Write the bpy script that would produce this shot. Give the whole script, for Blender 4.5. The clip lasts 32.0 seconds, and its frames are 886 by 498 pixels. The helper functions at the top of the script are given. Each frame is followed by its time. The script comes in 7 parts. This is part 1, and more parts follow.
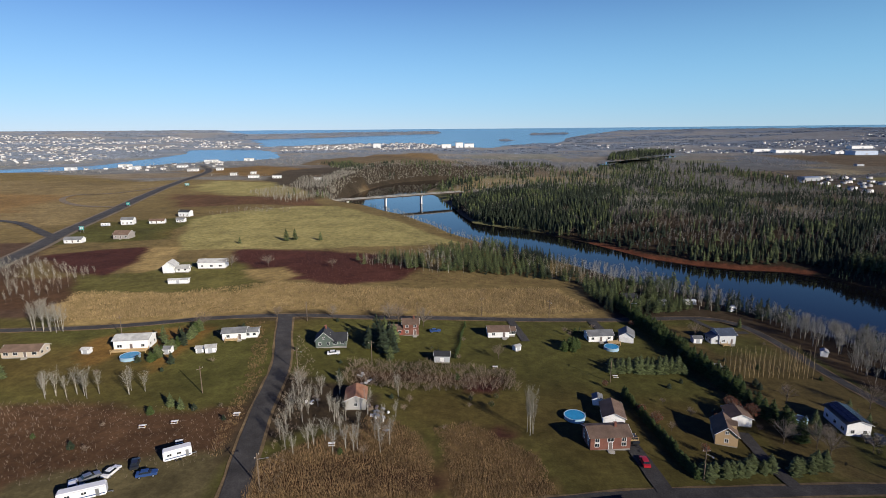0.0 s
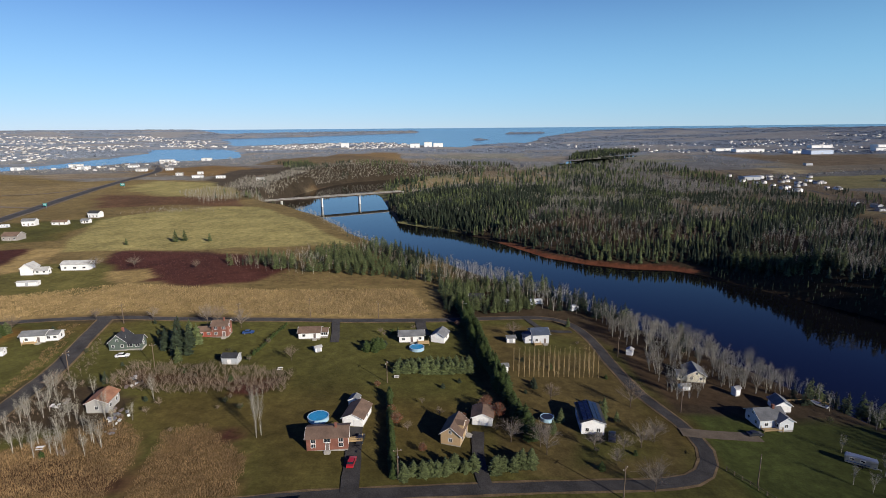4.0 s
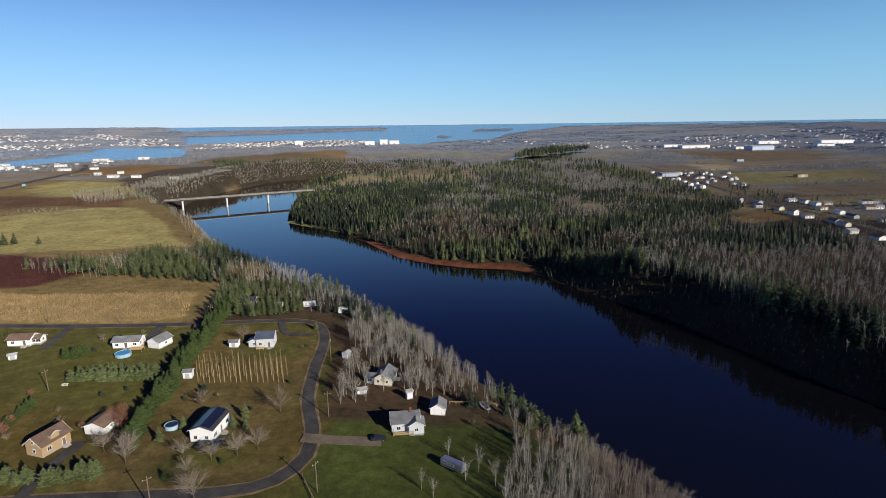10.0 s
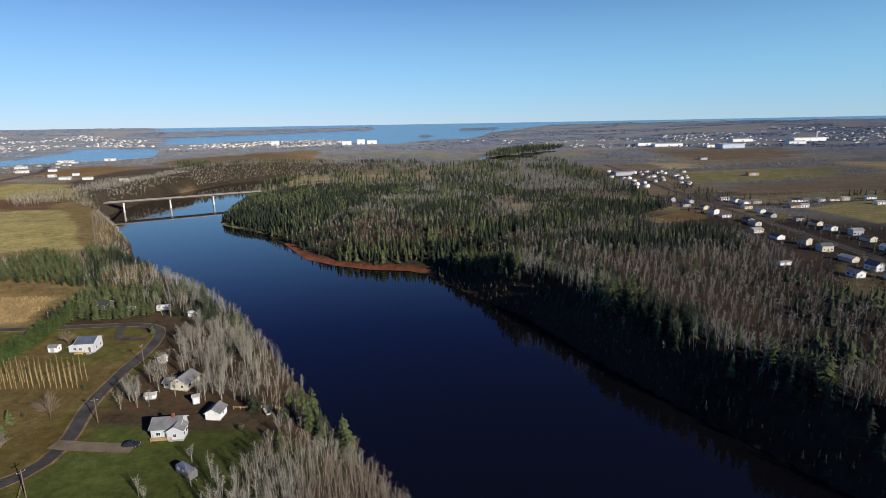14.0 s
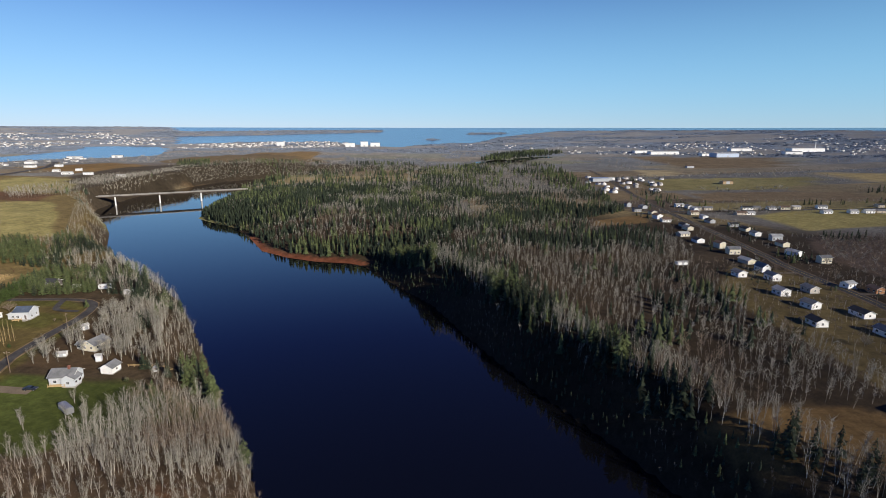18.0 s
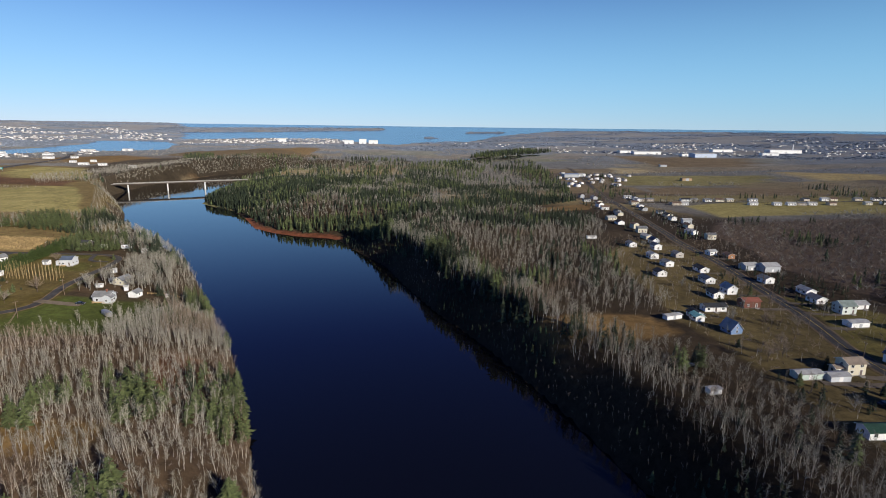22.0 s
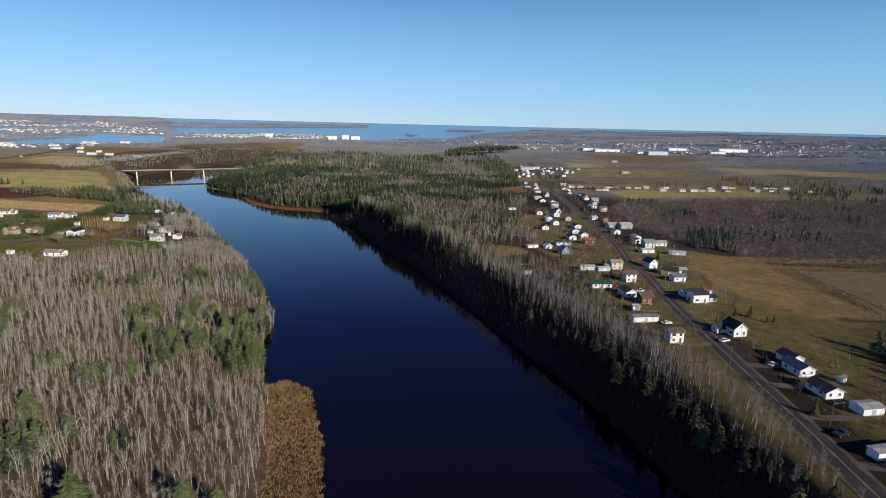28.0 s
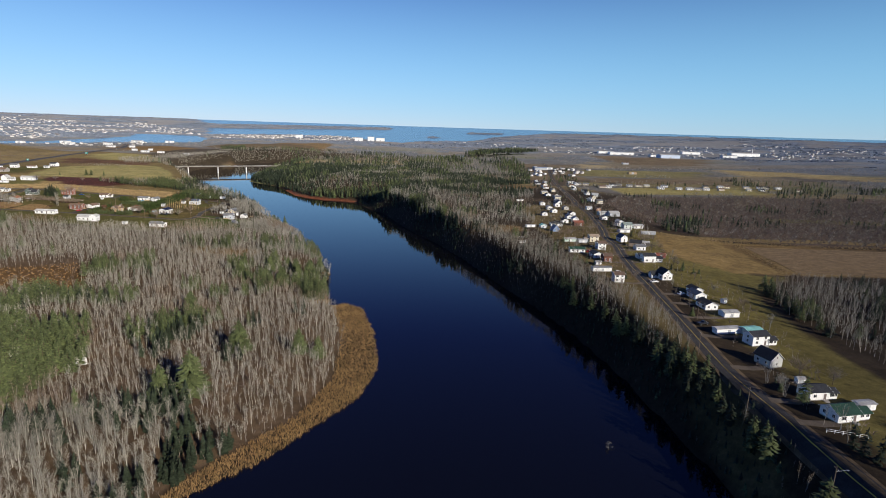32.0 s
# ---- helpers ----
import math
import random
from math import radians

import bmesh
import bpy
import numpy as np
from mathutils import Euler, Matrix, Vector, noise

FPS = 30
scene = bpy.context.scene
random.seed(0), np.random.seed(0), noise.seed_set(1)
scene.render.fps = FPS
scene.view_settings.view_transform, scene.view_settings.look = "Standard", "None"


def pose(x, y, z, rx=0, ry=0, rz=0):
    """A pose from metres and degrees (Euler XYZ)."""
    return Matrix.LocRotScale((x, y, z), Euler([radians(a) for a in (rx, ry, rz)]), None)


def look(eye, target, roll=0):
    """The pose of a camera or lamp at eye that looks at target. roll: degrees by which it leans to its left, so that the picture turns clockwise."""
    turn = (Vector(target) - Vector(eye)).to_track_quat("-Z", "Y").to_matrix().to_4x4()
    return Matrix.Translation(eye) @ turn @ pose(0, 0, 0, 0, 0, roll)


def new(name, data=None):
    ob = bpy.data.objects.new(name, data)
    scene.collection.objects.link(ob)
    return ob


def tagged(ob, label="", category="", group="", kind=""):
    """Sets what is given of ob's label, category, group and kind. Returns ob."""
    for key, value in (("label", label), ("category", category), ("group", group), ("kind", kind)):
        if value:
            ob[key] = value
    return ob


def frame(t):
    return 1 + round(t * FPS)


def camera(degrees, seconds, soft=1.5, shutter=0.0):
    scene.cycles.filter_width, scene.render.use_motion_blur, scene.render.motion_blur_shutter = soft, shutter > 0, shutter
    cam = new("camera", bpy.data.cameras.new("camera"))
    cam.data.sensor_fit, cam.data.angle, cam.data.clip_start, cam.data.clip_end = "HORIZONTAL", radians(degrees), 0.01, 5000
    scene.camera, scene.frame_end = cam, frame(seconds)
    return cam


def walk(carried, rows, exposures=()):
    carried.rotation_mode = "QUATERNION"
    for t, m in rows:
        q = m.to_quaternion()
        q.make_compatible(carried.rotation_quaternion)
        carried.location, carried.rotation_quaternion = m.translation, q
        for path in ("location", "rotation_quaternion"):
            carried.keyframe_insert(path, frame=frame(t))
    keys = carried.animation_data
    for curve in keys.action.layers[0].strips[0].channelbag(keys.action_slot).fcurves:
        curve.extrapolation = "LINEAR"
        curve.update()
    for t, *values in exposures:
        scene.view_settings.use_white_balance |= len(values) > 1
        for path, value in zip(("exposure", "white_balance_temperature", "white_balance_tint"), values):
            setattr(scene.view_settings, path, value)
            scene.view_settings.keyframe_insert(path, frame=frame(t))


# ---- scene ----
cam = camera(78.3, 32.0, soft=0.5)
METRES, EYE, TILT, LEAN, TURN = 680.0, 87.0, -12.2, 0.5, 0.0
ROWS = [
    (0.0, 0.0, 0.0, 0.0, 0.0, 0.0, -0.0),
    (0.5, 0.014, 0.0002, 0.0002, -0.06, -0.06, 0.14),
    (1.0, 0.0279, 0.0001, 0.0004, -0.36, -0.03, 0.27),
    (1.5, 0.0416, -0.0002, 0.0006, -0.64, -0.03, 0.38),
    (2.0, 0.055, -0.0004, 0.0008, -0.77, -0.02, 0.37),
    (2.5, 0.0688, -0.0007, 0.0009, -0.93, 0.02, 0.33),
    (3.0, 0.082, -0.0013, 0.0007, -0.98, 0.04, 0.26),
    (3.5, 0.095, -0.0018, 0.0008, -1.06, -0.03, 0.24),
    (4.0, 0.108, -0.0022, 0.0009, -1.17, -0.08, 0.24),
    (4.5, 0.1208, -0.0026, 0.001, -1.29, -0.14, 0.25),
    (6.5, 0.1741, -0.0044, 0.002, -1.35, -0.23, 0.24),
    (7.0, 0.1875, -0.0047, 0.0021, -1.38, -0.24, 0.24),
    (7.5, 0.2017, -0.0048, 0.002, -1.31, -0.27, 0.31),
    (8.0, 0.2164, -0.0049, 0.002, -1.24, -0.26, 0.38),
    (8.5, 0.2317, -0.0049, 0.0021, -1.3, -0.29, 0.48),
    (9.0, 0.2472, -0.005, 0.0024, -1.56, -0.37, 0.46),
    (9.5, 0.2596, -0.0051, 0.0031, -1.85, -0.4, 0.55),
    (10.0, 0.2718, -0.0055, 0.0033, -2.58, -0.44, 0.75),
    (10.5, 0.2847, -0.0061, 0.0036, -2.85, -0.5, 0.84),
    (11.0, 0.2976, -0.0067, 0.0038, -2.98, -0.5, 0.84),
    (11.5, 0.311, -0.0073, 0.0037, -2.98, -0.49, 0.83),
    (12.0, 0.3234, -0.008, 0.004, -2.95, -0.48, 0.79),
    (12.5, 0.3375, -0.0084, 0.0041, -2.87, -0.48, 0.77),
    (13.0, 0.3513, -0.0089, 0.0042, -2.79, -0.47, 0.78),
    (13.5, 0.3662, -0.0096, 0.0042, -2.7, -0.49, 0.89),
    (14.0, 0.3819, -0.0104, 0.0041, -2.78, -0.54, 1.09),
    (14.5, 0.3976, -0.0114, 0.0042, -3.07, -0.55, 1.17),
    (15.0, 0.4131, -0.0122, 0.0042, -3.27, -0.57, 1.23),
    (15.5, 0.4277, -0.0132, 0.0046, -3.43, -0.51, 1.14),
    (17.5, 0.4627, -0.0468, -0.0027, -1.64, -0.16, -0.03),
    (18.0, 0.4699, -0.0602, -0.0055, -1.16, -0.14, -0.31),
    (18.5, 0.4763, -0.0742, -0.0086, -1.44, -0.1, -0.37),
    (19.0, 0.4824, -0.089, -0.0123, -1.57, -0.07, -0.46),
    (19.5, 0.4888, -0.1049, -0.0159, -1.29, -0.05, -0.56),
    (20.0, 0.4965, -0.1206, -0.0194, -1.12, -0.11, -0.68),
    (20.5, 0.5043, -0.1368, -0.0229, -1.04, -0.15, -0.73),
    (21.0, 0.5118, -0.1528, -0.0272, -0.92, -0.14, -0.82),
    (21.5, 0.5201, -0.1694, -0.0306, -0.81, -0.19, -0.9),
    (22.0, 0.5275, -0.1861, -0.0342, -0.72, -0.23, -1.06),
    (22.5, 0.5348, -0.2034, -0.038, -0.58, -0.27, -1.23),
    (23.0, 0.5415, -0.2203, -0.0415, -0.45, -0.33, -1.32),
    (23.5, 0.5479, -0.2373, -0.045, -0.35, -0.35, -1.35),
    (24.0, 0.5537, -0.2547, -0.0485, -0.31, -0.36, -1.35),
    (24.5, 0.5593, -0.2722, -0.0525, -0.59, -0.36, -1.29),
    (25.0, 0.5637, -0.2897, -0.0564, -1.61, -0.35, -1.06),
    (25.5, 0.5665, -0.3071, -0.0606, -2.84, -0.33, -0.77),
    (27.5, 0.5702, -0.3774, -0.0761, -2.64, -0.4, -1.25),
    (28.0, 0.5707, -0.3947, -0.0799, -2.3, -0.41, -1.38),
    (28.5, 0.571, -0.412, -0.0838, -1.97, -0.41, -1.49),
    (29.0, 0.5712, -0.4294, -0.0875, -1.66, -0.34, -1.63),
    (29.5, 0.5715, -0.4475, -0.0916, -1.5, -0.37, -1.78),
    (30.0, 0.5716, -0.4651, -0.0955, -1.24, -0.35, -1.89),
    (30.5, 0.572, -0.4829, -0.0997, -0.9, -0.29, -1.98),
    (31.0, 0.5724, -0.5009, -0.1037, -0.5, -0.25, -2.14),
    (31.5, 0.5728, -0.519, -0.1077, -0.29, -0.23, -2.22),
    (32.0, 0.5732, -0.5371, -0.1117, -0.15, -0.18, -2.26),
]
walk(cam, [(t, pose(0, 0, EYE, TILT, LEAN, TURN) @ pose(METRES * x, METRES * y, METRES * z, 90 + pitch, roll, yaw)) for t, x, y, z, yaw, pitch, roll in ROWS])

# ---------------------------------------------------------------- world, sun
SUN_EL, SUN_TO = 21.0, Vector((0.66, -0.75, 0.0)).normalized()
world = bpy.data.worlds.new("sky")
scene.world = world
world.use_nodes = True
wn = world.node_tree.nodes
sky = wn.new("ShaderNodeTexSky")
sky.sky_type, sky.sun_disc = "NISHITA", False
sky.sun_elevation = radians(SUN_EL)
sky.sun_rotation = math.atan2(SUN_TO.x, SUN_TO.y)
sky.altitude, sky.air_density, sky.dust_density, sky.ozone_density = 300.0, 0.9, 0.0, 6.0
wn["Background"].inputs["Strength"].default_value = 0.11
# the sky's colour, and the pale blue of thick air that thins out above the horizon
air, up, haze, tint = wn.new("ShaderNodeTexCoord"), wn.new("ShaderNodeSeparateXYZ"), wn.new("ShaderNodeMapRange"), wn.new("ShaderNodeVectorMath")
deep, pale, total = wn.new("ShaderNodeMix"), wn.new("ShaderNodeVectorMath"), wn.new("ShaderNodeVectorMath")
tint.operation, pale.operation, total.operation, deep.data_type = "MULTIPLY", "SCALE", "ADD", "VECTOR"
deep.inputs[4].default_value, deep.inputs[5].default_value = (0.32, 0.37, 0.80), (0.58, 0.42, 0.5)
pale.inputs[0].default_value = (1.3, 3.45, 4.55)
haze.interpolation_type = "SMOOTHSTEP"
haze.inputs["From Min"].default_value, haze.inputs["From Max"].default_value = 0.05, 0.38
haze.inputs["To Min"].default_value, haze.inputs["To Max"].default_value = 1.0, 0.0
wl = world.node_tree.links
wl.new(air.outputs["Generated"], up.inputs[0])
wl.new(up.outputs["Z"], haze.inputs["Value"])
wl.new(haze.outputs["Result"], deep.inputs[0])
wl.new(haze.outputs["Result"], pale.inputs["Scale"])
wl.new(deep.outputs[1], tint.inputs[1])
wl.new(sky.outputs[0], tint.inputs[0])
wl.new(tint.outputs[0], total.inputs[0])
wl.new(pale.outputs[0], total.inputs[1])
world.node_tree.links.new(total.outputs[0], wn["Background"].inputs["Color"])
sun = new("sun", bpy.data.lights.new("sun", "SUN"))
sun.data.energy, sun.data.angle, sun.data.color = 5.1, radians(0.5), (1.0, 0.91, 0.78)
sun.matrix_world = look(Vector((0, 0, 300)), Vector((0, 0, 300)) - (SUN_TO * math.cos(radians(SUN_EL)) + Vector((0, 0, math.sin(radians(SUN_EL))))))

# ---------------------------------------------------------------- materials
MATS = {}


def material(name, color, rough=0.8, metal=0.0, scale=3.0, vary=0.25, fine=40.0, bump=0.2, attr="", per=0.0, spec=0.3, stripe=0.0, mid=0.0):
    """A procedural surface: base colour, broad stains and fine grain, relief, and a tint of its own for every object or piece."""
    if name in MATS:
        return MATS[name]
    m = bpy.data.materials.new(name)
    m.use_nodes = True
    t, ln = m.node_tree.nodes, m.node_tree.links
    b = t["Principled BSDF"]
    b.inputs["Roughness"].default_value, b.inputs["Metallic"].default_value = rough, metal
    b.inputs["Specular IOR Level"].default_value = spec
    b.inputs["Diffuse Roughness"].default_value = 1.0 if rough >= 0.75 else 0.2
    geo = t.new("ShaderNodeNewGeometry")
    where = geo.outputs["Position"]

    def noise_at(sc, detail):
        n = t.new("ShaderNodeTexNoise")
        n.inputs["Scale"].default_value, n.inputs["Detail"].default_value = sc, detail
        ln.new(where, n.inputs["Vector"])
        return n.outputs["Fac"]

    def ramp(src, lo, hi):
        r = t.new("ShaderNodeMapRange")
        r.inputs["From Min"].default_value, r.inputs["From Max"].default_value = 0.25, 0.75
        r.inputs["To Min"].default_value, r.inputs["To Max"].default_value = lo, hi
        ln.new(src, r.inputs["Value"])
        return r.outputs["Result"]

    def times(a, c):
        x = t.new("ShaderNodeMath")
        x.operation = "MULTIPLY"
        ln.new(a, x.inputs[0]), ln.new(c, x.inputs[1])
        return x.outputs[0]

    broad, grain = noise_at(1.0 / scale, 5.0), noise_at(fine, 4.0)
    k = times(ramp(broad, 1 - vary, 1 + vary), ramp(grain, 1 - vary * 0.8, 1 + vary * 0.8))
    if mid:
        k = times(k, ramp(noise_at(0.22, 5.0), 1 - mid, 1 + mid))
        k = times(k, ramp(noise_at(0.55, 3.0), 1 - mid * 0.7, 1 + mid * 0.7))
    if per:
        info = t.new("ShaderNodeObjectInfo" if per > 0 else "ShaderNodeNewGeometry")
        r = t.new("ShaderNodeMapRange")
        r.inputs["To Min"].default_value, r.inputs["To Max"].default_value = 1 - abs(per), 1 + abs(per)
        ln.new(info.outputs["Random" if per > 0 else "Random Per Island"], r.inputs["Value"])
        k = times(k, r.outputs["Result"])
    if stripe:
        sep, w = t.new("ShaderNodeSeparateXYZ"), t.new("ShaderNodeTexWave")
        w.wave_type, w.bands_direction = "BANDS", "Z"
        w.inputs["Scale"].default_value = stripe
        ln.new(where, w.inputs["Vector"])
        k = times(k, ramp(w.outputs["Fac"], 0.9, 1.04))
    mix = t.new("ShaderNodeVectorMath")
    mix.operation = "SCALE"
    ln.new(k, mix.inputs["Scale"])
    if attr:
        a = t.new("ShaderNodeAttribute")
        a.attribute_name = attr
        ln.new(a.outputs["Color"], mix.inputs[0])
    else:
        mix.inputs[0].default_value = color
    ln.new(mix.outputs[0], b.inputs["Base Color"])
    if bump:
        bp = t.new("ShaderNodeBump")
        bp.inputs["Strength"].default_value, bp.inputs["Distance"].default_value = bump, 0.6 / fine * 4
        ln.new(grain, bp.inputs["Height"])
        ln.new(bp.outputs[0], b.inputs["Normal"])
    MATS[name] = m
    return m


def siding(c):
    return material("siding_%.2f_%.2f_%.2f" % c, c, 0.55, scale=4, vary=0.08, fine=25, bump=0.1, stripe=8.0)


def shingle(c):
    return material("shingle_%.2f_%.2f_%.2f" % c, c, 0.85, scale=2.5, vary=0.28, fine=6, bump=0.4)


ground_mat = material("ground_cover", (0.1, 0.1, 0.1), 0.95, scale=22, vary=0.24, fine=1.6, bump=0.12, attr="cover", spec=0.1, mid=0.3)
asphalt = material("asphalt", (0.034, 0.032, 0.031), 0.9, scale=6, vary=0.35, fine=2.5, bump=0.2, mid=0.25)
gravel = material("gravel", (0.1, 0.08, 0.058), 0.95, scale=4, vary=0.3, fine=3, bump=0.12)
verge = material("verge_dirt", (0.105, 0.074, 0.04), 0.95, scale=5, vary=0.35, fine=2, bump=0.12, mid=0.3)
paint_yellow = material("road_paint", (0.5, 0.36, 0.06), 0.7)
white_trim = material("white_trim", (0.78, 0.78, 0.76), 0.5, vary=0.06, bump=0.05)
concrete = material("concrete", (0.3, 0.285, 0.255), 0.85, scale=3, vary=0.2, fine=5)
brick = material("brick", (0.2, 0.085, 0.06), 0.85, scale=2, vary=0.3, fine=9, bump=0.4)
wood_dark = material("weathered_wood", (0.16, 0.12, 0.085), 0.85, scale=1.5, vary=0.35, fine=9)
wood_new = material("lumber", (0.42, 0.3, 0.15), 0.75, scale=1.5, vary=0.25, fine=9)
door_mat = material("door_paint", (0.16, 0.13, 0.12), 0.45, vary=0.1)
steel_brown = material("weathered_steel", (0.07, 0.055, 0.045), 0.7, 0.3, vary=0.2)
solar_cell = material("solar_cells", (0.01, 0.014, 0.035), 0.2, 0.0, vary=0.1, bump=0.0, spec=0.6)
black_rubber = material("rubber", (0.02, 0.02, 0.02), 0.9)
steel = material("galvanised_steel", (0.45, 0.46, 0.47), 0.45, 0.8, vary=0.12)
tarp = material("teal_tarp", (0.08, 0.35, 0.33), 0.5, vary=0.15)
pool_wall = material("pool_wall", (0.35, 0.52, 0.62), 0.4, vary=0.1)
pool_blue = material("pool_cover", (0.03, 0.26, 0.48), 0.25, vary=0.12, fine=3)
red_paint = material("red_car_paint", (0.4, 0.02, 0.03), 0.3, vary=0.05, bump=0.0, spec=0.5)
dark_paint = material("dark_car_paint", (0.025, 0.028, 0.035), 0.3, vary=0.05, bump=0.0, spec=0.5)
white_paint = material("white_car_paint", (0.75, 0.75, 0.75), 0.3, vary=0.05, bump=0.0, spec=0.5)
blue_paint = material("blue_car_paint", (0.03, 0.07, 0.2), 0.3, vary=0.05, bump=0.0, spec=0.5)
spruce_leaf = material("spruce_needles", (0.028, 0.038, 0.022), 0.75, scale=9, vary=0.35, fine=1.2, bump=0, per=-0.45, spec=0.2)
pine_leaf = material("pine_needles", (0.075, 0.092, 0.038), 0.75, scale=9, vary=0.35, fine=1.2, bump=0, per=-0.45, spec=0.2)
cedar_leaf = material("cedar_needles", (0.04, 0.058, 0.018), 0.75, scale=5, vary=0.3, fine=1.5, bump=0, per=-0.4, spec=0.2)
bark_dark = material("dark_bark", (0.1, 0.075, 0.055), 0.9, fine=5)
bark_birch = material("birch_bark", (0.43, 0.405, 0.35), 0.8, fine=3, vary=0.3)
bark_grey = material("grey_bark", (0.22, 0.2, 0.165), 0.85, fine=3, vary=0.3)
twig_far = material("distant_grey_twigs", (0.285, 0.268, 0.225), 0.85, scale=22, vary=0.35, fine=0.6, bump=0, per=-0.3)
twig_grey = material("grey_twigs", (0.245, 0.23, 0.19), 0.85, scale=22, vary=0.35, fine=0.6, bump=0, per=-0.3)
twig_brown = material("brown_twigs", (0.2, 0.155, 0.115), 0.85, scale=22, vary=0.35, fine=0.6, bump=0, per=-0.3)
twig_garden = material("garden_twigs", (0.22, 0.185, 0.145), 0.85, scale=12, vary=0.3, fine=0.8, bump=0, per=-0.3)
# darker copy of the grey twigs; shade is put into its colour
twig_dim = material("dim_twigs", (0.16, 0.132, 0.115), 0.9, scale=22, vary=0.35, fine=0.6, bump=0, per=-0.3)
twig_poplar = material("poplar_twigs", (0.3, 0.25, 0.13), 0.85, scale=12, vary=0.3, fine=0.8, bump=0, per=-0.25)
twig_red = material("red_brush_twigs", (0.1, 0.043, 0.035), 0.9, scale=15, vary=0.35, fine=0.6, bump=0, per=-0.35)
weeds = material("dry_weeds", (0.2, 0.132, 0.066), 0.9, scale=6, vary=0.35, fine=0.7, bump=0, per=-0.4)
straw = material("dry_grass", (0.31, 0.225, 0.11), 0.9, scale=8, vary=0.3, fine=0.7, bump=0, per=-0.35)
reed_mat = material("dry_reeds", (0.26, 0.165, 0.072), 0.9, scale=8, vary=0.3, fine=0.7, bump=0, per=-0.35)
rust_leaf = material("rust_leaves", (0.17, 0.06, 0.03), 0.85, scale=2, vary=0.35, fine=2, bump=0, per=-0.35)
# distant haze is put into this blue-grey base colour
hazy_wood = material("far_woods", (0.19, 0.22, 0.27), 0.95, scale=160, vary=0.3, fine=0.03, bump=0, per=-0.3, spec=0.1)


def glass_material():
    m = bpy.data.materials.new("window_glass")
    m.use_nodes = True
    b = m.node_tree.nodes["Principled BSDF"]
    b.inputs["Base Color"].default_value = (0.02, 0.025, 0.03, 1)
    b.inputs["Roughness"].default_value = 0.05
    b.inputs["Specular IOR Level"].default_value = 0.6
    return m


def water_material(name, color, size, bump, rough, gloss=0.5):
    m = bpy.data.materials.new(name)
    m.use_nodes = True
    t, ln = m.node_tree.nodes, m.node_tree.links
    b = t["Principled BSDF"]
    b.inputs["Base Color"].default_value = (*color, 1)
    b.inputs["Roughness"].default_value = rough
    b.inputs["IOR"].default_value = 1.333
    b.inputs["Specular IOR Level"].default_value = gloss
    geo, n, bp = t.new("ShaderNodeNewGeometry"), t.new("ShaderNodeTexNoise"), t.new("ShaderNodeBump")
    n.inputs["Scale"].default_value, n.inputs["Detail"].default_value = 1.0 / size, 4.0
    bp.inputs["Strength"].default_value, bp.inputs["Distance"].default_value = bump, 0.12
    ln.new(geo.outputs["Position"], n.inputs["Vector"])
    ln.new(n.outputs["Fac"], bp.inputs["Height"])
    ln.new(bp.outputs[0], b.inputs["Normal"])
    return m


glass = glass_material()
river_mat = water_material("river_water", (0.0045, 0.0048, 0.0062), 2.2, 0.07, 0.03, 0.5)
sea_mat = water_material("sea_water", (0.02, 0.06, 0.12), 9.0, 0.6, 0.16)

# ---------------------------------------------------------------- lie of the land
WATER = -16.5
LEFT_BANK = [(298, -4700), (290, -600), (296, -300), (306, -250), (320, -239), (336, -221), (347, -200), (360, -177), (364, -150), (357, -108), (344, -70), (333, -62), (325, -68), (316, -40),
             (311, -20), (311, 2), (304, 15), (291, 50), (275, 85), (258, 119), (243, 143), (228, 168), (213, 198), (200, 220), (183, 250), (158, 290), (128, 328), (95, 360), (57, 393),
             (20, 450), (-18, 520), (-57, 580), (-112, 640), (-134, 690), (-144, 734), (-156, 830), (-154, 906), (-144, 978), (-126, 1052), (-100, 1124), (-50, 1172), (120, 1250), (300, 1340), (480, 1480)]
RIGHT_BANK = [(500, -4700), (490, -600), (482, -300), (478, -220), (470, -150), (460, -100), (448, -60), (428, -5), (408, 60), (385, 120), (360, 172), (340, 222), (320, 280), (300, 315), (280, 350),
              (265, 379), (252, 389), (222, 396), (195, 411), (167, 436), (135, 500), (99, 556), (62, 590), (34, 620), (22, 680), (14, 740), (4, 800), (-8, 870), (-30, 950), (-20, 1010), (120, 1130), (330, 1260), (500, 1440)]
RIVER = LEFT_BANK + [(620, 1620), (600, 1500)] + RIGHT_BANK[::-1]
BAY = [(-1600, 1010), (-1000, 1010), (-800, 1075), (-708, 1177), (-620, 1330), (-480, 1430), (-440, 1510), (-500, 1680), (-600, 1900), (-850, 1920), (-800, 1643), (-774, 1290), (-848, 1170), (-1000, 1110), (-1600, 1110)]
SEA = [(-690, 2120), (-420, 2350), (-130, 2390), (20, 2230), (180, 2140), (265, 2330), (400, 2450), (500, 2480), (580, 2640), (660, 2950), (870, 3320), (1200, 3760), (1700, 3720), (2200, 3520), (2700, 3220), (3150, 2750), (3600, 2000), (3900, 1000),
       (4700, 1000), (4700, 5400), (-2400, 5400), (-1750, 4300), (-1330, 3600), (-1150, 3200), (-1010, 2850), (-830, 2500)]
POND = [(440, 1465), (540, 1470), (640, 1560), (720, 1640), (690, 1672), (600, 1598), (520, 1520), (450, 1512)]
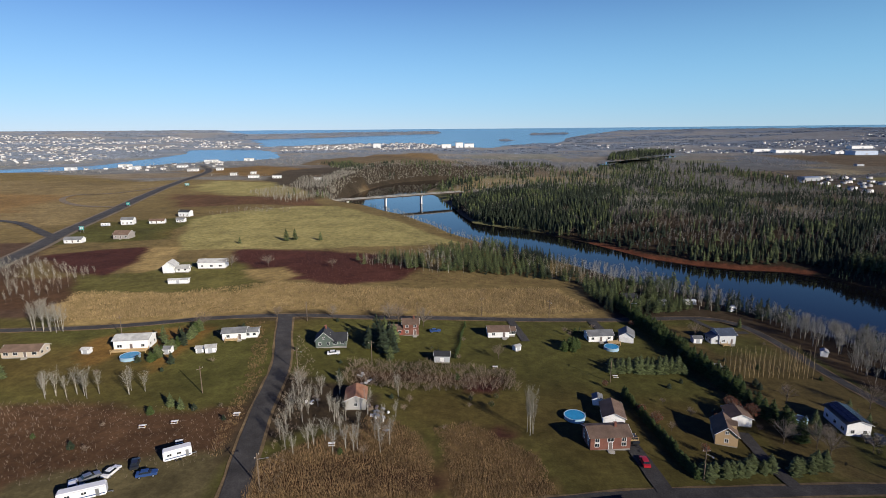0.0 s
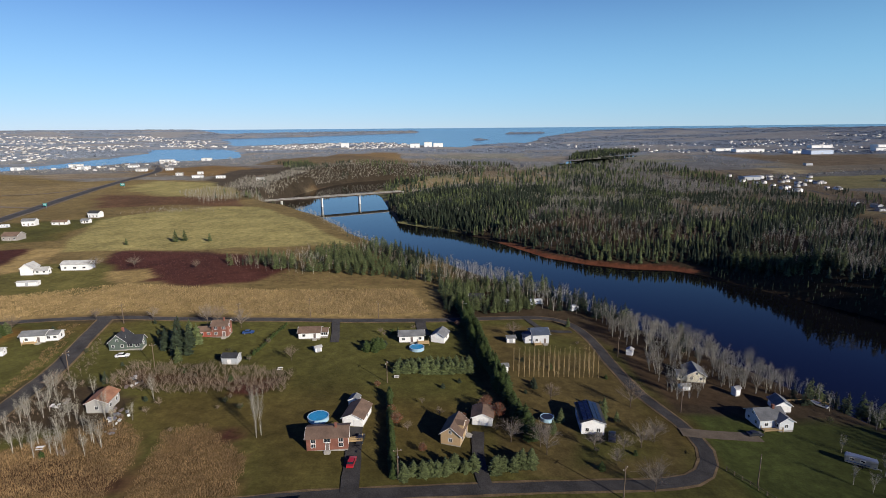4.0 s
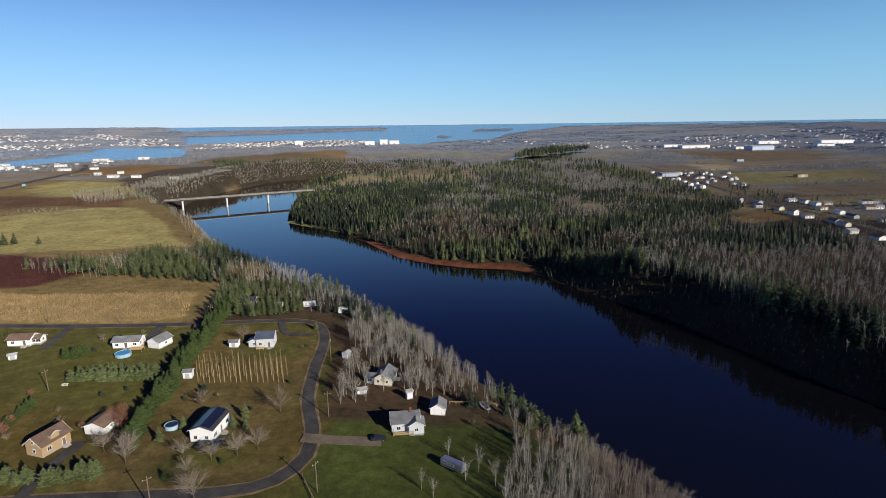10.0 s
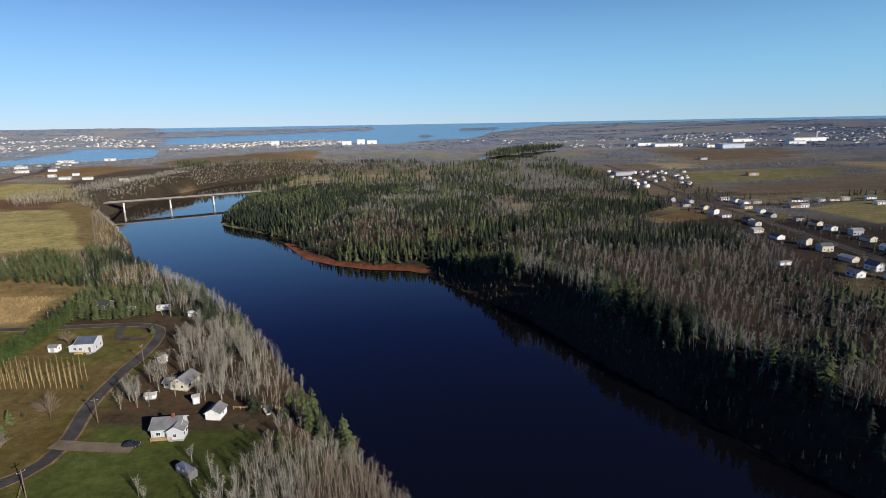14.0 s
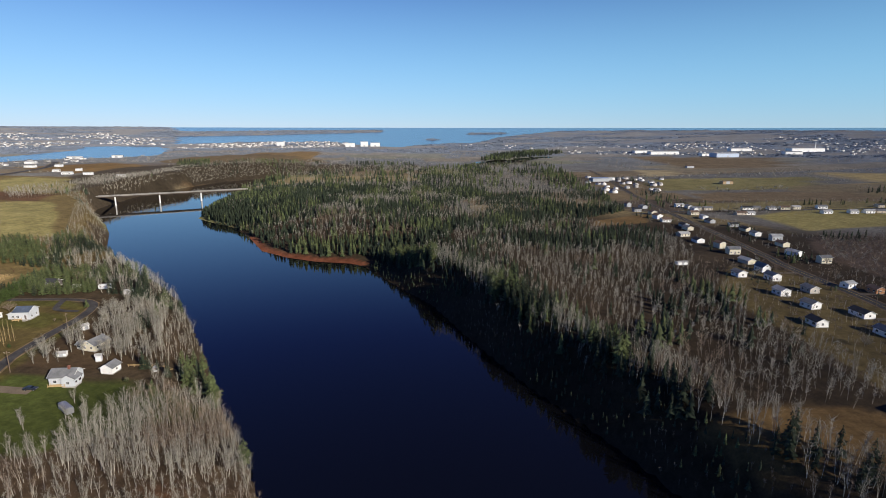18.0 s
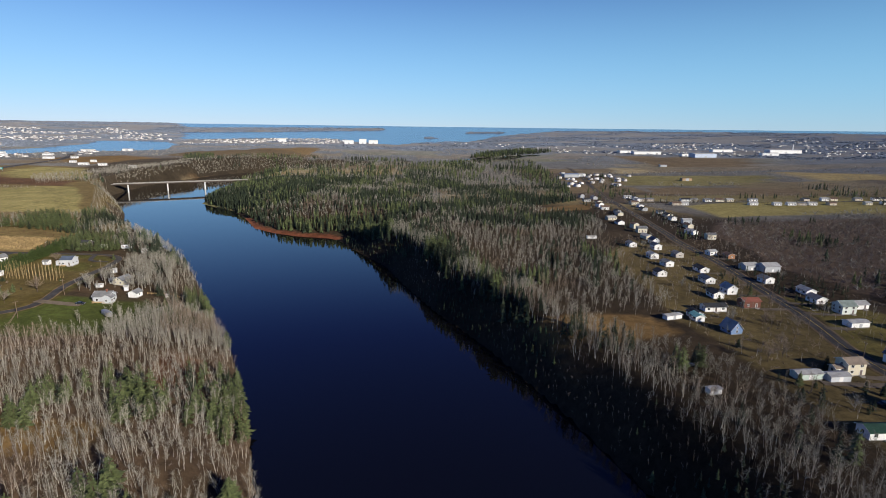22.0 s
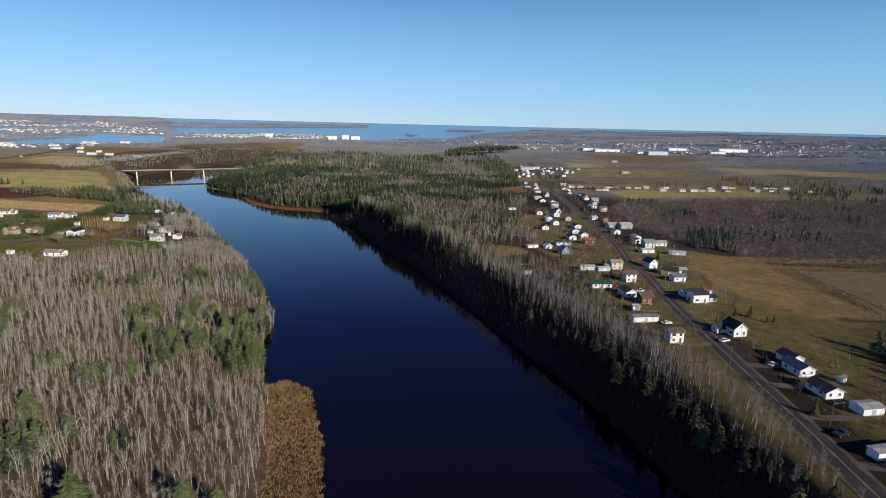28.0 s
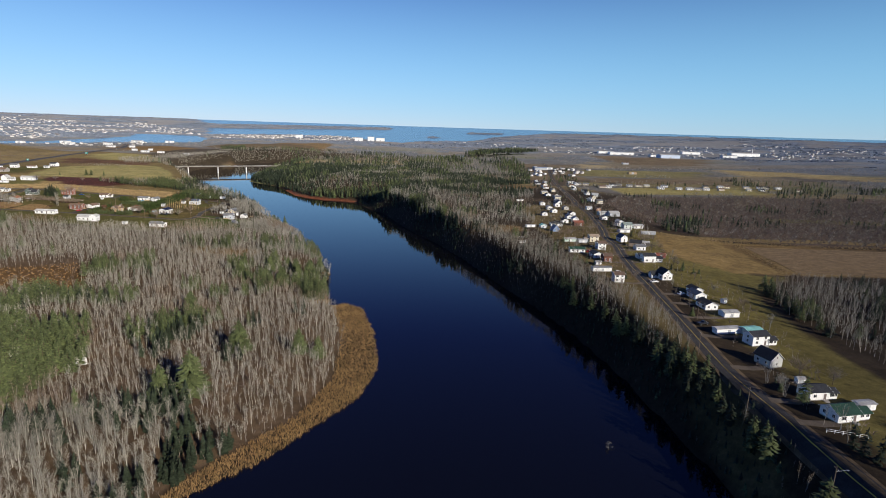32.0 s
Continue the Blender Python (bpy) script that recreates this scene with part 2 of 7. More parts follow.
SPIT = [(-1200, 2880), (-1018, 2854), (-828, 2918), (-583, 3160), (-292, 3414), (13, 3651), (-14, 3933), (-373, 3851), (-744, 3722), (-1048, 3489), (-1250, 3250)]
ISLE = [(250, 2720), (375, 2720), (380, 2850), (260, 2850)]
SHOAL = [(507, 3341), (801, 3419), (822, 3594), (513, 3509)]


def to_line(px, py, line):
    """Distance of every point to an open line."""
    best = np.full(px.shape, 1e9)
    for (ax, ay), (bx, by) in zip(line[:-1], line[1:]):
        dx, dy = bx - ax, by - ay
        k = np.clip(((px - ax) * dx + (py - ay) * dy) / (dx * dx + dy * dy + 1e-9), 0, 1)
        best = np.minimum(best, np.hypot(px - ax - k * dx, py - ay - k * dy))
    return best


def inside(px, py, poly):
    odd = np.zeros(px.shape, bool)
    for (ax, ay), (bx, by) in zip(poly, poly[1:] + poly[:1]):
        if ay != by:
            odd ^= ((ay > py) != (by > py)) & (px < (bx - ax) * (py - ay) / (by - ay) + ax)
    return odd


def signed(px, py, poly):
    d = to_line(px, py, poly + poly[:1])
    return np.where(inside(px, py, poly), -d, d)


def lattice(px, py, size, seed=0):
    """Smooth value noise, 0 to 1."""
    x, y = px / size + 1000.0, py / size + 1000.0
    ix, iy = np.floor(x), np.floor(y)
    fx, fy = x - ix, y - iy
    fx, fy = fx * fx * (3 - 2 * fx), fy * fy * (3 - 2 * fy)

    def at(a, b):
        v = np.sin(a * 127.1 + b * 311.7 + seed * 74.7) * 43758.5453
        return v - np.floor(v)

    return (at(ix, iy) * (1 - fx) + at(ix + 1, iy) * fx) * (1 - fy) + (at(ix, iy + 1) * (1 - fx) + at(ix + 1, iy + 1) * fx) * fy


def smooth(v, a, b):
    k = np.clip((v - a) / (b - a), 0, 1)
    return k * k * (3 - 2 * k)


# far land lifts like a bowl so its rim fits the camera's horizon
def rise(px, py):
    return 4.7e-4 * np.clip(np.hypot(px - 250, py + 100) - 800, 0, 3750) ** 1.5


def height(px, py, wet=True):
    """Height of the ground; wet=False leaves the basins of river, bay and sea unfilled."""
    px, py = np.asarray(px, float), np.asarray(py, float)
    dl, dr = to_line(px, py, LEFT_BANK), to_line(px, py, RIGHT_BANK)
    left = np.clip(5.5 - 0.058 * px, -9, 9) * (1 - 0.9 * smooth(np.hypot(px, py), 1800, 4200))
    base = left + (3.0 - left) * smooth(dl / (dl + dr + 1e-6), 0.25, 0.75)
    base = base + (lattice(px, py, 60, 1) - 0.5) * 1.2 + rise(px, py)
    if not wet:
        return base
    inr = inside(px, py, RIVER)
    low = (py < 10) & (dl < dr)
    width = np.where(dl < dr, np.where(low, 34.0, 16.0), 17.0 + 75.0 * smooth(py, 310, 400)) * (0.85 + 0.4 * lattice(px, py, 40, 2))
    d = np.minimum(dl, dr)
    k = np.clip(d / width, 0, 1)
    k = np.where(low, np.clip((k - 0.45) / 0.55, 0, 1) * 0.93 + np.minimum(k, 0.45) * 0.15, k ** 0.8)
    north = np.hypot(px, py - 1300) < 320
    land = np.where(north, WATER + (base - WATER) * np.clip(d / 60, 0, 1), WATER + (base - WATER) * k)
    out = np.where(inr, WATER - np.minimum(4.0, 0.3 * d + 0.05), land)
    far = py > 900
    for poly, depth in ((BAY, 4.0), (SEA, 10.0), (POND, 4.0)):
        dip = smooth(-signed(px, py, poly), -20, 40) * depth
        out = out - np.where(far, dip, 0)
    for poly in (SPIT, ISLE, SHOAL):
        out = out + np.where(far, smooth(-signed(px, py, poly), -10, 60) * 12.5, 0)
    return out


def ground_z(x, y):
    return float(height(np.array([x]), np.array([y]))[0])


# ---------------------------------------------------------------- mesh helpers
def from_arrays(name, verts, tris, mats, index=None):
    me = bpy.data.meshes.new(name)
    me.vertices.add(len(verts))
    me.vertices.foreach_set("co", np.ascontiguousarray(verts, np.float32).ravel())
    n = tris.shape[1]
    me.loops.add(tris.size)
    me.loops.foreach_set("vertex_index", np.ascontiguousarray(tris, np.int32).ravel())
    me.polygons.add(len(tris))
    me.polygons.foreach_set("loop_start", np.arange(0, tris.size, n, dtype=np.int32))
    for m in mats:
        me.materials.append(m)
    if index is not None:
        me.polygons.foreach_set("material_index", np.ascontiguousarray(index, np.int32))
    me.update(calc_edges=True)
    return me


def part(name, data, mat=None, parent=None, label="", at=None):
    """Links a bmesh or a mesh as one object under a thing or a part."""
    if isinstance(data, bmesh.types.BMesh):
        me = bpy.data.meshes.new(name)
        bmesh.ops.recalc_face_normals(data, faces=data.faces[:])
        data.to_mesh(me)
        data.free()
        data = me
    if mat is not None and not data.materials:
        data.materials.append(mat)
    ob = new(name, data)
    if parent is not None:
        ob.parent = parent
    if at is not None:
        ob.matrix_basis = at
    if label:
        ob["label"] = label
    return ob


def box(bm, x0, y0, z0, x1, y1, z1, bevel=0.0):
    vs = [bm.verts.new((x, y, z)) for z in (z0, z1) for x, y in ((x0, y0), (x1, y0), (x1, y1), (x0, y1))]
    fs = [bm.faces.new([vs[i] for i in f]) for f in ((3, 2, 1, 0), (4, 5, 6, 7), (0, 1, 5, 4), (1, 2, 6, 5), (2, 3, 7, 6), (3, 0, 4, 7))]
    if bevel:
        bmesh.ops.bevel(bm, geom=list({e for f in fs for e in f.edges}), offset=bevel, segments=1, affect="EDGES")
    return bm


def boxes(*args):
    bm = bmesh.new()
    for a in args:
        box(bm, *a)
    return bm


def tube(bm, a, b, ra, rb, n=6):
    a, b = Vector(a), Vector(b)
    q = (b - a).to_track_quat("Z", "Y").to_matrix()
    rings = [[bm.verts.new(c + q @ Vector((r * math.cos(6.2832 * i / n), r * math.sin(6.2832 * i / n), 0))) for i in range(n)] for c, r in ((a, ra), (b, rb))]
    for i in range(n):
        bm.faces.new((rings[0][i], rings[0][(i + 1) % n], rings[1][(i + 1) % n], rings[1][i]))
    bm.faces.new(rings[1])
    bm.faces.new(rings[0][::-1])
    return bm


def curve_points(pts, step):
    """A smooth line through the points, sampled about every step metres."""
    p = [Vector(q) for q in pts]
    out = []
    for i in range(len(p) - 1):
        a, b, c, d = p[max(i - 1, 0)], p[i], p[i + 1], p[min(i + 2, len(p) - 1)]
        n = max(1, int((c - b).length / step))
        for j in range(n):
            k = j / n
            out.append(0.5 * ((2 * b) + (c - a) * k + (2 * a - 5 * b + 4 * c - d) * k * k + (3 * b - a - 3 * c + d) * k ** 3))
    out.append(p[-1])
    return out


def ribbon(name, pts, width, lift, mat, step=6.0, kind="structure", label="", ragged=0.0, category=""):
    """A strip of road laid on the ground."""
    line = curve_points(pts, step)
    xy = np.array([(v.x, v.y) for v in line])
    d = np.gradient(xy, axis=0)
    d /= np.linalg.norm(d, axis=1)[:, None] + 1e-9
    nrm = np.stack([-d[:, 1], d[:, 0]], 1)
    rnd = random.Random(len(pts) * 7 + int(width * 10))
    cols = []
    for side in (-0.5, -0.17, 0.17, 0.5):
        wig = np.array([(rnd.random() - 0.5) * ragged if abs(side) > 0.4 else 0 for _ in line])
        p = xy + nrm * (width * side + wig)[:, None]
        cols.append(np.column_stack([p, height(p[:, 0], p[:, 1]) + lift]))
    v = np.stack(cols, 1)
    v[:, 1:3, 2] += 0.03
    n = len(line)
    idx = np.arange(n * 4).reshape(n, 4)
    q = np.stack([idx[:-1, :-1], idx[:-1, 1:], idx[1:, 1:], idx[1:, :-1]], -1).reshape(-1, 4)[:, ::-1]
    ob = new(name, from_arrays(name, v.reshape(-1, 3), q, [mat]))
    return tagged(ob, label, category or name.split("_")[0], kind=kind)


# ---------------------------------------------------------------- ground, one sheet curved up to meet the camera's horizon
def axis(lo, hi, step, end_lo, end_hi, grow=1.12, most=75.0):
    mid = list(np.arange(lo, hi + 0.1, step))
    up, s = [mid[-1]], step
    while up[-1] < end_hi:
        s = min(s * grow, most)
        up.append(up[-1] + s)
    dn, s = [mid[0]], step
    while dn[-1] > end_lo:
        s = min(s * grow, most * 1.5)
        dn.append(dn[-1] - s)
    return np.array(dn[:0:-1] + mid + up[1:])


EASTGRASS, VERGE = (0.2, 0.17, 0.06), (0.16, 0.125, 0.06)
LAWN, STRAW, BRUSH, FLOOR = (0.102, 0.1, 0.032), (0.34, 0.25, 0.12), (0.105, 0.06, 0.036), (0.066, 0.049, 0.033)
FIELD, REDBRUSH, REDSHORE, PLOUGH = (0.29, 0.255, 0.115), (0.08, 0.032, 0.027), (0.2, 0.075, 0.045), (0.28, 0.2, 0.1)
BROWNGRASS, MARSH = (0.2, 0.13, 0.06), (0.12, 0.072, 0.034)
MEADOW = (0.185, 0.14, 0.066)
COVERS = [
    # open country west of the river
    (MEADOW, 12, [(-915, 1148), (-488, 886), (-423, 923), (-240, 880), (-160, 760), (-150, 690), (-122, 640), (-68, 585), (-28, 525), (10, 455), (46, 400), (86, 362), (80, 300), (80, 236), (-70, 228), (-330, 214), (-460, 300), (-700, 480), (-900, 700)]),
    ((0.11, 0.07, 0.05), 8, [(-300, 400), (-240, 293), (-192, 272), (-176, 254), (-177, 240), (-187, 224), (-330, 218), (-420, 330), (-330, 410)]),
    ((0.13, 0.075, 0.045), 8, [(-356, 712), (-247, 677), (-156, 653), (-126, 578), (-215, 608), (-289, 590)]),
    ((0.15, 0.105, 0.065), 8, [(-316, 1079), (-196, 1092), (-88, 1133), (-96, 1093), (-159, 930), (-303, 966)]),
    ((0.24, 0.165, 0.085), 10, [(-224, 1598), (-31, 1726), (5, 1388), (-90, 1180), (-223, 1235)]),
    ((0.24, 0.19, 0.085), 8, [(-470, 700), (-440, 640), (-400, 612), (-362, 592), (-388, 720), (-405, 770), (-440, 740)]),
    ((0.26, 0.2, 0.1), 6, [(-400, 524), (-340, 516), (-330, 490), (-360, 480), (-400, 503)]),
    # village lawns, then the plots that differ
    (LAWN, 5, [(-320, 236), (-70, 226), (0, 232), (70, 238), (118, 250), (138, 240), (150, 215), (152, 160), (235, 148), (240, 128), (215, 108), (165, 100), (150, 66), (30, 66), (-60, 85), (-320, 90)]),
    ((0.135, 0.105, 0.045), 8, [(96, 236), (140, 236), (142, 170), (146, 128), (96, 120), (90, 150), (94, 190)]),
    (LAWN, 4, [(110, 205), (136, 204), (138, 226), (108, 226)]),
    (LAWN, 6, [(112, 128), (142, 132), (140, 155), (118, 146)]),
    ((0.09, 0.062, 0.04), 4, [(146, 238), (152, 165), (185, 166), (215, 178), (186, 240), (150, 262)]),
    (BRUSH, 6, [(-140, 150), (-117, 154), (-75, 146), (-60, 148), (-55, 122), (-70, 112), (-140, 108)]),
    ((0.2, 0.135, 0.065), 2, [(-50, 104), (-46, 120), (-26, 140), (-20, 147), (-7, 135), (-3, 122), (-4, 108), (-20, 104)]),
    ((0.2, 0.135, 0.065), 2, [(-3, 139), (7, 143), (24, 127), (26, 112), (14, 104), (2, 108), (0.5, 122)]),
    (BRUSH, 5, [(-46, 118), (-20, 122), (-2, 116), (-2, 112), (-46, 110)]),
    (REDBRUSH, 4, [(8, 143), (20, 143), (22, 132), (13, 134)]),
    (REDBRUSH, 4, [(6, 173), (22, 173), (18, 159), (6, 162)]),
    ((0.2, 0.12, 0.04), 5, [(-140, 190), (-125, 175), (-118, 205), (-100, 170), (-95, 215), (-112, 218), (-140, 205)]),
    (BRUSH, 5, [(-30, 178), (20, 176), (22, 168), (-30, 166)]),
    ((0.078, 0.098, 0.028), 4, [(153, 160), (200, 158), (235, 148), (240, 128), (215, 108), (165, 100), (153, 112)]),
    (FLOOR, 4, [(-60, 168), (-48, 170), (-20, 158), (-18, 140), (-40, 136), (-58, 120)]),
    ((0.13, 0.11, 0.06), 4, [(-75, 122), (-58, 124), (-54, 100), (-100, 98), (-100, 112)]),
    (STRAW, 6, [(-184, 238), (-190, 272), (-140, 268), (-94, 288), (-55, 277), (4, 281), (62, 290), (74, 246), (40, 237), (-2, 237), (-72, 233), (-163, 222)]),
    (BRUSH, 8, [(-330, 300), (-190, 300), (-190, 245), (-240, 225), (-330, 220)]),
    ((0.14, 0.128, 0.045), 6, [(-212, 301), (-180, 307), (-185, 328), (-161, 332), (-128, 334), (-112, 312), (-96, 287), (-103, 272), (-145, 267), (-187, 268)]),
    (STRAW, 6, [(-192, 322), (-213, 366), (-208, 382), (-190, 382), (-182, 352), (-170, 317), (-178, 307)]),
    (REDBRUSH, 8, [(-146, 378), (-76, 358), (-37, 348), (-10, 330), (-24, 287), (-54, 274), (-84, 286), (-109, 311), (-143, 354)]),
    (STRAW, 5, [(-117, 314), (-97, 317), (-81, 297), (-90, 284), (-107, 296)]),
    (FIELD, 6, [(-206, 412), (-240, 513), (-202, 562), (-150, 590), (-112, 580), (-78, 540), (-46, 490), (-14, 440), (14, 398), (-10, 388), (-72, 368), (-151, 372), (-182, 373)]),
    (LAWN, 8, [(-300, 400), (-210, 410), (-240, 515), (-330, 490)]),
    (REDBRUSH, 6, [(-240, 371), (-213, 381), (-196, 332), (-194, 302), (-231, 312), (-270, 356)]),
    (FIELD, 8, [(-350, 764), (-375, 890), (-195, 840), (-135, 725), (-258, 682)]),
    ((0.16, 0.12, 0.075), 20, [(-330, 1230), (-100, 1230), (60, 1330), (-60, 1480), (-190, 1600), (-330, 1420)]),
    (BROWNGRASS, 10, [(-520, 1090), (-330, 960), (-250, 1000), (-260, 1120), (-400, 1220)]),
    ((0.21, 0.16, 0.085), 10, [(-700, 480), (-345, 470), (-360, 640), (-420, 860), (-700, 900)]),
    (BROWNGRASS, 12, [(-640, 520), (-450, 530), (-470, 700), (-640, 740)]),
    ((0.075, 0.06, 0.045), 10, [(-300, 900), (-165, 700), (-118, 690), (-116, 860), (-144, 960), (-134, 1040), (-55, 1106), (125, 1176), (305, 1296), (280, 1400), (60, 1290), (-160, 1220), (-320, 1100)]),
    # banks and marsh
    ((0.115, 0.08, 0.056), 6, [(304, -275), (305, -258), (321, -222), (339, -196), (346, -165), (343, -125), (331, -82), (320, -50), (312, -20), (314, 2), (306, 15), (294, 50), (278, 85), (261, 119), (246, 142), (226, 128), (206, 112), (168, 98),
                               (158, 70), (120, 62), (40, 60), (20, 62), (70, -10), (130, -80), (190, -150), (250, -225), (280, -275)]),
    ((0.17, 0.09, 0.055), 6, [(240, 96), (262, 92), (270, 70), (262, 52), (244, 60)]),
    (MARSH, 8, [(132, -62), (159, -38), (182, -66), (190, -95), (150, -95), (100, -90)]),
    (BROWNGRASS, 5, [(205, 33), (250, 36), (252, 18), (205, 14)]),
    (REDSHORE, 2, [(138, 500), (171, 441), (198, 416), (224, 402), (254, 396), (270, 381), (252, 378), (160, 420), (132, 494)]),
    # east side: road verge, lawns, fields
    (VERGE, 5, [(482, -260), (500, -150), (508, -70), (517, 10), (530, 100), (548, 210), (548, 300), (520, 310), (480, 250), (470, 120), (478, 20), (486, -60)]),
    (BROWNGRASS, 4, [(402, 110), (430, 116), (458, 112), (466, 92), (432, 78), (408, 84)]),
    (EASTGRASS, 6, [(512, -260), (516, -180), (522, -110), (524, -60), (545, 30), (560, 20), (580, -30), (612, -34), (568, -86), (552, -140), (548, -200), (560, -260)]),
    (EASTGRASS, 5, [(485, -40), (512, -40), (530, 70), (545, 150), (575, 140), (590, 110), (560, 40), (525, -50)]),
    ((0.33, 0.23, 0.1), 5, [(580, 118), (604, 101), (639, 78), (702, 74), (615, -32), (578, -32), (556, 25)]),
    (BROWNGRASS, 4, [(625, 72), (900, 70), (900, 66), (640, 66), (618, -26), (612, -26)]),
    (PLOUGH, 5, [(633, 66), (900, 60), (900, -40), (622, -28)]),
    ((0.17, 0.125, 0.1), 8, [(600, 130), (640, 90), (720, 78), (780, 78), (960, 300), (1100, 500), (890, 460), (645, 411), (600, 330), (590, 240)]),
    (STRAW, 4, [(588, 122), (609, 105), (758, 106), (900, 96), (900, 84), (744, 90), (612, 90), (584, 112)]),
    ((0.24, 0.21, 0.1), 5, [(760, 240), (900, 240), (900, 214), (751, 212)]),
    ((0.36, 0.31, 0.13), 6, [(660, 530), (660, 440), (938, 515), (985, 648), (747, 575)]),
    ((0.25, 0.21, 0.11), 10, [(600, 560), (900, 600), (985, 660), (640, 640)]),
    ((0.26, 0.23, 0.11), 10, [(713, 949), (1024, 975), (978, 879), (856, 794), (670, 776)]),
    ((0.42, 0.33, 0.17), 8, [(1081, 1064), (1264, 1009), (1416, 906), (1328, 798), (1186, 888), (1130, 912), (1054, 813), (1048, 891)]),
    ((0.42, 0.35, 0.23), 8, [(759, 1153), (827, 1134), (813, 1028), (734, 1003)]),
    ((0.22, 0.165, 0.11), 12, [(879, 1600), (1263, 1474), (1128, 1192), (900, 1170)]),
    ((0.2, 0.15, 0.1), 12, [(690, 740), (940, 760), (920, 650), (670, 650)]),
    (BROWNGRASS, 4, [(470, 462), (480, 494), (550, 540), (530, 480)]),
]


def plots(px, py):
    """A number from 0 to 1 for each field or wood of the far plain; woods lie below one half."""
    u, v = px * 0.97 + py * 0.24, py * 0.97 - px * 0.24
    row = np.floor(v / 105 + 0.5 * lattice(px, py, 400, 21))
    cell = np.floor((u + 170 * np.sin(row * 12.9) * 3) / (210 + 60 * np.sin(row * 4.1)) + 0.4 * lattice(px, py, 150, 22))
    k = np.sin(row * 127.1 + cell * 311.7) * 43758.5453
    return k - np.floor(k)


def build_ground():
    xs, ys = axis(-240, 600, 3.4, -4700, 4700), np.concatenate([axis(-285, 600, 3.4, -4700, 600)[:-1], axis(605, 1180, 8.0, 605, 4650)])
    gx, gy = np.meshgrid(xs, ys)
    gz = height(gx, gy)
    ny, nx = gx.shape
    idx = np.arange(nx * ny).reshape(ny, nx)
    q = np.stack([idx[:-1, :-1], idx[:-1, 1:], idx[1:, 1:], idx[1:, :-1]], -1).reshape(-1, 4)
    px, py = gx.ravel(), gy.ravel()
    d = np.hypot(px - 250, py + 100)
    n1, n2, n3 = lattice(px, py, 140, 5), lattice(px, py, 37, 6), lattice(px, py, 11, 7)
    col = np.tile(np.array(FLOOR), (len(px), 1))
    col = col * (0.75 + 0.5 * n2)[:, None]
    # patchwork of woods and fields in the distance, with haze painted in, paler and bluer far off
    far, far_haze = smooth(d, 640, 720)[:, None], smooth(d, 1000, 2400)[:, None]
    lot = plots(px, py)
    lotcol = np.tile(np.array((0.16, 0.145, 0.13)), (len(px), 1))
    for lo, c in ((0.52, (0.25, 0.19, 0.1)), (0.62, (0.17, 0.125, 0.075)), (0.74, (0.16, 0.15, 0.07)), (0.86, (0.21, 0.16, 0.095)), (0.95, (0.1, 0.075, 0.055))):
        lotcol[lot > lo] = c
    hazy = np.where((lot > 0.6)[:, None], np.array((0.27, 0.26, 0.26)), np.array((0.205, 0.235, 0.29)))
    # the bluish gain lays more haze colour over the whole far plain
    farcol = (lotcol * (1 - far_haze) + hazy * far_haze) * (0.85 + 0.3 * n2)[:, None] * np.array((1.22, 1.28, 1.42))
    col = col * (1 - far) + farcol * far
    for c, soft, poly in COVERS:
        x0, x1 = min(p[0] for p in poly) - 30, max(p[0] for p in poly) + 30
        y0, y1 = min(p[1] for p in poly) - 30, max(p[1] for p in poly) + 30
        near = np.nonzero((px > x0) & (px < x1) & (py > y0) & (py < y1))[0]
        s = signed(px[near], py[near], poly) + (n2[near] - 0.5) * soft * 1.2 + (n3[near] - 0.5) * soft * 0.8
        k = smooth(-s, -soft * 0.22 - 0.6, soft * 0.22 + 0.6)[:, None]
        tint = np.array(c) * (0.78 + 0.3 * n1[near] + 0.22 * n3[near])[:, None]
        if c is LAWN:
            tint = tint + (np.array((0.13, 0.085, 0.033)) - tint) * (smooth(n2[near] * 0.6 + n1[near] * 0.4, 0.38, 0.75) * 0.6)[:, None]
        col[near] = col[near] * (1 - k) + tint * k
    col = col * np.array((0.53, 0.52, 0.465))
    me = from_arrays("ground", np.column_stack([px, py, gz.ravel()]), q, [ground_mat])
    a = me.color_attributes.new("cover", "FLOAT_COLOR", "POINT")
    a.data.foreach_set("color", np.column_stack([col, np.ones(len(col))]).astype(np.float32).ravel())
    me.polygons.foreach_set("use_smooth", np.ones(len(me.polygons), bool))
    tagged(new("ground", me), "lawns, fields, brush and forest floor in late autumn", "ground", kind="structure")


def sheet(name, poly, step, lift, mat, label, flat=None):
    """A water surface over the basin of poly."""
    x0, x1, y0, y1 = min(p[0] for p in poly), max(p[0] for p in poly), min(p[1] for p in poly), max(p[1] for p in poly)
    xs, ys = np.arange(x0 - step, min(x1, 4600) + step, step), np.arange(y0 - step, min(y1, 4600) + step, step)
    gx, gy = np.meshgrid(xs, ys)
    z = np.full(gx.shape, flat) if flat is not None else height(gx, gy, wet=False) + lift
    ny, nx = gx.shape
    idx = np.arange(nx * ny).reshape(ny, nx)
    cx, cy = (gx[:-1, :-1] + step / 2).ravel(), (gy[:-1, :-1] + step / 2).ravel()
    keep = signed(cx, cy, poly) < step
    q = np.stack([idx[:-1, :-1], idx[:-1, 1:], idx[1:, 1:], idx[1:, :-1]], -1).reshape(-1, 4)[keep]
    me = from_arrays(name, np.column_stack([gx.ravel(), gy.ravel(), z.ravel()]), q, [mat])
    me.polygons.foreach_set("use_smooth", np.ones(len(me.polygons), bool))
    tagged(new(name, me), label, "water", kind="structure")


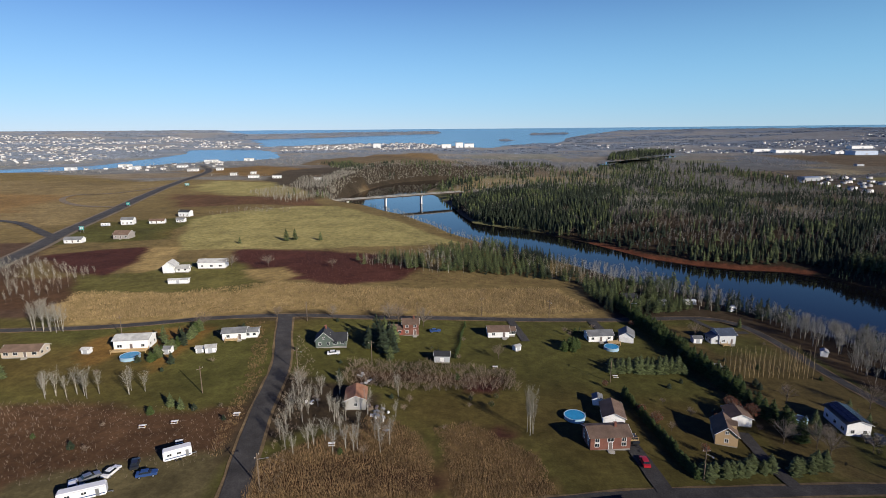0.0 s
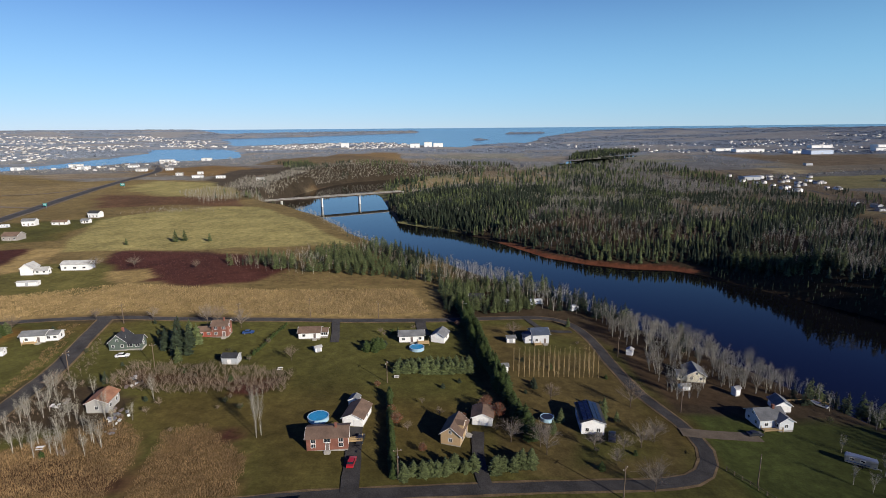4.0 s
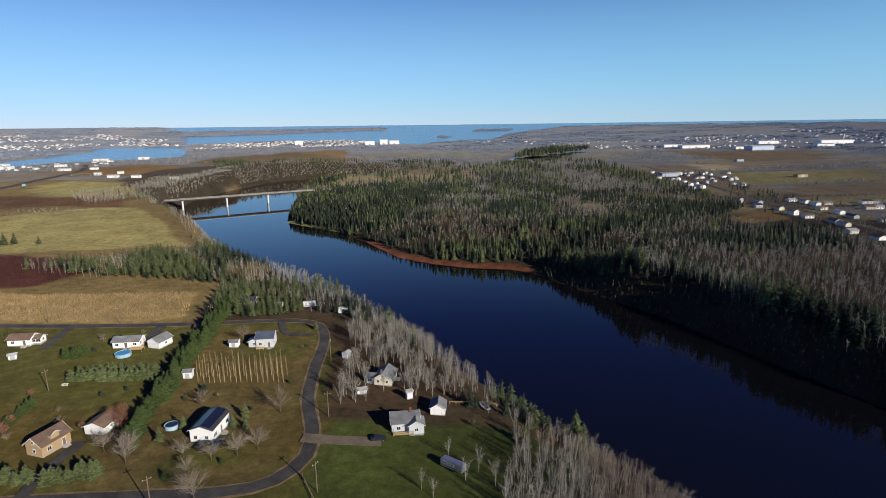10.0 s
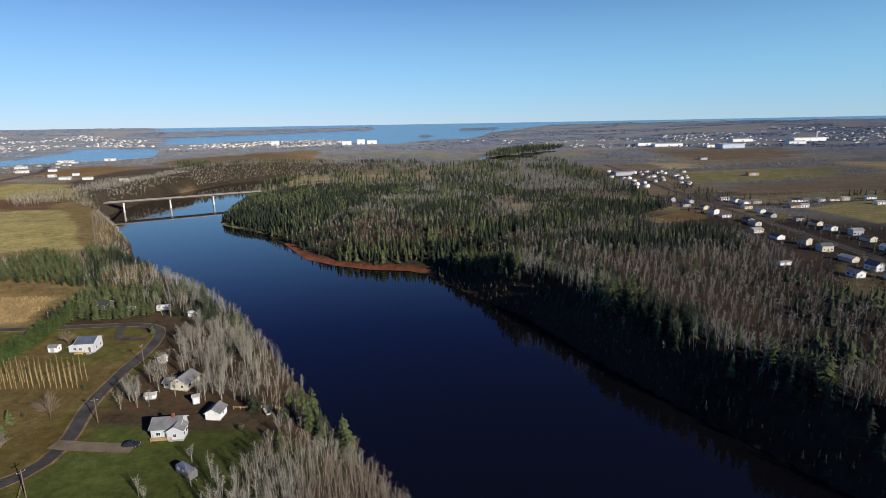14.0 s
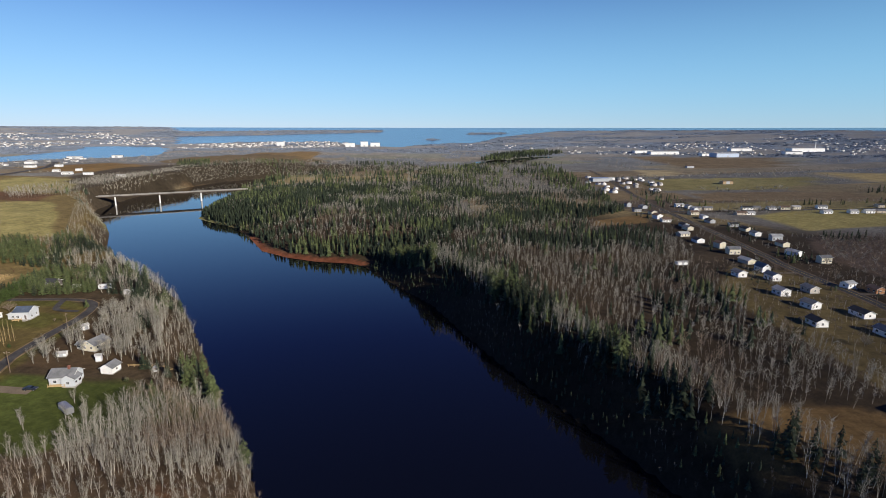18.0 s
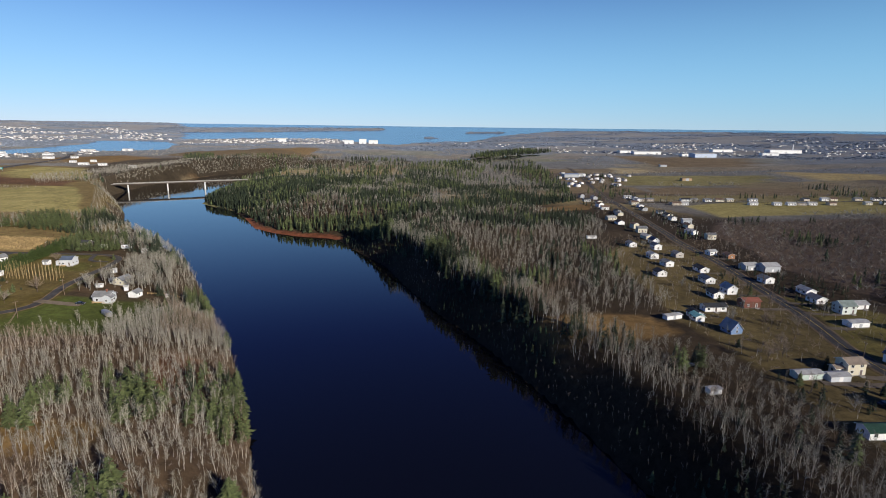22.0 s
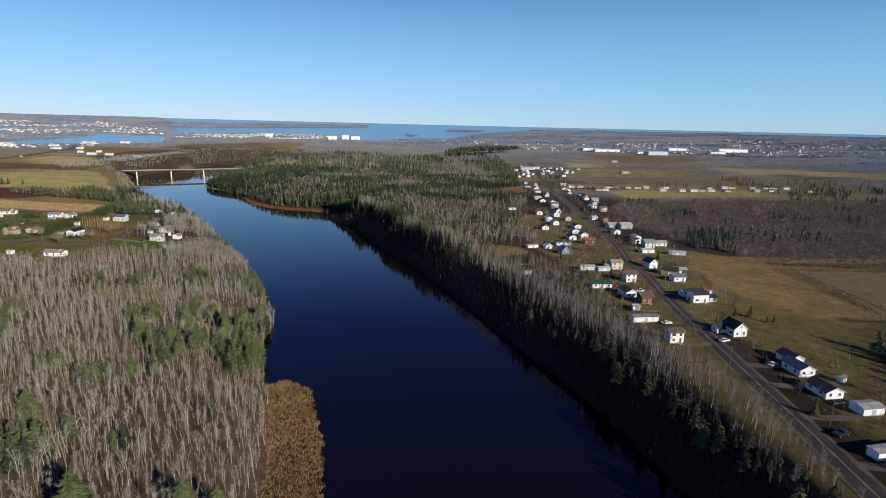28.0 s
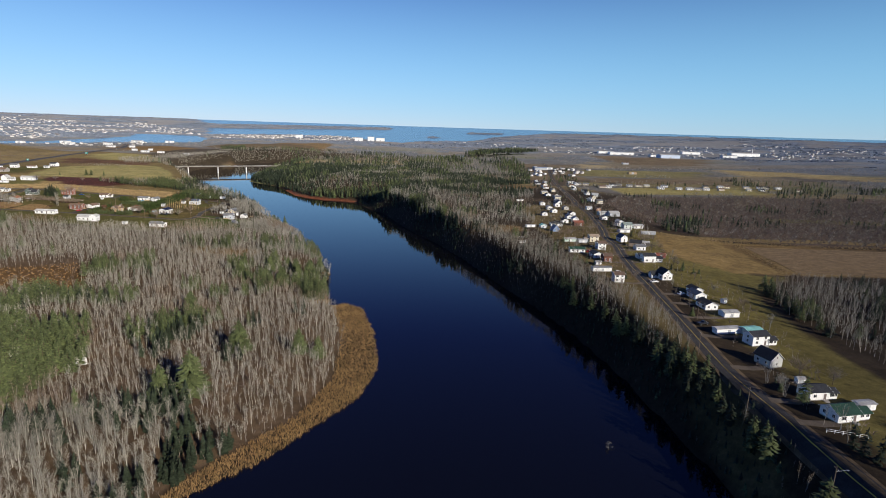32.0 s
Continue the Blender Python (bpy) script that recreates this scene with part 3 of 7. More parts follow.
build_ground()
sheet("river_water", RIVER, 40.0, 0, river_mat, "calm dark blue river water mirroring the wooded banks", flat=WATER)
sheet("bay_water", BAY, 40.0, -1.6, sea_mat, "pale blue tidal river arm beside the far town")
sheet("pond_water", POND, 30.0, -1.6, river_mat, "dark blue river reach behind the far woods")
sheet("sea_water", SEA, 80.0, -4.0, sea_mat, "blue bay reaching to the horizon")

# ---------------------------------------------------------------- roads
VILLAGE_ROAD = [(-330, 212), (-200, 214), (-144, 218), (-104, 227), (-76, 229), (-40, 229), (-2, 232), (34, 234), (74, 239), (105, 246), (124, 249), (136, 244), (142, 225), (143, 195), (145, 172), (150, 153), (151, 138),
                (145, 126), (134, 121), (119, 119), (89, 117), (50, 113.5), (24, 108.5), (0, 103.5), (-40, 95), (-90, 86)]
CROSS_ROAD = [(-70, 228), (-63, 200), (-57, 176), (-54, 146), (-51, 126), (-48, 108), (-44, 70)]
EAST_ROAD = [(500, -420), (497, -246), (496, -205), (497, -178), (503, -126), (508, -78), (513, -30), (519, 10), (525, 41), (527, 78), (534, 112), (549, 208), (556, 311), (562, 352), (584, 580), (600, 700), (642, 972), (660, 1150)]
HIGHWAY = [(-270, 300), (-284, 345), (-297, 390), (-310, 430), (-326, 488), (-349, 578), (-388, 720), (-425, 880), (-442, 990), (-470, 1100), (-540, 1230)]
ribbon("road_shoulder_1", VILLAGE_ROAD, 5.6, 0.10, verge, ragged=0.5, label="sandy gravel verge of the village road")
ribbon("road_1", VILLAGE_ROAD, 4.1, 0.16, asphalt, ragged=0.3, label="patched dark asphalt village road")
ribbon("road_shoulder_2", CROSS_ROAD, 7.6, 0.10, verge, ragged=0.5, label="grassy gravel verge of the side road")
ribbon("road_2", CROSS_ROAD, 6.0, 0.22, asphalt, ragged=0.3, label="straight dark asphalt side road")
ribbon("road_shoulder_3", EAST_ROAD, 9.0, 0.10, verge, ragged=0.5, label="gravel shoulder of the main road")
ribbon("road_3", EAST_ROAD, 6.4, 0.16, asphalt, ragged=0.2, label="dark asphalt main road through the village")
ribbon("road_marking_3", EAST_ROAD, 0.22, 0.22, paint_yellow, label="worn yellow centre line", category="line")
ribbon("road_shoulder_4", HIGHWAY, 18, 0.3, gravel, label="gravel shoulder of the highway")
ribbon("road_4", HIGHWAY, 12, 0.5, asphalt, label="dark asphalt highway")
ribbon("road_5", [(-308, 424), (-323, 435), (-366, 474), (-401, 499), (-470, 520), (-600, 540)], 8, 0.4, asphalt, label="asphalt highway ramp")
ribbon("road_6", [(-414, 850), (-419, 770), (-442, 722), (-478, 712), (-474, 676), (-442, 634), (-402, 606), (-361, 590)], 7, 0.4, gravel, label="looping ramp beside the highway")
ribbon("road_7", [(534, 540), (610, 560), (760, 575), (960, 590)], 6, 0.25, asphalt, label="side road with a row of houses")

# ---------------------------------------------------------------- driveways
DRIVES = [([(67, 239), (68, 228), (70, 219)], 4.5), ([(29, 234), (31, 222), (33, 208)], 3.5), ([(52.5, 114), (51.5, 128), (50, 144)], 4.5), ([(86, 117), (85, 128), (86, 143)], 3.5),
          ([(148, 147), (160, 146), (172, 146)], 5.0), ([(118, 247), (124, 232), (136, 231)], 3.0)]
for pts, wide in DRIVES:
    ribbon("driveway", pts, wide, 0.24, asphalt if wide < 4.8 else gravel, step=3.0, ragged=0.3, label="short driveway from the road to a house", category="driveway")

# ---------------------------------------------------------------- bridge
def build_bridge():
    """A girder bridge between two earth banks; the deck climbs a little to the south-east."""
    first, along = Vector((-131, 737, 0)), Vector((98, 55, 0)).normalized()
    turn = math.degrees(math.atan2(along.y, along.x))
    root = tagged(new("bridge"), "long concrete girder bridge on three pale slender piers over the river", "bridge")
    root.matrix_basis = pose(first.x, first.y, -2.6, 0, 0, turn)
    a, b = -62.0, 182.0
    part("deck", boxes((a, -5.0, 0.0, b, 5.0, 0.4)), concrete, root)
    for s in (-3.2, 0.0, 3.2):
        part("girder", boxes((a, s - 0.3, -1.5, b, s + 0.3, 0.0)), steel_brown, root, "dark weathered steel girder")
    for s in (-4.9, 4.9):
        part("parapet", boxes((a, s - 0.12, 0.4, b, s + 0.12, 1.05)), concrete, root)
        part("handrail", boxes((a, s - 0.05, 1.2, b, s + 0.05, 1.3)), steel, root)
    for k in (0.0, 56.2, 112.4):
        p = part("pier", boxes((k - 0.9, -2.6, WATER - 1.4, k + 0.9, 2.6, -2.5, 0.3), (k - 1.1, -4.2, -2.5, k + 1.1, 4.2, -1.5, 0.2)), white_trim, root, "pale concrete pier")
        part("footing", boxes((k - 1.7, -3.6, WATER - 1.4, k + 1.7, 3.6, WATER + 2.9, 0.2)), concrete, p)
    for k in (a - 1.5, b - 1.5):
        part("abutment", boxes((k, -5.2, -7.0, k + 3.0, 5.2, -0.02, 0.1)), concrete, root)
    part("road_surface", boxes((a, -4.6, 0.404, b, 4.6, 0.46)), asphalt, root)
    return root


build_bridge()

# ---------------------------------------------------------------- houses
CACHE = {}
SLIM = 0.79
TAKEN = []
WHITE, CREAM, GREY, TAN, BEIGE = (0.83, 0.83, 0.81), (0.66, 0.61, 0.47), (0.42, 0.44, 0.46), (0.42, 0.3, 0.17), (0.52, 0.44, 0.34)
BLUE, GREEN, REDW, DARKW, PALEG = (0.16, 0.25, 0.42), (0.1, 0.13, 0.11), (0.3, 0.08, 0.055), (0.11, 0.1, 0.095), (0.5, 0.6, 0.54)
R_GREY, R_BROWN, R_DARK, R_BLUE, R_LIGHT = (0.16, 0.165, 0.17), (0.14, 0.095, 0.07), (0.035, 0.037, 0.042), (0.07, 0.09, 0.13), (0.36, 0.36, 0.35)
R_GREEN, R_TEAL, R_RUST, R_RED = (0.018, 0.06, 0.04), (0.2, 0.45, 0.42), (0.24, 0.12, 0.075), (0.25, 0.09, 0.06)


def window_meshes(w, h):
    key = ("window", w, h)
    if key not in CACHE:
        t = 0.09
        fr = boxes((-w / 2, -0.07, 0, w / 2, 0.0, t), (-w / 2, -0.07, h - t, w / 2, 0.0, h), (-w / 2, -0.07, t, -w / 2 + t, 0.0, h - t), (w / 2 - t, -0.07, t, w / 2, 0.0, h - t), (-0.03, -0.05, t, 0.03, -0.01, h - t))
        me = bpy.data.meshes.new("window")
        fr.to_mesh(me)
        fr.free()
        me.materials.append(white_trim)
        pb = boxes((-w / 2 + t, -0.035, t, w / 2 - t, -0.005, h - t))
        pm = bpy.data.meshes.new("pane")
        pb.to_mesh(pm)
        pb.free()
        pm.materials.append(glass)
        CACHE[key] = (me, pm)
    return CACHE[key]


def window(root, m, w=1.2, h=1.2):
    fr, pn = window_meshes(w, h)
    part("pane", pn, None, part("window", fr, None, root, at=m))


def gable_block(root, w, d, h, pitch, wall, roof, z0=0.0, cx=0.0, cy=0.0, turn=0, eave=0.45, skirt=True, wall_label="", roof_label="", wall_mat=None):
    """Walls and a pitched roof, the ridge along the local x axis."""
    m = pose(cx, cy, z0, 0, 0, turn)
    top = h + d / 2 * math.tan(radians(pitch))
    bm = bmesh.new()
    ends = [[bm.verts.new((x, y, z)) for y, z in ((-d / 2, 0.35), (d / 2, 0.35), (d / 2, h), (0, top), (-d / 2, h))] for x in (-w / 2, w / 2)]
    bm.faces.new(ends[0][::-1]), bm.faces.new(ends[1])
    for i in range(5):
        bm.faces.new((ends[0][i], ends[0][(i + 1) % 5], ends[1][(i + 1) % 5], ends[1][i]))
    part("wall", bm, wall_mat or siding(wall), root, wall_label, m)
    if skirt:
        part("foundation", boxes((-w / 2 + 0.06, -d / 2 + 0.06, -1.6, w / 2 - 0.06, d / 2 - 0.06, 0.36)), concrete, root, at=m)
    k = math.tan(radians(pitch))
    for s in (-1, 1):
        bm = bmesh.new()
        y1, z1 = s * (d / 2 + eave), h - eave * k
        vs = []
        for x in (-w / 2 - eave, w / 2 + eave):
            vs.append([bm.verts.new((x, yy, zz)) for yy, zz in ((0, top + 0.02), (y1, z1 + 0.02), (y1, z1 + 0.2), (0, top + 0.22))])
        for i in range(4):
            bm.faces.new((vs[0][i], vs[0][(i + 1) % 4], vs[1][(i + 1) % 4], vs[1][i]))
        bm.faces.new(vs[0]), bm.faces.new(vs[1])
        part("roof", bm, shingle(roof), root, roof_label, m)
    # white barge boards
    for x in (-w / 2 - eave - 0.03, w / 2 + eave + 0.03):
        bm = bmesh.new()
        for s in (-1, 1):
            y1, z1 = s * (d / 2 + eave), h - eave * k
            q = [bm.verts.new((xx, yy, zz)) for xx in (x - 0.03, x + 0.03) for yy, zz in ((0, top + 0.05), (y1, z1 + 0.05), (y1, z1 + 0.19), (0, top + 0.19))]
            for f in ((0, 1, 2, 3), (7, 6, 5, 4), (0, 4, 5, 1), (1, 5, 6, 2), (2, 6, 7, 3), (3, 7, 4, 0)):
                bm.faces.new([q[i] for i in f])
        part("fascia", bm, white_trim, root, at=m)
    return m, top


def facade(root, m, w, d, h, rnd, storeys=1, door=True, gable_window=False, top=0, far=False):
    """Windows on all four sides, and a door on the front."""
    for level in range(storeys):
        z = 1.15 + 2.7 * level
        if z + 1.2 > h - 0.1:
            z = max(0.55, h - 1.5)
        for s in (-1,) if far else (-1, 1):
            n = max(2, int(w / 3.2)) if not far else 3
            for i in range(n):
                x = -w / 2 + w * (i + 0.5) / n
                side = m @ pose(x, s * (d / 2), 0, 0, 0, 0 if s < 0 else 180)
                if door and s < 0 and level == 0 and i == n // 2:
                    b = part("door", boxes((-0.48, -0.06, 0.4, 0.48, -0.01, 2.45)), door_mat, root, at=side)
                    part("door_frame", boxes((-0.58, -0.09, 0.4, -0.48, 0.0, 2.55), (0.48, -0.09, 0.4, 0.58, 0.0, 2.55), (-0.48, -0.09, 2.45, 0.48, 0.0, 2.55)), white_trim, b)
                    part("step", boxes((-0.9, -1.3, -0.5, 0.9, -0.1, 0.36), (-0.7, -1.75, -0.5, 0.7, -1.3, 0.15)), concrete, root, at=side)
                else:
                    window(root, side @ pose(0, 0, z), 1.3 if rnd.random() < 0.7 else 1.8, 1.2)
        for s in () if far else (-1, 1):
            n = 1 if d < 6 else 2
            for i in range(n):
                y = -d / 2 + d * (i + 0.5) / n
                window(root, m @ pose(s * w / 2, 0, 0, 0, 0, 90 * s) @ pose(y * s, 0, z), 1.1, 1.2)
    if gable_window and top - h > 1.9:
        for s in (-1, 1):
            window(root, m @ pose(s * w / 2, 0, h + 0.15, 0, 0, 90 * s), 0.9, 1.0)


def thing(name, label, category, x, y, turn, group="", sink=0.0):
    root = tagged(new(name), label, category, group)
    root.matrix_basis = pose(x, y, ground_z(x, y) - sink, 0, 0, turn)
    return root


def home(label, x, y, turn, w, d, h, wall, roof, pitch=24, storeys=1, wing=None, chimney=False, deck=None, wall_mat=None, name="house", category="house", group="", dormer=False, door=True):
    """A timber house; wing = (width, depth, height, x, y, turn); deck = (width, depth, x, y)."""
    rnd = random.Random(int(x * 13 + y * 7))
    w, d, h = w * SLIM, d * SLIM, h * 0.92
    wing = tuple(v * k for v, k in zip(wing, (SLIM, SLIM, 0.92, SLIM, SLIM, 1))) if wing else None
    deck = tuple(v * SLIM for v in deck) if deck else None
    root = thing(name, label, category, x, y, turn, group)
    TAKEN.append((x, y, max(w, d) * 0.62 + 2.0))
    m, top = gable_block(root, w, d, h, pitch, wall, roof, wall_mat=wall_mat)
    facade(root, m, w, d, h, rnd, storeys, door, y < 300, top, y > 300)
    if wing:
        ww, wd, wh, wx, wy, wt = wing
        m2, t2 = gable_block(root, ww, wd, wh, pitch, wall, roof, cx=wx, cy=wy, turn=wt)
        facade(root, m2, ww, wd, wh, rnd, 1, False, True, t2)
    if chimney:
        part("chimney", boxes((w * 0.2 - 0.35, -0.75, h, w * 0.2 + 0.35, 0.0, top + 1.0), (w * 0.2 - 0.42, -0.82, top + 1.0, w * 0.2 + 0.42, 0.07, top + 1.15)), brick, root)
    if dormer:
        gable_block(root, 2.6, 2.4, 1.5, 30, wall, roof, z0=h + 0.1, cx=0, cy=-d * 0.28, turn=90, eave=0.2, skirt=False)
    if deck:
        dw, dd, dx, dy = deck
        dk = part("deck", boxes((dx - dw / 2, dy - dd / 2, 0.55, dx + dw / 2, dy + dd / 2, 0.7)), wood_new, root, "raw timber deck")
        for sx in (-1, 1):
            for sy in (-1, 1):
                part("post", boxes((dx + sx * (dw / 2 - 0.1) - 0.07, dy + sy * (dd / 2 - 0.1) - 0.07, -1.6, dx + sx * (dw / 2 - 0.1) + 0.07, dy + sy * (dd / 2 - 0.1) + 0.07, 1.55)), wood_new, dk)
        part("railing", boxes((dx - dw / 2, dy - dd / 2, 1.45, dx + dw / 2, dy - dd / 2 + 0.08, 1.55), (dx - dw / 2, dy - dd / 2, 1.0, dx + dw / 2, dy - dd / 2 + 0.05, 1.06)), wood_new, dk)
    return root


def shed(label, x, y, turn, w, d, h, wall, roof, pitch=25, name="shed", group="", lean=False):
    w, d, h = w * 0.86, d * 0.86, h * 0.9
    root = thing(name, label, name.replace("_", " "), x, y, turn, group)
    TAKEN.append((x, y, max(w, d) * 0.6 + 1.0))
    m, top = gable_block(root, w, d, h, pitch, wall, roof, eave=0.25)
    part("door", boxes((-0.75, -d / 2 - 0.06, 0.36, 0.75, -d / 2 - 0.01, min(2.1, h - 0.1))), siding(GREY) if wall == WHITE else white_trim, root)
    if w > 3.4:
        window(root, m @ pose(w / 2, 0, 0, 0, 0, 90) @ pose(0, 0, min(1.0, h - 1.3)), 0.8, 0.8)
    return root


def garage(label, x, y, turn, w, d, h, wall, roof, pitch=24, doors=2, group=""):
    """The gable and its overhead doors face the local -x end."""
    w, d, h = w * 0.82, d * 0.82, h * 0.92
    root = thing("garage", label, "garage", x, y, turn, group)
    TAKEN.append((x, y, max(w, d) * 0.6 + 1.5))
    m, top = gable_block(root, w, d, h, pitch, wall, roof)
    for i in range(doors):
        y0 = -d / 2 + d * (i + 0.5) / doors
        g = part("garage_door", boxes((-w / 2 - 0.06, y0 - 1.3, 0.3, -w / 2 - 0.01, y0 + 1.3, 2.35)), siding((0.68, 0.68, 0.66)), root)
        part("door_panel", boxes(*[(-w / 2 - 0.09, y0 - 1.2, 0.4 + 0.48 * j, -w / 2 - 0.06, y0 + 1.2, 0.82 + 0.48 * j) for j in range(4)]), white_trim, g)
    for s in (-1, 1):
        window(root, m @ pose(0, s * d / 2, 1.1, 0, 0, 0 if s < 0 else 180), 1.1, 1.0)
    return root


# village west of the river
home("long beige bungalow with a brown roof", -156, 190, 4, 17, 8, 2.9, BEIGE, R_BROWN)
home("large white raised bungalow with a light roof and deck", -119, 197, 6, 16, 9, 4.4, WHITE, R_LIGHT, 18, 1, deck=(16, 4, 0, -6.6))
home("white bungalow with a grey roof and a yellow timber deck", -83, 204, 8, 11, 7.5, 3.4, WHITE, R_GREY, 20, wing=(6, 6, 3.0, 8, 0.6, 0), deck=(6, 2.5, -1, -5.1))
shed("small white garden shed", -91, 190, 10, 3.2, 2.6, 2.2, WHITE, R_LIGHT)
shed("white shed with a pale blue front", -87, 190, 12, 4.2, 3.4, 2.5, WHITE, R_LIGHT)
shed("white shed beside the pool deck", -103, 190, 0, 3.4, 3.0, 2.4, WHITE, R_GREY)
shed("low white shed by the brown lawn", -134, 191, 0, 3.4, 2.6, 2.0, WHITE, R_LIGHT)
home("dark grey-green gabled cottage with a light porch", -46, 197, 96, 9, 8, 3.6, GREEN, R_DARK, 42, wing=(7, 6, 3.0, -1, -7, 90), chimney=True)
home("two-storey red brick house with a pale lower wing", -14, 213, 4, 8, 7.5, 5.4, REDW, R_BROWN, 26, 2, wing=(7, 6, 3.2, -7.5, -0.5, 0), chimney=True, wall_mat=brick)
shed("grey timber shed with a dark roof", -1, 187, -3, 6.5, 5, 3.0, GREY, R_DARK)
home("weathered grey workshop with a rusty brown roof among scrap", -27, 152, 96, 10, 7.5, 3.6, (0.4, 0.39, 0.37), R_RUST, 24, door=False, name="workshop", category="workshop")
home("white bungalow with a brown-grey roof", 22, 214, 3, 11, 8, 3.1, WHITE, R_BROWN, 24, wing=(4, 5, 2.6, 7, 1, 0))
shed("small white garden shed", 28, 199, 30, 3.0, 2.4, 2.1, WHITE, R_LIGHT)
home("white ranch house with a grey roof beside a round pool", 64, 214, 4, 13, 8, 3.2, WHITE, R_GREY, 22, deck=(6, 4, 6, -6.2))
garage("white garage with a grey roof", 76, 215, 72, 9, 7, 3.2, WHITE, R_GREY, 30)
home("light grey split-level house with a blue-grey roof", 118.5, 219, 4, 9, 9.5, 4.6, (0.6, 0.62, 0.63), R_BLUE, 24, 1, wing=(6, 6, 3.2, -5.5, -1.0, 90), deck=(4, 3, -2, -6.4))
shed("small white shed with a grey roof", 106, 216, 0, 4.2, 3.6, 2.6, WHITE, R_GREY)
home("red brick split-level house with a brown roof and white trim", 44, 135, 4, 14, 8.5, 4.4, REDW, R_BROWN, 22, 2, chimney=True, wall_mat=brick, deck=(5, 3, 9.2, 1))
garage("white garage with a brown roof", 50, 149, 80, 11, 7.5, 3.0, WHITE, R_BROWN, 24)
shed("white shed behind the garage", 48, 158, 78, 4, 3.4, 2.5, WHITE, R_GREY)
home("tan timber house with a big front gable and balcony", 79, 140, 72, 11, 7.2, 3.8, TAN, R_BROWN, 38, 1, deck=None, dormer=True, name="house")
garage("white garage with a brown shingle roof", 88, 150, 82, 8, 7.5, 3.0, WHITE, R_BROWN, 22)
solar_house = home("white raised house with a black solar roof", 120.5, 148.8, 84, 14.5, 8.4, 4.4, WHITE, R_DARK, 18, 1)
for side in (-1, 1):
    for i in range(6):
        for j in range(2):
            slope = radians(18)
            out = 0.75 + 1.35 * j
            top = 4.4 * 0.92 + 8.4 * SLIM / 2 * math.tan(slope)
            at = pose(-4.6 + 1.84 * i, side * out, top - out * math.tan(slope) + 0.3, math.degrees(slope) * -side)
            panel = part("solar_panel", boxes((-0.86, -0.62, 0, 0.86, 0.62, 0.05)), solar_cell, solar_house, "dark blue solar panel", at)
            part("panel_frame", boxes((-0.89, -0.65, 0.0, -0.86, 0.65, 0.06), (0.86, -0.65, 0.0, 0.89, 0.65, 0.06), (-0.86, -0.65, 0.0, 0.86, -0.62, 0.06), (-0.86, 0.62, 0.0, 0.86, 0.65, 0.06)), dark_paint, panel)
home("pale yellow-white house with a grey gabled roof near the river", 171, 187, 78, 10.5, 8.4, 3.2, CREAM, R_GREY, 30, wing=(6, 5, 2.8, -2, 5, 90))
home("light grey house with white porch and grey hipped roof", 179, 155, 4, 11, 9, 3.8, (0.55, 0.58, 0.6), R_GREY, 30, wing=(6, 6, 3.6, 4.2, -3.6, 90), deck=(8, 2.4, -1, -5.8), chimney=True)
garage("small white garage with a grey roof", 190, 165, 84, 6.5, 6, 3.0, WHITE, R_GREY, 30, doors=1)
shed("small white shed on the wooded plot", 154, 207, 60, 3.2, 3.0, 2.6, WHITE, R_LIGHT)
shed("pale garden shed by the birches", 180, 174, 20, 2.6, 2.4, 3.2, (0.6, 0.6, 0.62), R_LIGHT)
shed("low white shed among bare trees", 163, 177, 10, 4.0, 2.6, 1.9, WHITE, R_LIGHT)
shed("white garden shed on a brown lawn", 99, 186, 6, 3.6, 3.2, 2.9, WHITE, R_GREY)
home("dark cabin under tall trees", 96, 272, -8, 9, 7, 3.0, DARKW, R_DARK, 26)
shed("white shed among the thicket", 112, 268, 0, 4, 3, 2.4, WHITE, R_LIGHT)
# south plots
home("long white house with several gables", 84, 88, 6, 18, 9, 3.6, WHITE, R_LIGHT, 26, wing=(8, 7, 4.6, 8, -2, 90))
home("long low white bungalow with a grey roof", 38, 103, 5, 20, 8, 3.0, WHITE, R_LIGHT, 20)
home("white bungalow with a brown porch", 143, 88, -6, 12, 8, 3.2, WHITE, R_GREY, 24, wing=(6, 6, 3.0, 7, 0, 0))
shed("white shed on the south lawn", 118, 84, 0, 4, 3, 2.5, WHITE, R_LIGHT)
# the farm and beyond
home("long white barn with a metal roof", -140, 321, 4, 20, 10, 4.2, WHITE, R_LIGHT, 20, door=False, name="barn", category="barn")
home("white gabled farmhouse with a low wing", -160, 309, 96, 10, 8, 4.6, WHITE, R_LIGHT, 38, wing=(9, 5, 2.8, -1, -9, 90))
shed("long low white trailer shed", -144, 285, 6, 12, 4, 2.6, WHITE, R_LIGHT, 12)
for i, (x, y, w, d, h, wl, rf) in enumerate(((-251, 525, 14, 9, 5.0, WHITE, R_DARK), (-282, 481, 13, 9, 5.0, WHITE, R_GREY), (-258, 485, 16, 7, 3.0, WHITE, R_BROWN), (-278, 402, 16, 8, 3.2, WHITE, R_GREY), (-250, 418, 15, 12, 4.0, (0.35, 0.32, 0.29), R_BROWN), (-240, 492, 9, 6, 3.0, WHITE, R_GREY))):
    home("farm house of the fields near the highway", x, y, (i * 37) % 20 - 8, w, d, h, wl, rf, 26)
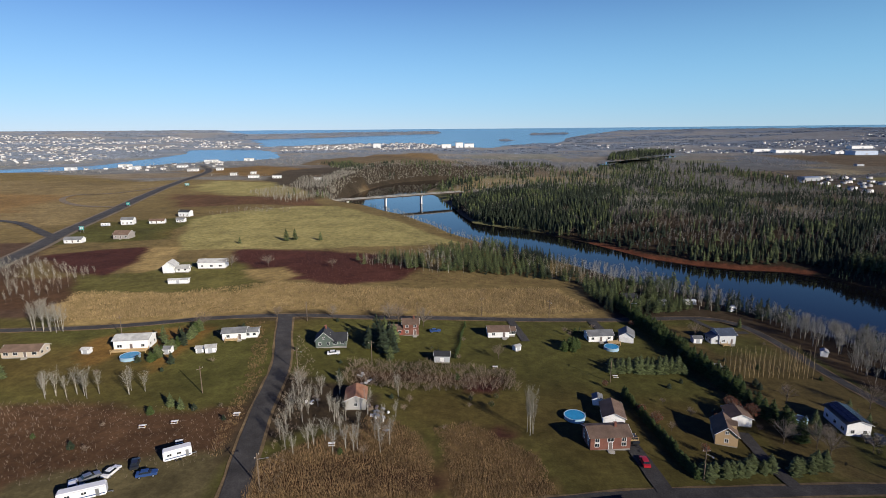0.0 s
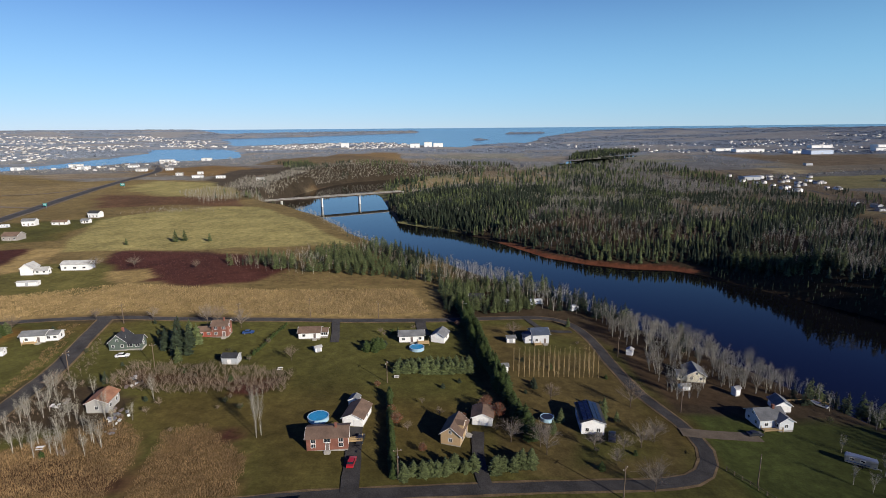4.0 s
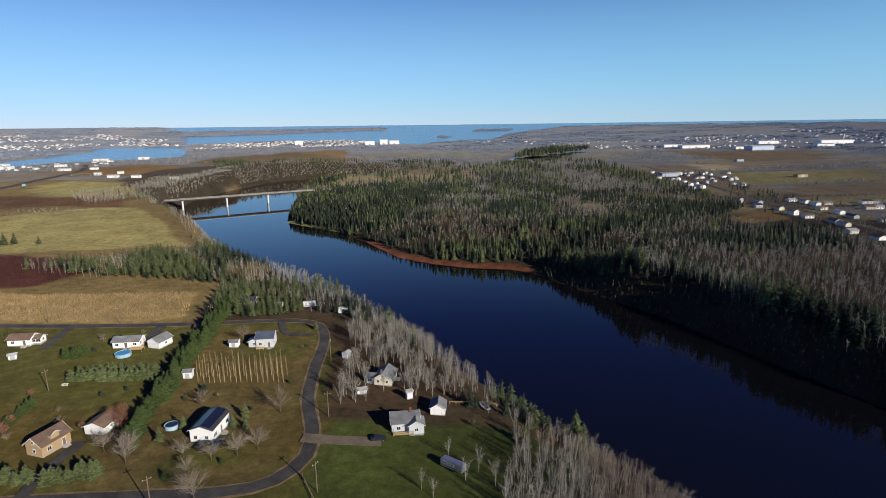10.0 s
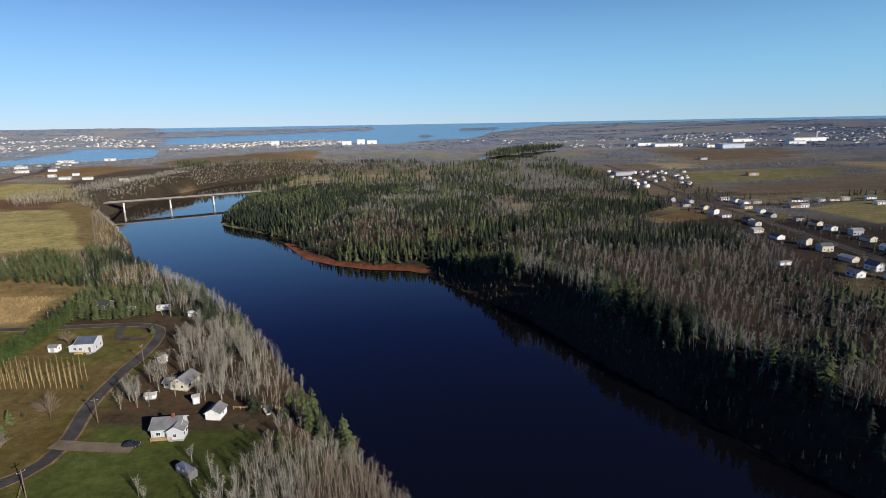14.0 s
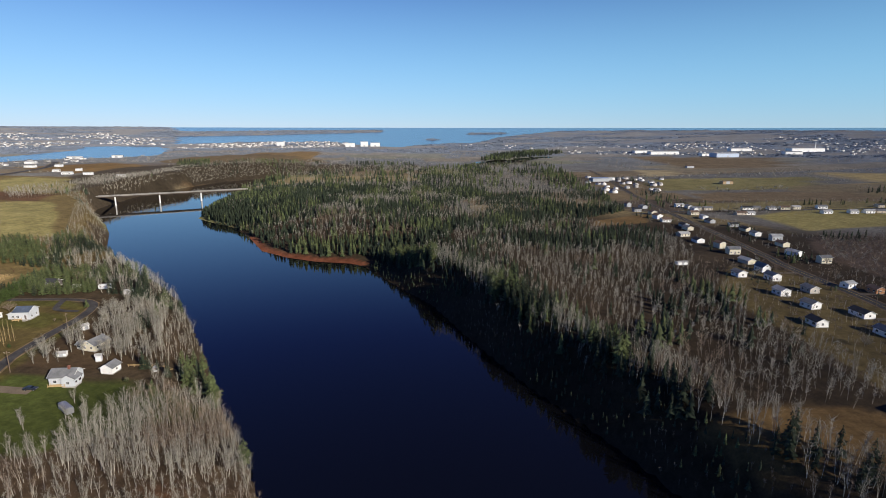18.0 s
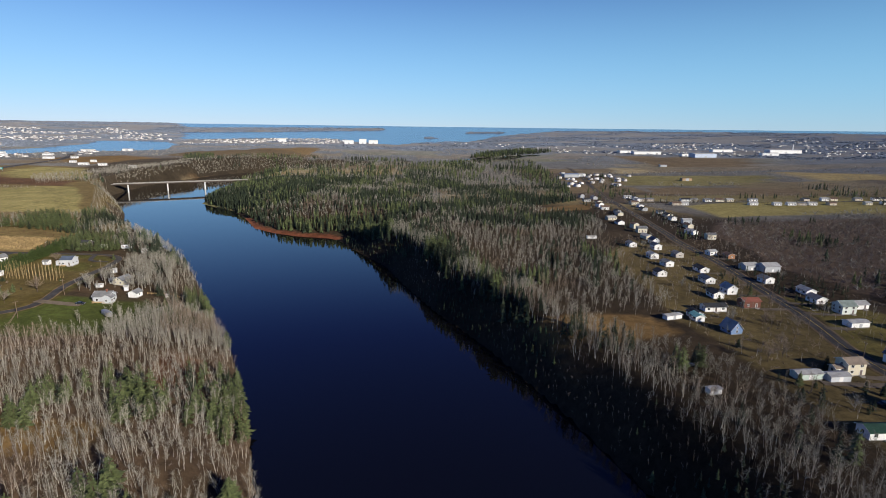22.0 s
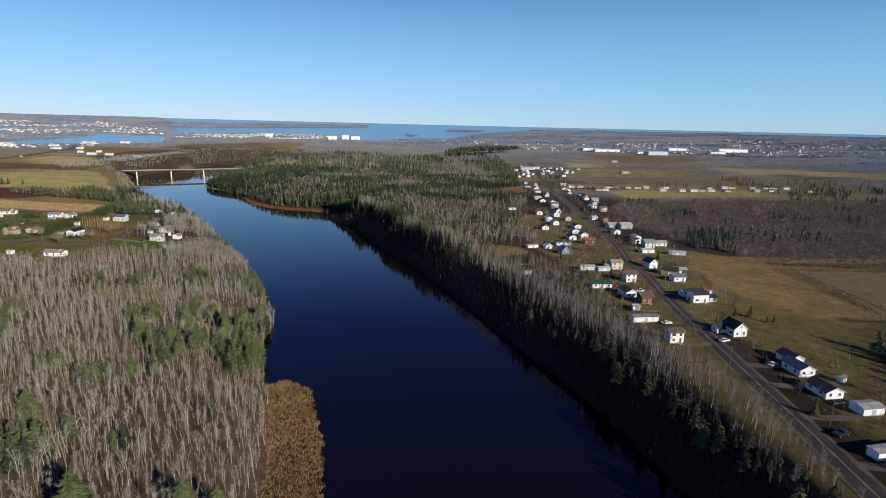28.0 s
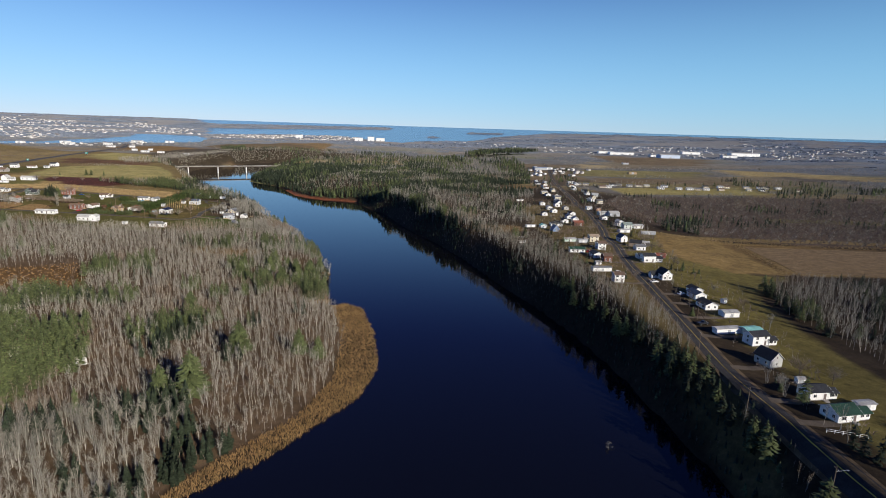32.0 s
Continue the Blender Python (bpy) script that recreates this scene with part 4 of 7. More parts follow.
for x, y, w, d in ((-325, 938, 34, 14), (-282, 927, 28, 12), (-379, 990, 22, 12), (-496, 1088, 40, 16), (-203, 886, 24, 12), (-450, 1105, 26, 14), (-350, 1010, 18, 12), (-560, 1180, 40, 20)):
    home("long white farm building far across the fields", x, y, 6, w * 0.62, d * 0.8, 4.4, WHITE, R_LIGHT, 14, door=False, name="barn", category="barn")

# houses along the east road, from south to north
EAST = "houses along the main road"


def east(label, x, y, turn, w, d, h, wall, roof, **k):
    return home(label, x, y, turn, 0.92 * w, 0.92 * d, h, wall, roof, group=EAST, **k)


east("white house with a green metal roof", 514, -219, 12, 11, 9, 3.2, WHITE, R_GREEN, pitch=28, wing=(5, 5, 2.8, 8, -1, 0))
shed("open white rack shed with a pale roof", 526, -213, 10, 7, 3.5, 2.6, WHITE, R_LIGHT, 10)
east("white house with a black roof", 515, -205, 8, 10, 8, 3.4, WHITE, R_DARK, pitch=22, wing=(3.5, 5, 2.8, 6.5, -1, 0))
shed("small white shed behind a house", 517, -195, 0, 3, 2.4, 2.2, WHITE, R_LIGHT)
east("grey one-and-a-half storey gabled house", 515, -179, 108, 10, 8, 3.8, (0.5, 0.5, 0.47), R_DARK, pitch=42)
east("white two-storey house with a dark roof and porch", 522, -158, 12, 11, 8, 4.8, WHITE, R_DARK, storeys=2, wing=(5, 5, 2.8, 7, -1.5, 0))
shed("pale green metal shed behind a house", 526, -147, 10, 9, 6, 3.2, PALEG, R_TEAL, 10)
shed("long white mobile home", 516, -146, 10, 14, 4, 2.8, WHITE, R_LIGHT, 8, name="mobile_home")
shed("white garage shed with a grey roof", 529, -122, 8, 9, 6, 2.8, WHITE, R_LIGHT, 14)
east("white bungalow with a black roof, gable to the road", 524, -110, 96, 12, 9, 3.0, WHITE, R_DARK, pitch=24)
shed("small white shed on the lawn", 537, -101, 30, 3, 2.6, 2.4, WHITE, R_GREY)
east("white house with a dark blue roof", 526, -94, 96, 12, 8.5, 3.2, WHITE, R_BLUE, pitch=26)
garage("white garage with a dark roof", 529, -85, 96, 9, 7, 3.0, WHITE, R_DARK, 26, group=EAST)
east("white gabled house with a black roof", 523, -57, 98, 11, 8.5, 4.2, WHITE, R_DARK, pitch=40, wing=(6, 5, 2.8, 4, 6, 90))
east("white two-storey house with a red-brown roof", 493, -65, 4, 8, 7, 5.2, WHITE, R_BROWN, storeys=2)
shed("white mobile home with a deck", 490, -41, 6, 14, 5, 3.0, WHITE, R_GREY, 14, name="mobile_home")
east("red brick cottage with a brown roof", 501, -14, 8, 8, 7, 4.6, REDW, R_BROWN, pitch=30, wall_mat=brick)
shed("small white shed near the fence", 492, -25, 8, 4.5, 4, 2.4, WHITE, R_LIGHT, 14)
east("large white house with a dark roof", 530, -11, 8, 12, 8, 5.0, WHITE, R_DARK, wing=(8, 6, 3.0, 8, 0, 0))
east("low white bungalow with a dark roof", 531, -1, 8, 14, 8, 3.0, WHITE, R_DARK)
shed("red timber shed on the lawn", 545, 6, 0, 8, 5, 2.6, REDW, R_RED, 20)
east("white bungalow with a dark roof", 497, -2, 98, 12, 9, 3.2, WHITE, R_DARK)
east("long white bungalow with a green roof", 487, 12, 2, 15, 7, 3.0, WHITE, R_GREEN)
east("white two-storey house with a grey-brown roof", 508, 26, 6, 8.5, 8, 5.4, WHITE, R_BROWN, storeys=2)
east("white house with a grey roof", 539, 31, 6, 10, 8, 3.4, WHITE, R_GREY)
shed("brown-grey barn with a dark roof", 541, 46, -24, 11, 8, 3.6, (0.28, 0.22, 0.17), R_DARK, 28, name="barn")
shed("long pale green greenhouse shed", 490, 49, 6, 11, 5, 2.6, PALEG, R_LIGHT, 18)
shed("long pale shed with a blue-grey roof", 500, 48, 6, 9, 5, 2.6, (0.55, 0.58, 0.6), R_LIGHT, 14)
east("cream two-storey house with a beige roof", 510, 55, 6, 10, 8, 5.2, CREAM, (0.3, 0.24, 0.18), storeys=2, wing=(4, 4, 3, -7, 0, 0))
east("white house with a dark blue roof and gable", 536, 64, 102, 11, 8, 4.2, WHITE, R_BLUE, pitch=38)
shed("dark garage with a pale roof", 550, 52, -10, 9, 7, 3.0, DARKW, R_LIGHT, 16)
east("blue and white A-frame cottage", 487, 94, 104, 9, 8, 2.6, BLUE, R_LIGHT, pitch=48)
east("low white house with a dark roof", 480, 113, 96, 9, 7, 2.8, WHITE, R_DARK)
shed("long low white shed", 468, 110, 20, 10, 3.6, 2.4, WHITE, R_LIGHT, 8)
shed("white van body used as a shed", 451, 37, 12, 5, 3, 2.2, WHITE, R_LIGHT, 8)
east("long white bungalow with a dark roof", 494, 124, 4, 15, 7, 3.0, WHITE, R_DARK)
east("red brick house with white windows", 516, 132, 6, 12, 8, 3.8, REDW, R_RED, wall_mat=brick)
east("white house with a dark roof", 507, 148, 94, 10, 8, 3.2, WHITE, R_DARK)
east("white two-gabled house with a light roof", 519, 157, 94, 10, 8, 4.0, WHITE, R_LIGHT, pitch=34)
east("white bungalow with a teal tarp roof", 479, 109, 94, 8, 6, 2.8, WHITE, R_TEAL)
shed("white low outbuilding on grass", 551, 106, 8, 11, 6, 2.8, WHITE, R_LIGHT, 14)
shed("long grey outbuilding with a pale roof", 572, 104, -4, 14, 6, 2.6, GREY, R_LIGHT, 12)
east("white and pale green two-storey house", 560, 126, 8, 11, 9, 4.8, (0.62, 0.67, 0.62), (0.25, 0.3, 0.27), storeys=2, pitch=30)
east("white bungalow with a pale roof", 573, 135, 8, 13, 8, 3.0, WHITE, R_LIGHT)
east("white gabled house beside the main road", 558, 143, 94, 11, 8, 3.2, WHITE, R_GREY)
east("white bungalow with a white roof", 564, 160, 92, 12, 8, 3.0, WHITE, R_LIGHT)
east("white house with a blue roof", 518, 180, 94, 12, 8, 3.2, WHITE, R_BLUE)
east("white gabled bungalow with a dark roof", 495, 192, 92, 10, 8, 3.2, WHITE, R_DARK)
east("white bungalow with a very dark roof", 527, 206, 94, 13, 8, 3.0, WHITE, R_DARK)
east("white gabled house with a grey roof", 510, 218, 100, 10, 8, 3.4, WHITE, R_GREY)
east("white gabled house beside the main road", 555, 183, 98, 10, 8, 3.4, WHITE, R_GREY)
shed("large grey barn with a pale roof", 573, 211, 10, 13, 10, 4.2, GREY, R_LIGHT, 24, name="barn")
shed("grey barn with a light roof", 562, 214, 10, 11, 8, 3.6, GREY, R_LIGHT, 24, name="barn")
east("grey house with a tan gable", 529, 246, 96, 10, 8, 3.2, (0.5, 0.47, 0.42), R_GREY)
east("brown timber house beside the road", 566, 246, 96, 9, 7, 3.2, (0.35, 0.17, 0.08), R_BROWN)
east("white gabled house with a red-brown roof", 509, 240, 94, 10, 8, 3.6, WHITE, R_LIGHT)
east("white house with a light roof", 558, 256, 20, 9, 7, 3.2, WHITE, R_LIGHT)
east("white house with a blue-grey roof", 524, 272, 94, 11, 8, 4.0, WHITE, R_BLUE)
east("white gabled house beside the main road", 508, 280, 96, 10, 8, 3.4, WHITE, R_GREY)
shed("long low white shed near the woods", 485, 308, 8, 9, 4, 2.4, WHITE, R_LIGHT, 10)
east("white house with two gables", 531, 294, 96, 11, 8, 4.0, WHITE, R_GREY, pitch=34)
rnd = random.Random(4)
for i in range(26):
    side, k = (-1 if i % 2 else 1), 320 + (i // 2) * 24 + rnd.uniform(-6, 6)
    rx = np.interp(k, [311, 352, 580, 700], [556, 562, 584, 600])
    east(rnd.choice(("white bungalow with a grey roof", "white house with a dark roof", "white gabled house with a light roof")), rx + side * rnd.uniform(16, 36), k, rnd.uniform(90, 104) if i % 3 else rnd.uniform(-5, 15),
         rnd.uniform(10, 14), rnd.uniform(7.5, 9), rnd.choice((3.0, 3.4, 4.6)), rnd.choice((WHITE, WHITE, CREAM, GREY)), rnd.choice((R_GREY, R_DARK, R_LIGHT, R_BROWN)))
for i in range(26):
    k = 622 + i * 15 + rnd.uniform(-4, 4)
    home("white bungalow in a row along the side road", k, np.interp(k, [610, 960], [548, 580]) + rnd.choice((-14, 22)), rnd.uniform(-8, 12), rnd.uniform(10, 15), 8, 3.2, rnd.choice((WHITE, WHITE, CREAM, BEIGE)), rnd.choice((R_GREY, R_DARK, R_LIGHT, R_BROWN)), group="houses along the side road")

# short drives from the main road to its houses
for hx, hy, hr in [h for h in TAKEN if 470 < h[0] < 590 and -240 < h[1] < 310][::2]:
    rx = float(np.interp(hy - 3, [p[1] for p in EAST_ROAD], [p[0] for p in EAST_ROAD]))
    if 10 < abs(hx - rx) < 42:
        side = 1 if hx > rx else -1
        ribbon("driveway", [(rx + 2.5 * side, hy - 3.5), ((rx + hx) / 2, hy - 4.5), (hx - 3.0 * side, hy - hr * 0.6)], 3.6, 0.2, gravel, step=3.0, ragged=0.4, label="short gravel drive beside a roadside house", category="driveway")

# ---------------------------------------------------------------- trees
def conifer_shape(levels, branches, seed, slim=0.17, bare=0.08, gap=0.5):
    """Drooping whorls of boughs round a trunk one metre high: (vertices, triangles, material)."""
    r = random.Random(seed)
    v, f, mi = [], [], []
    step = (0.99 - bare) / levels
    for i in range(levels):
        k = i / levels
        z = bare + (0.99 - bare) * k
        n = max(4, round(branches * (1 - 0.4 * k)))
        reach = slim * (1 - k ** 1.5) ** 0.95 * r.uniform(0.7, 1.15) + 0.012
        turn, o = r.random() * 6.2832, len(v)
        v.append((r.uniform(-0.2, 0.2) * reach, r.uniform(-0.2, 0.2) * reach, z + step * r.uniform(1.25, 1.7)))
        for j in range(2 * n):
            a = turn + 3.1416 * (j + r.uniform(-0.3, 0.3)) / n
            q = reach * (r.uniform(0.75, 1.3) if j % 2 else gap * r.uniform(0.7, 1.2))
            v.append((q * math.cos(a), q * math.sin(a), z + step * (r.uniform(-0.45, 0.25) if j % 2 else r.uniform(0.1, 0.5))))
            f.append((o, o + 1 + j, o + 1 + (j + 1) % (2 * n)))
            mi.append(0)
    return np.array(v), np.array(f), np.array(mi)


def frond_shape(levels, branches, seed, slim=0.17, bare=0.08, fat=0.5, round_top=0.8):
    """Separate needled boughs round a trunk one metre high: (vertices, triangles)."""
    r = random.Random(seed)
    v, f = [], []
    for i in range(levels):
        k = i / (levels - 1)
        z = bare + (0.97 - bare) * k
        reach = slim * (1 - k ** 1.6) ** round_top * r.uniform(0.75, 1.2) + 0.015
        for j in range(max(4, round(branches * (1 - 0.5 * k)))):
            a = r.random() * 6.2832
            q = reach * r.uniform(0.6, 1.25)
            w = (q * r.uniform(0.2, 0.42) + 0.008) * fat * 2
            zz, tip = z + r.uniform(-0.04, 0.04), r.uniform(-0.05, 0.03)
            c, n = math.cos(a), math.sin(a)
            o = len(v)
            v += [(c * q * 0.1, n * q * 0.1, zz + 0.035), (c * q * 0.6 - n * w, n * q * 0.6 + c * w, zz - 0.012), (c * q, n * q, zz + tip), (c * q * 0.6 + n * w, n * q * 0.6 - c * w, zz - 0.012)]
            f += [(o, o + 1, o + 2), (o, o + 2, o + 3)]
    return np.array(v), np.array(f)


def trunk_shape(r0, top, sides=4, lean=0.02, seed=0):
    r = random.Random(seed)
    dx, dy = r.uniform(-lean, lean), r.uniform(-lean, lean)
    v, f = [], []
    for z, rad in ((-0.06, r0), (top * 0.5, r0 * 0.7), (top, r0 * 0.15)):
        for i in range(sides):
            a = 6.2832 * i / sides
            v.append((dx * z * z + rad * math.cos(a), dy * z * z + rad * math.sin(a), z))
    for k in range(2):
        for i in range(sides):
            a, b = k * sides + i, k * sides + (i + 1) % sides
            f += [(a, b, b + sides), (a, b + sides, a + sides)]
    return np.array(v), np.array(f)


def bare_shape(limbs, twigs, seed, wide=0.16, start=0.3, thick=0.007):
    """Limbs and twigs of a leafless tree one metre high."""
    r = random.Random(seed)
    v, f = [], []

    def sliver(a, b, w):
        d = b - a
        s = d.cross(Vector((r.uniform(-1, 1), r.uniform(-1, 1), r.uniform(-1, 1)))).normalized() * w
        o = len(v)
        v.extend([tuple(a + s), tuple(a - s), tuple(b - s * 0.25), tuple(b + s * 0.25)])
        f.extend([(o, o + 1, o + 2), (o, o + 2, o + 3)])

    def twig(a, b, w):
        s = (b - a).cross(Vector((r.uniform(-1, 1), r.uniform(-1, 1), r.uniform(-1, 1)))).normalized() * w
        o = len(v)
        v.extend([tuple(a + s), tuple(a - s), tuple(b)])
        f.append((o, o + 1, o + 2))

    for i in range(limbs):
        k = start + (0.92 - start) * (i + r.random()) / limbs
        a = r.random() * 6.2832
        n = wide * (1.15 - 0.7 * k) * r.uniform(0.7, 1.3)
        p = Vector((0, 0, k))
        q = p + Vector((math.cos(a) * n, math.sin(a) * n, n * r.uniform(1.0, 2.0)))
        q.z = min(q.z, 1.04)
        sliver(p, q, thick)
        for j in range(twigs):
            b = p.lerp(q, r.uniform(0.3, 1.0))
            a2 = a + r.uniform(-1.3, 1.3)
            m = n * r.uniform(0.4, 0.8)
            twig(b, b + Vector((math.cos(a2) * m, math.sin(a2) * m, m * r.uniform(0.5, 1.8))), thick * 0.62)
    return np.array(v), np.array(f)


def birch_shape(stems, twigs, seed, spread=0.15, stout=0.0075, fine=0.0022, rings=2):
    """Several leaning stems from one root with upright twigs, one metre high: (vertices, triangles, material)."""
    r = random.Random(seed)
    v, f, m = [], [], []
    first = r.random() * 6.2832
    for i in range(stems):
        a = first + 6.2832 * i / stems + r.uniform(-0.6, 0.6)
        lean, top = spread * r.uniform(0.25, 1.0), r.uniform(0.78, 1.02)
        tip = Vector((lean * math.cos(a), lean * math.sin(a), top))
        bend = Vector((tip.x * 0.35 + r.uniform(-0.015, 0.015), tip.y * 0.35 + r.uniform(-0.015, 0.015), top * 0.5))
        path = [Vector((0, 0, -0.05)), bend, tip] if rings == 2 else [Vector((0, 0, -0.05)), tip]
        o = len(v)
        for k, p in enumerate(path):
            rad = stout * (1 - 0.8 * k / (len(path) - 1))
            v += [(p.x + rad * math.cos(b), p.y + rad * math.sin(b), p.z) for b in (0.0, 2.0944, 4.1888)]
        for k in range(len(path) - 1):
            for j in range(3):
                b, c = o + 3 * k + j, o + 3 * k + (j + 1) % 3
                f += [(b, c, c + 3), (b, c + 3, b + 3)]
                m += [1, 1]
        for j in range(twigs):
            k = r.uniform(0.3, 1.0) ** 0.7
            p = bend.lerp(tip, k * 2 - 1) if k > 0.5 else Vector((0, 0, 0)).lerp(bend, k * 2)
            n, b = r.uniform(0.1, 0.26) * (1.25 - 0.5 * k), r.random() * 6.2832
            q = p + Vector((math.cos(b) * 0.75, math.sin(b) * 0.75, r.uniform(0.35, 1.0))) * n
            side = (q - p).cross(Vector((r.uniform(-1, 1), r.uniform(-1, 1), r.uniform(-1, 1)))).normalized() * fine
            o = len(v)
            v += [tuple(p + side), tuple(p - side), tuple(q)]
            f.append((o, o + 1, o + 2))
            m.append(0)
    return np.array(v), np.array(f), np.array(m)


def dome_shape(limbs, twigs, seed, thick=1.0):
    """Limbs and fine twigs of a broad rounded leafless crown, one metre high."""
    r = random.Random(seed)
    v, f = [], []

    def blade(a, b, w, end):
        s = (b - a).cross(Vector((r.uniform(-1, 1), r.uniform(-1, 1), r.uniform(-1, 1)))).normalized() * w
        o = len(v)
        v.extend([tuple(a + s), tuple(a - s), tuple(b + s * end), tuple(b - s * end)])
        f.extend([(o, o + 1, o + 2), (o + 1, o + 3, o + 2)])

    for i in range(limbs):
        a, up = r.random() * 6.2832, r.uniform(-0.25, 1.0)
        n = math.sqrt(1 - min(1, up * up)) * r.uniform(0.7, 1.0)
        q = Vector((0.4 * n * math.cos(a), 0.4 * n * math.sin(a), 0.6 + 0.4 * up * r.uniform(0.8, 1.0)))
        p = Vector((0, 0, r.uniform(0.2, 0.45)))
        blade(p, q, 0.0055 * thick, 0.3)
        for j in range(twigs):
            b = p.lerp(q, r.uniform(0.35, 1.0))
            e = b + (Vector((b.x, b.y, 0.12)) * 1.1 + Vector((r.uniform(-1, 1), r.uniform(-1, 1), r.uniform(-0.2, 1.3))) * 0.35) * 0.36
            blade(b, e, 0.0024 * thick, 0.15)
    return np.array(v), np.array(f)


def tuft_shape(blades, seed, spread=0.9, width=0.16):
    """A clump of upright grass blades one metre high."""
    r = random.Random(seed)
    v, f = [], []
    for i in range(blades):
        a, b = r.random() * 6.2832, r.random() * 6.2832
        q = spread * math.sqrt(r.random())
        x, y, h = q * math.cos(a), q * math.sin(a), r.uniform(0.5, 1.05)
        dx, dy = width * math.cos(b), width * math.sin(b)
        o = len(v)
        v.extend([(x - dx, y - dy, -0.05), (x + dx, y + dy, -0.05), (x + r.uniform(-0.3, 0.3), y + r.uniform(-0.3, 0.3), h)])
        f.append((o, o + 1, o + 2))
    return np.array(v), np.array(f), np.zeros(blades, int)


def joined(parts_):
    """Joins (vertices, triangles, material index) shapes."""
    v, f, m, o = [], [], [], 0
    for a, b, c in parts_:
        v.append(a), f.append(b + o), m.append(np.full(len(b), c) if np.isscalar(c) else c)
        o += len(a)
    return np.concatenate(v), np.concatenate(f), np.concatenate(m)


def scatter(name, x, y, tall, shapes, mats, label, category, seed=1, wide=None, sink=0.0, lean=0.0):
    """Many plants of the given shapes as one object."""
    if len(x) == 0:
        return None
    rs = np.random.RandomState(seed)
    z = height(x, y) - sink
    pick, ang = rs.randint(0, len(shapes), len(x)), rs.rand(len(x)) * 6.2832
    wide = np.ones(len(x)) if wide is None else wide
    vs, fs, ms, o = [], [], [], 0
    for i, (sv, sf, sm) in enumerate(shapes):
        k = np.nonzero(pick == i)[0]
        if not len(k):
            continue
        c, s, t = np.cos(ang[k])[:, None], np.sin(ang[k])[:, None], tall[k][:, None]
        w = t * wide[k][:, None]
        lx, ly = rs.uniform(-lean, lean, (len(k), 1)), rs.uniform(-lean, lean, (len(k), 1))
        px = (sv[None, :, 0] * c - sv[None, :, 1] * s) * w + x[k][:, None] + lx * sv[None, :, 2] * t
        py = (sv[None, :, 0] * s + sv[None, :, 1] * c) * w + y[k][:, None] + ly * sv[None, :, 2] * t
        pz = sv[None, :, 2] * t + z[k][:, None]
        vs.append(np.stack([px, py, pz], -1).reshape(-1, 3))
        fs.append((sf[None] + (np.arange(len(k)) * len(sv))[:, None, None] + o).reshape(-1, 3))
        ms.append(np.tile(sm, len(k)))
        o += len(k) * len(sv)
    me = from_arrays(name, np.concatenate(vs), np.concatenate(fs), mats, np.concatenate(ms))
    return tagged(new(name, me), label, category, kind="stuff")


def spots(poly, step, seed, keep=None, clear=4.0):
    """Jittered places inside poly, away from roads, houses and water."""
    rs = np.random.RandomState(seed)
    x0, x1, y0, y1 = min(p[0] for p in poly), max(p[0] for p in poly), min(p[1] for p in poly), max(p[1] for p in poly)
    gx, gy = np.meshgrid(np.arange(x0, x1, step), np.arange(y0, y1, step))
    x = gx.ravel() + rs.uniform(-0.5, 0.5, gx.size) * step
    y = gy.ravel() + rs.uniform(-0.5, 0.5, gx.size) * step
    ok = inside(x, y, poly) & ~inside(x, y, RIVER)
    x, y = x[ok], y[ok]
    ok = np.ones(len(x), bool)
    for line in (VILLAGE_ROAD, CROSS_ROAD, EAST_ROAD, HIGHWAY):
        ok &= to_line(x, y, line) > clear + 2.5
    for hx, hy, hr in TAKEN:
        ok &= np.hypot(x - hx, y - hy) > hr
    if keep is not None:
        ok &= keep(x, y, rs)
    return x[ok], y[ok]


SPRUCES_FAR = [conifer_shape(5, 5, s, 0.21, 0.02, 0.6) for s in range(8)]
SPRUCES = [joined([(*frond_shape(13, 10, s + 20, 0.155, 0.06, 0.4), 0), (*trunk_shape(0.013, 0.9, 4), 1)]) for s in range(6)]
BARES_FAR = [birch_shape(2, 20, s, 0.13, 0.0055, 0.0072, 1) for s in range(8)]
BARES = [birch_shape(1 + s % 3, (64, 36, 25)[s % 3], s + 40, 0.14, 0.005, 0.0034) for s in range(9)]
PINES = [joined([(*frond_shape(12, 12, s + 60, 0.21, 0.15, 0.34, 0.65), 0), (*trunk_shape(0.013, 0.9, 3), 1)]) for s in range(6)]
SCRUB = [(*dome_shape(5, 3, s + 90, 6.0), np.zeros(5 * 8, int)) for s in range(5)]
for v, f, m in SCRUB:
    v[:, :2] *= 1.25
UNDER = [(*dome_shape(4, 4, s + 80, 3.2), np.zeros(4 * 10, int)) for s in range(5)]
BUSHES = [(*dome_shape(8, 5, s + 70, 2.5), np.zeros(8 * 12, int)) for s in range(5)]
WISPS = [tuft_shape(20, s + 50, 1.1, 0.05) for s in range(6)]
REEDS = [tuft_shape(16, s + 30, 0.9, 0.07) for s in range(5)]
TUFTS = [tuft_shape(13, s) for s in range(5)]
BLOBS = [tuft_shape(7, s + 9, 0.9, 0.3) for s in range(5)]


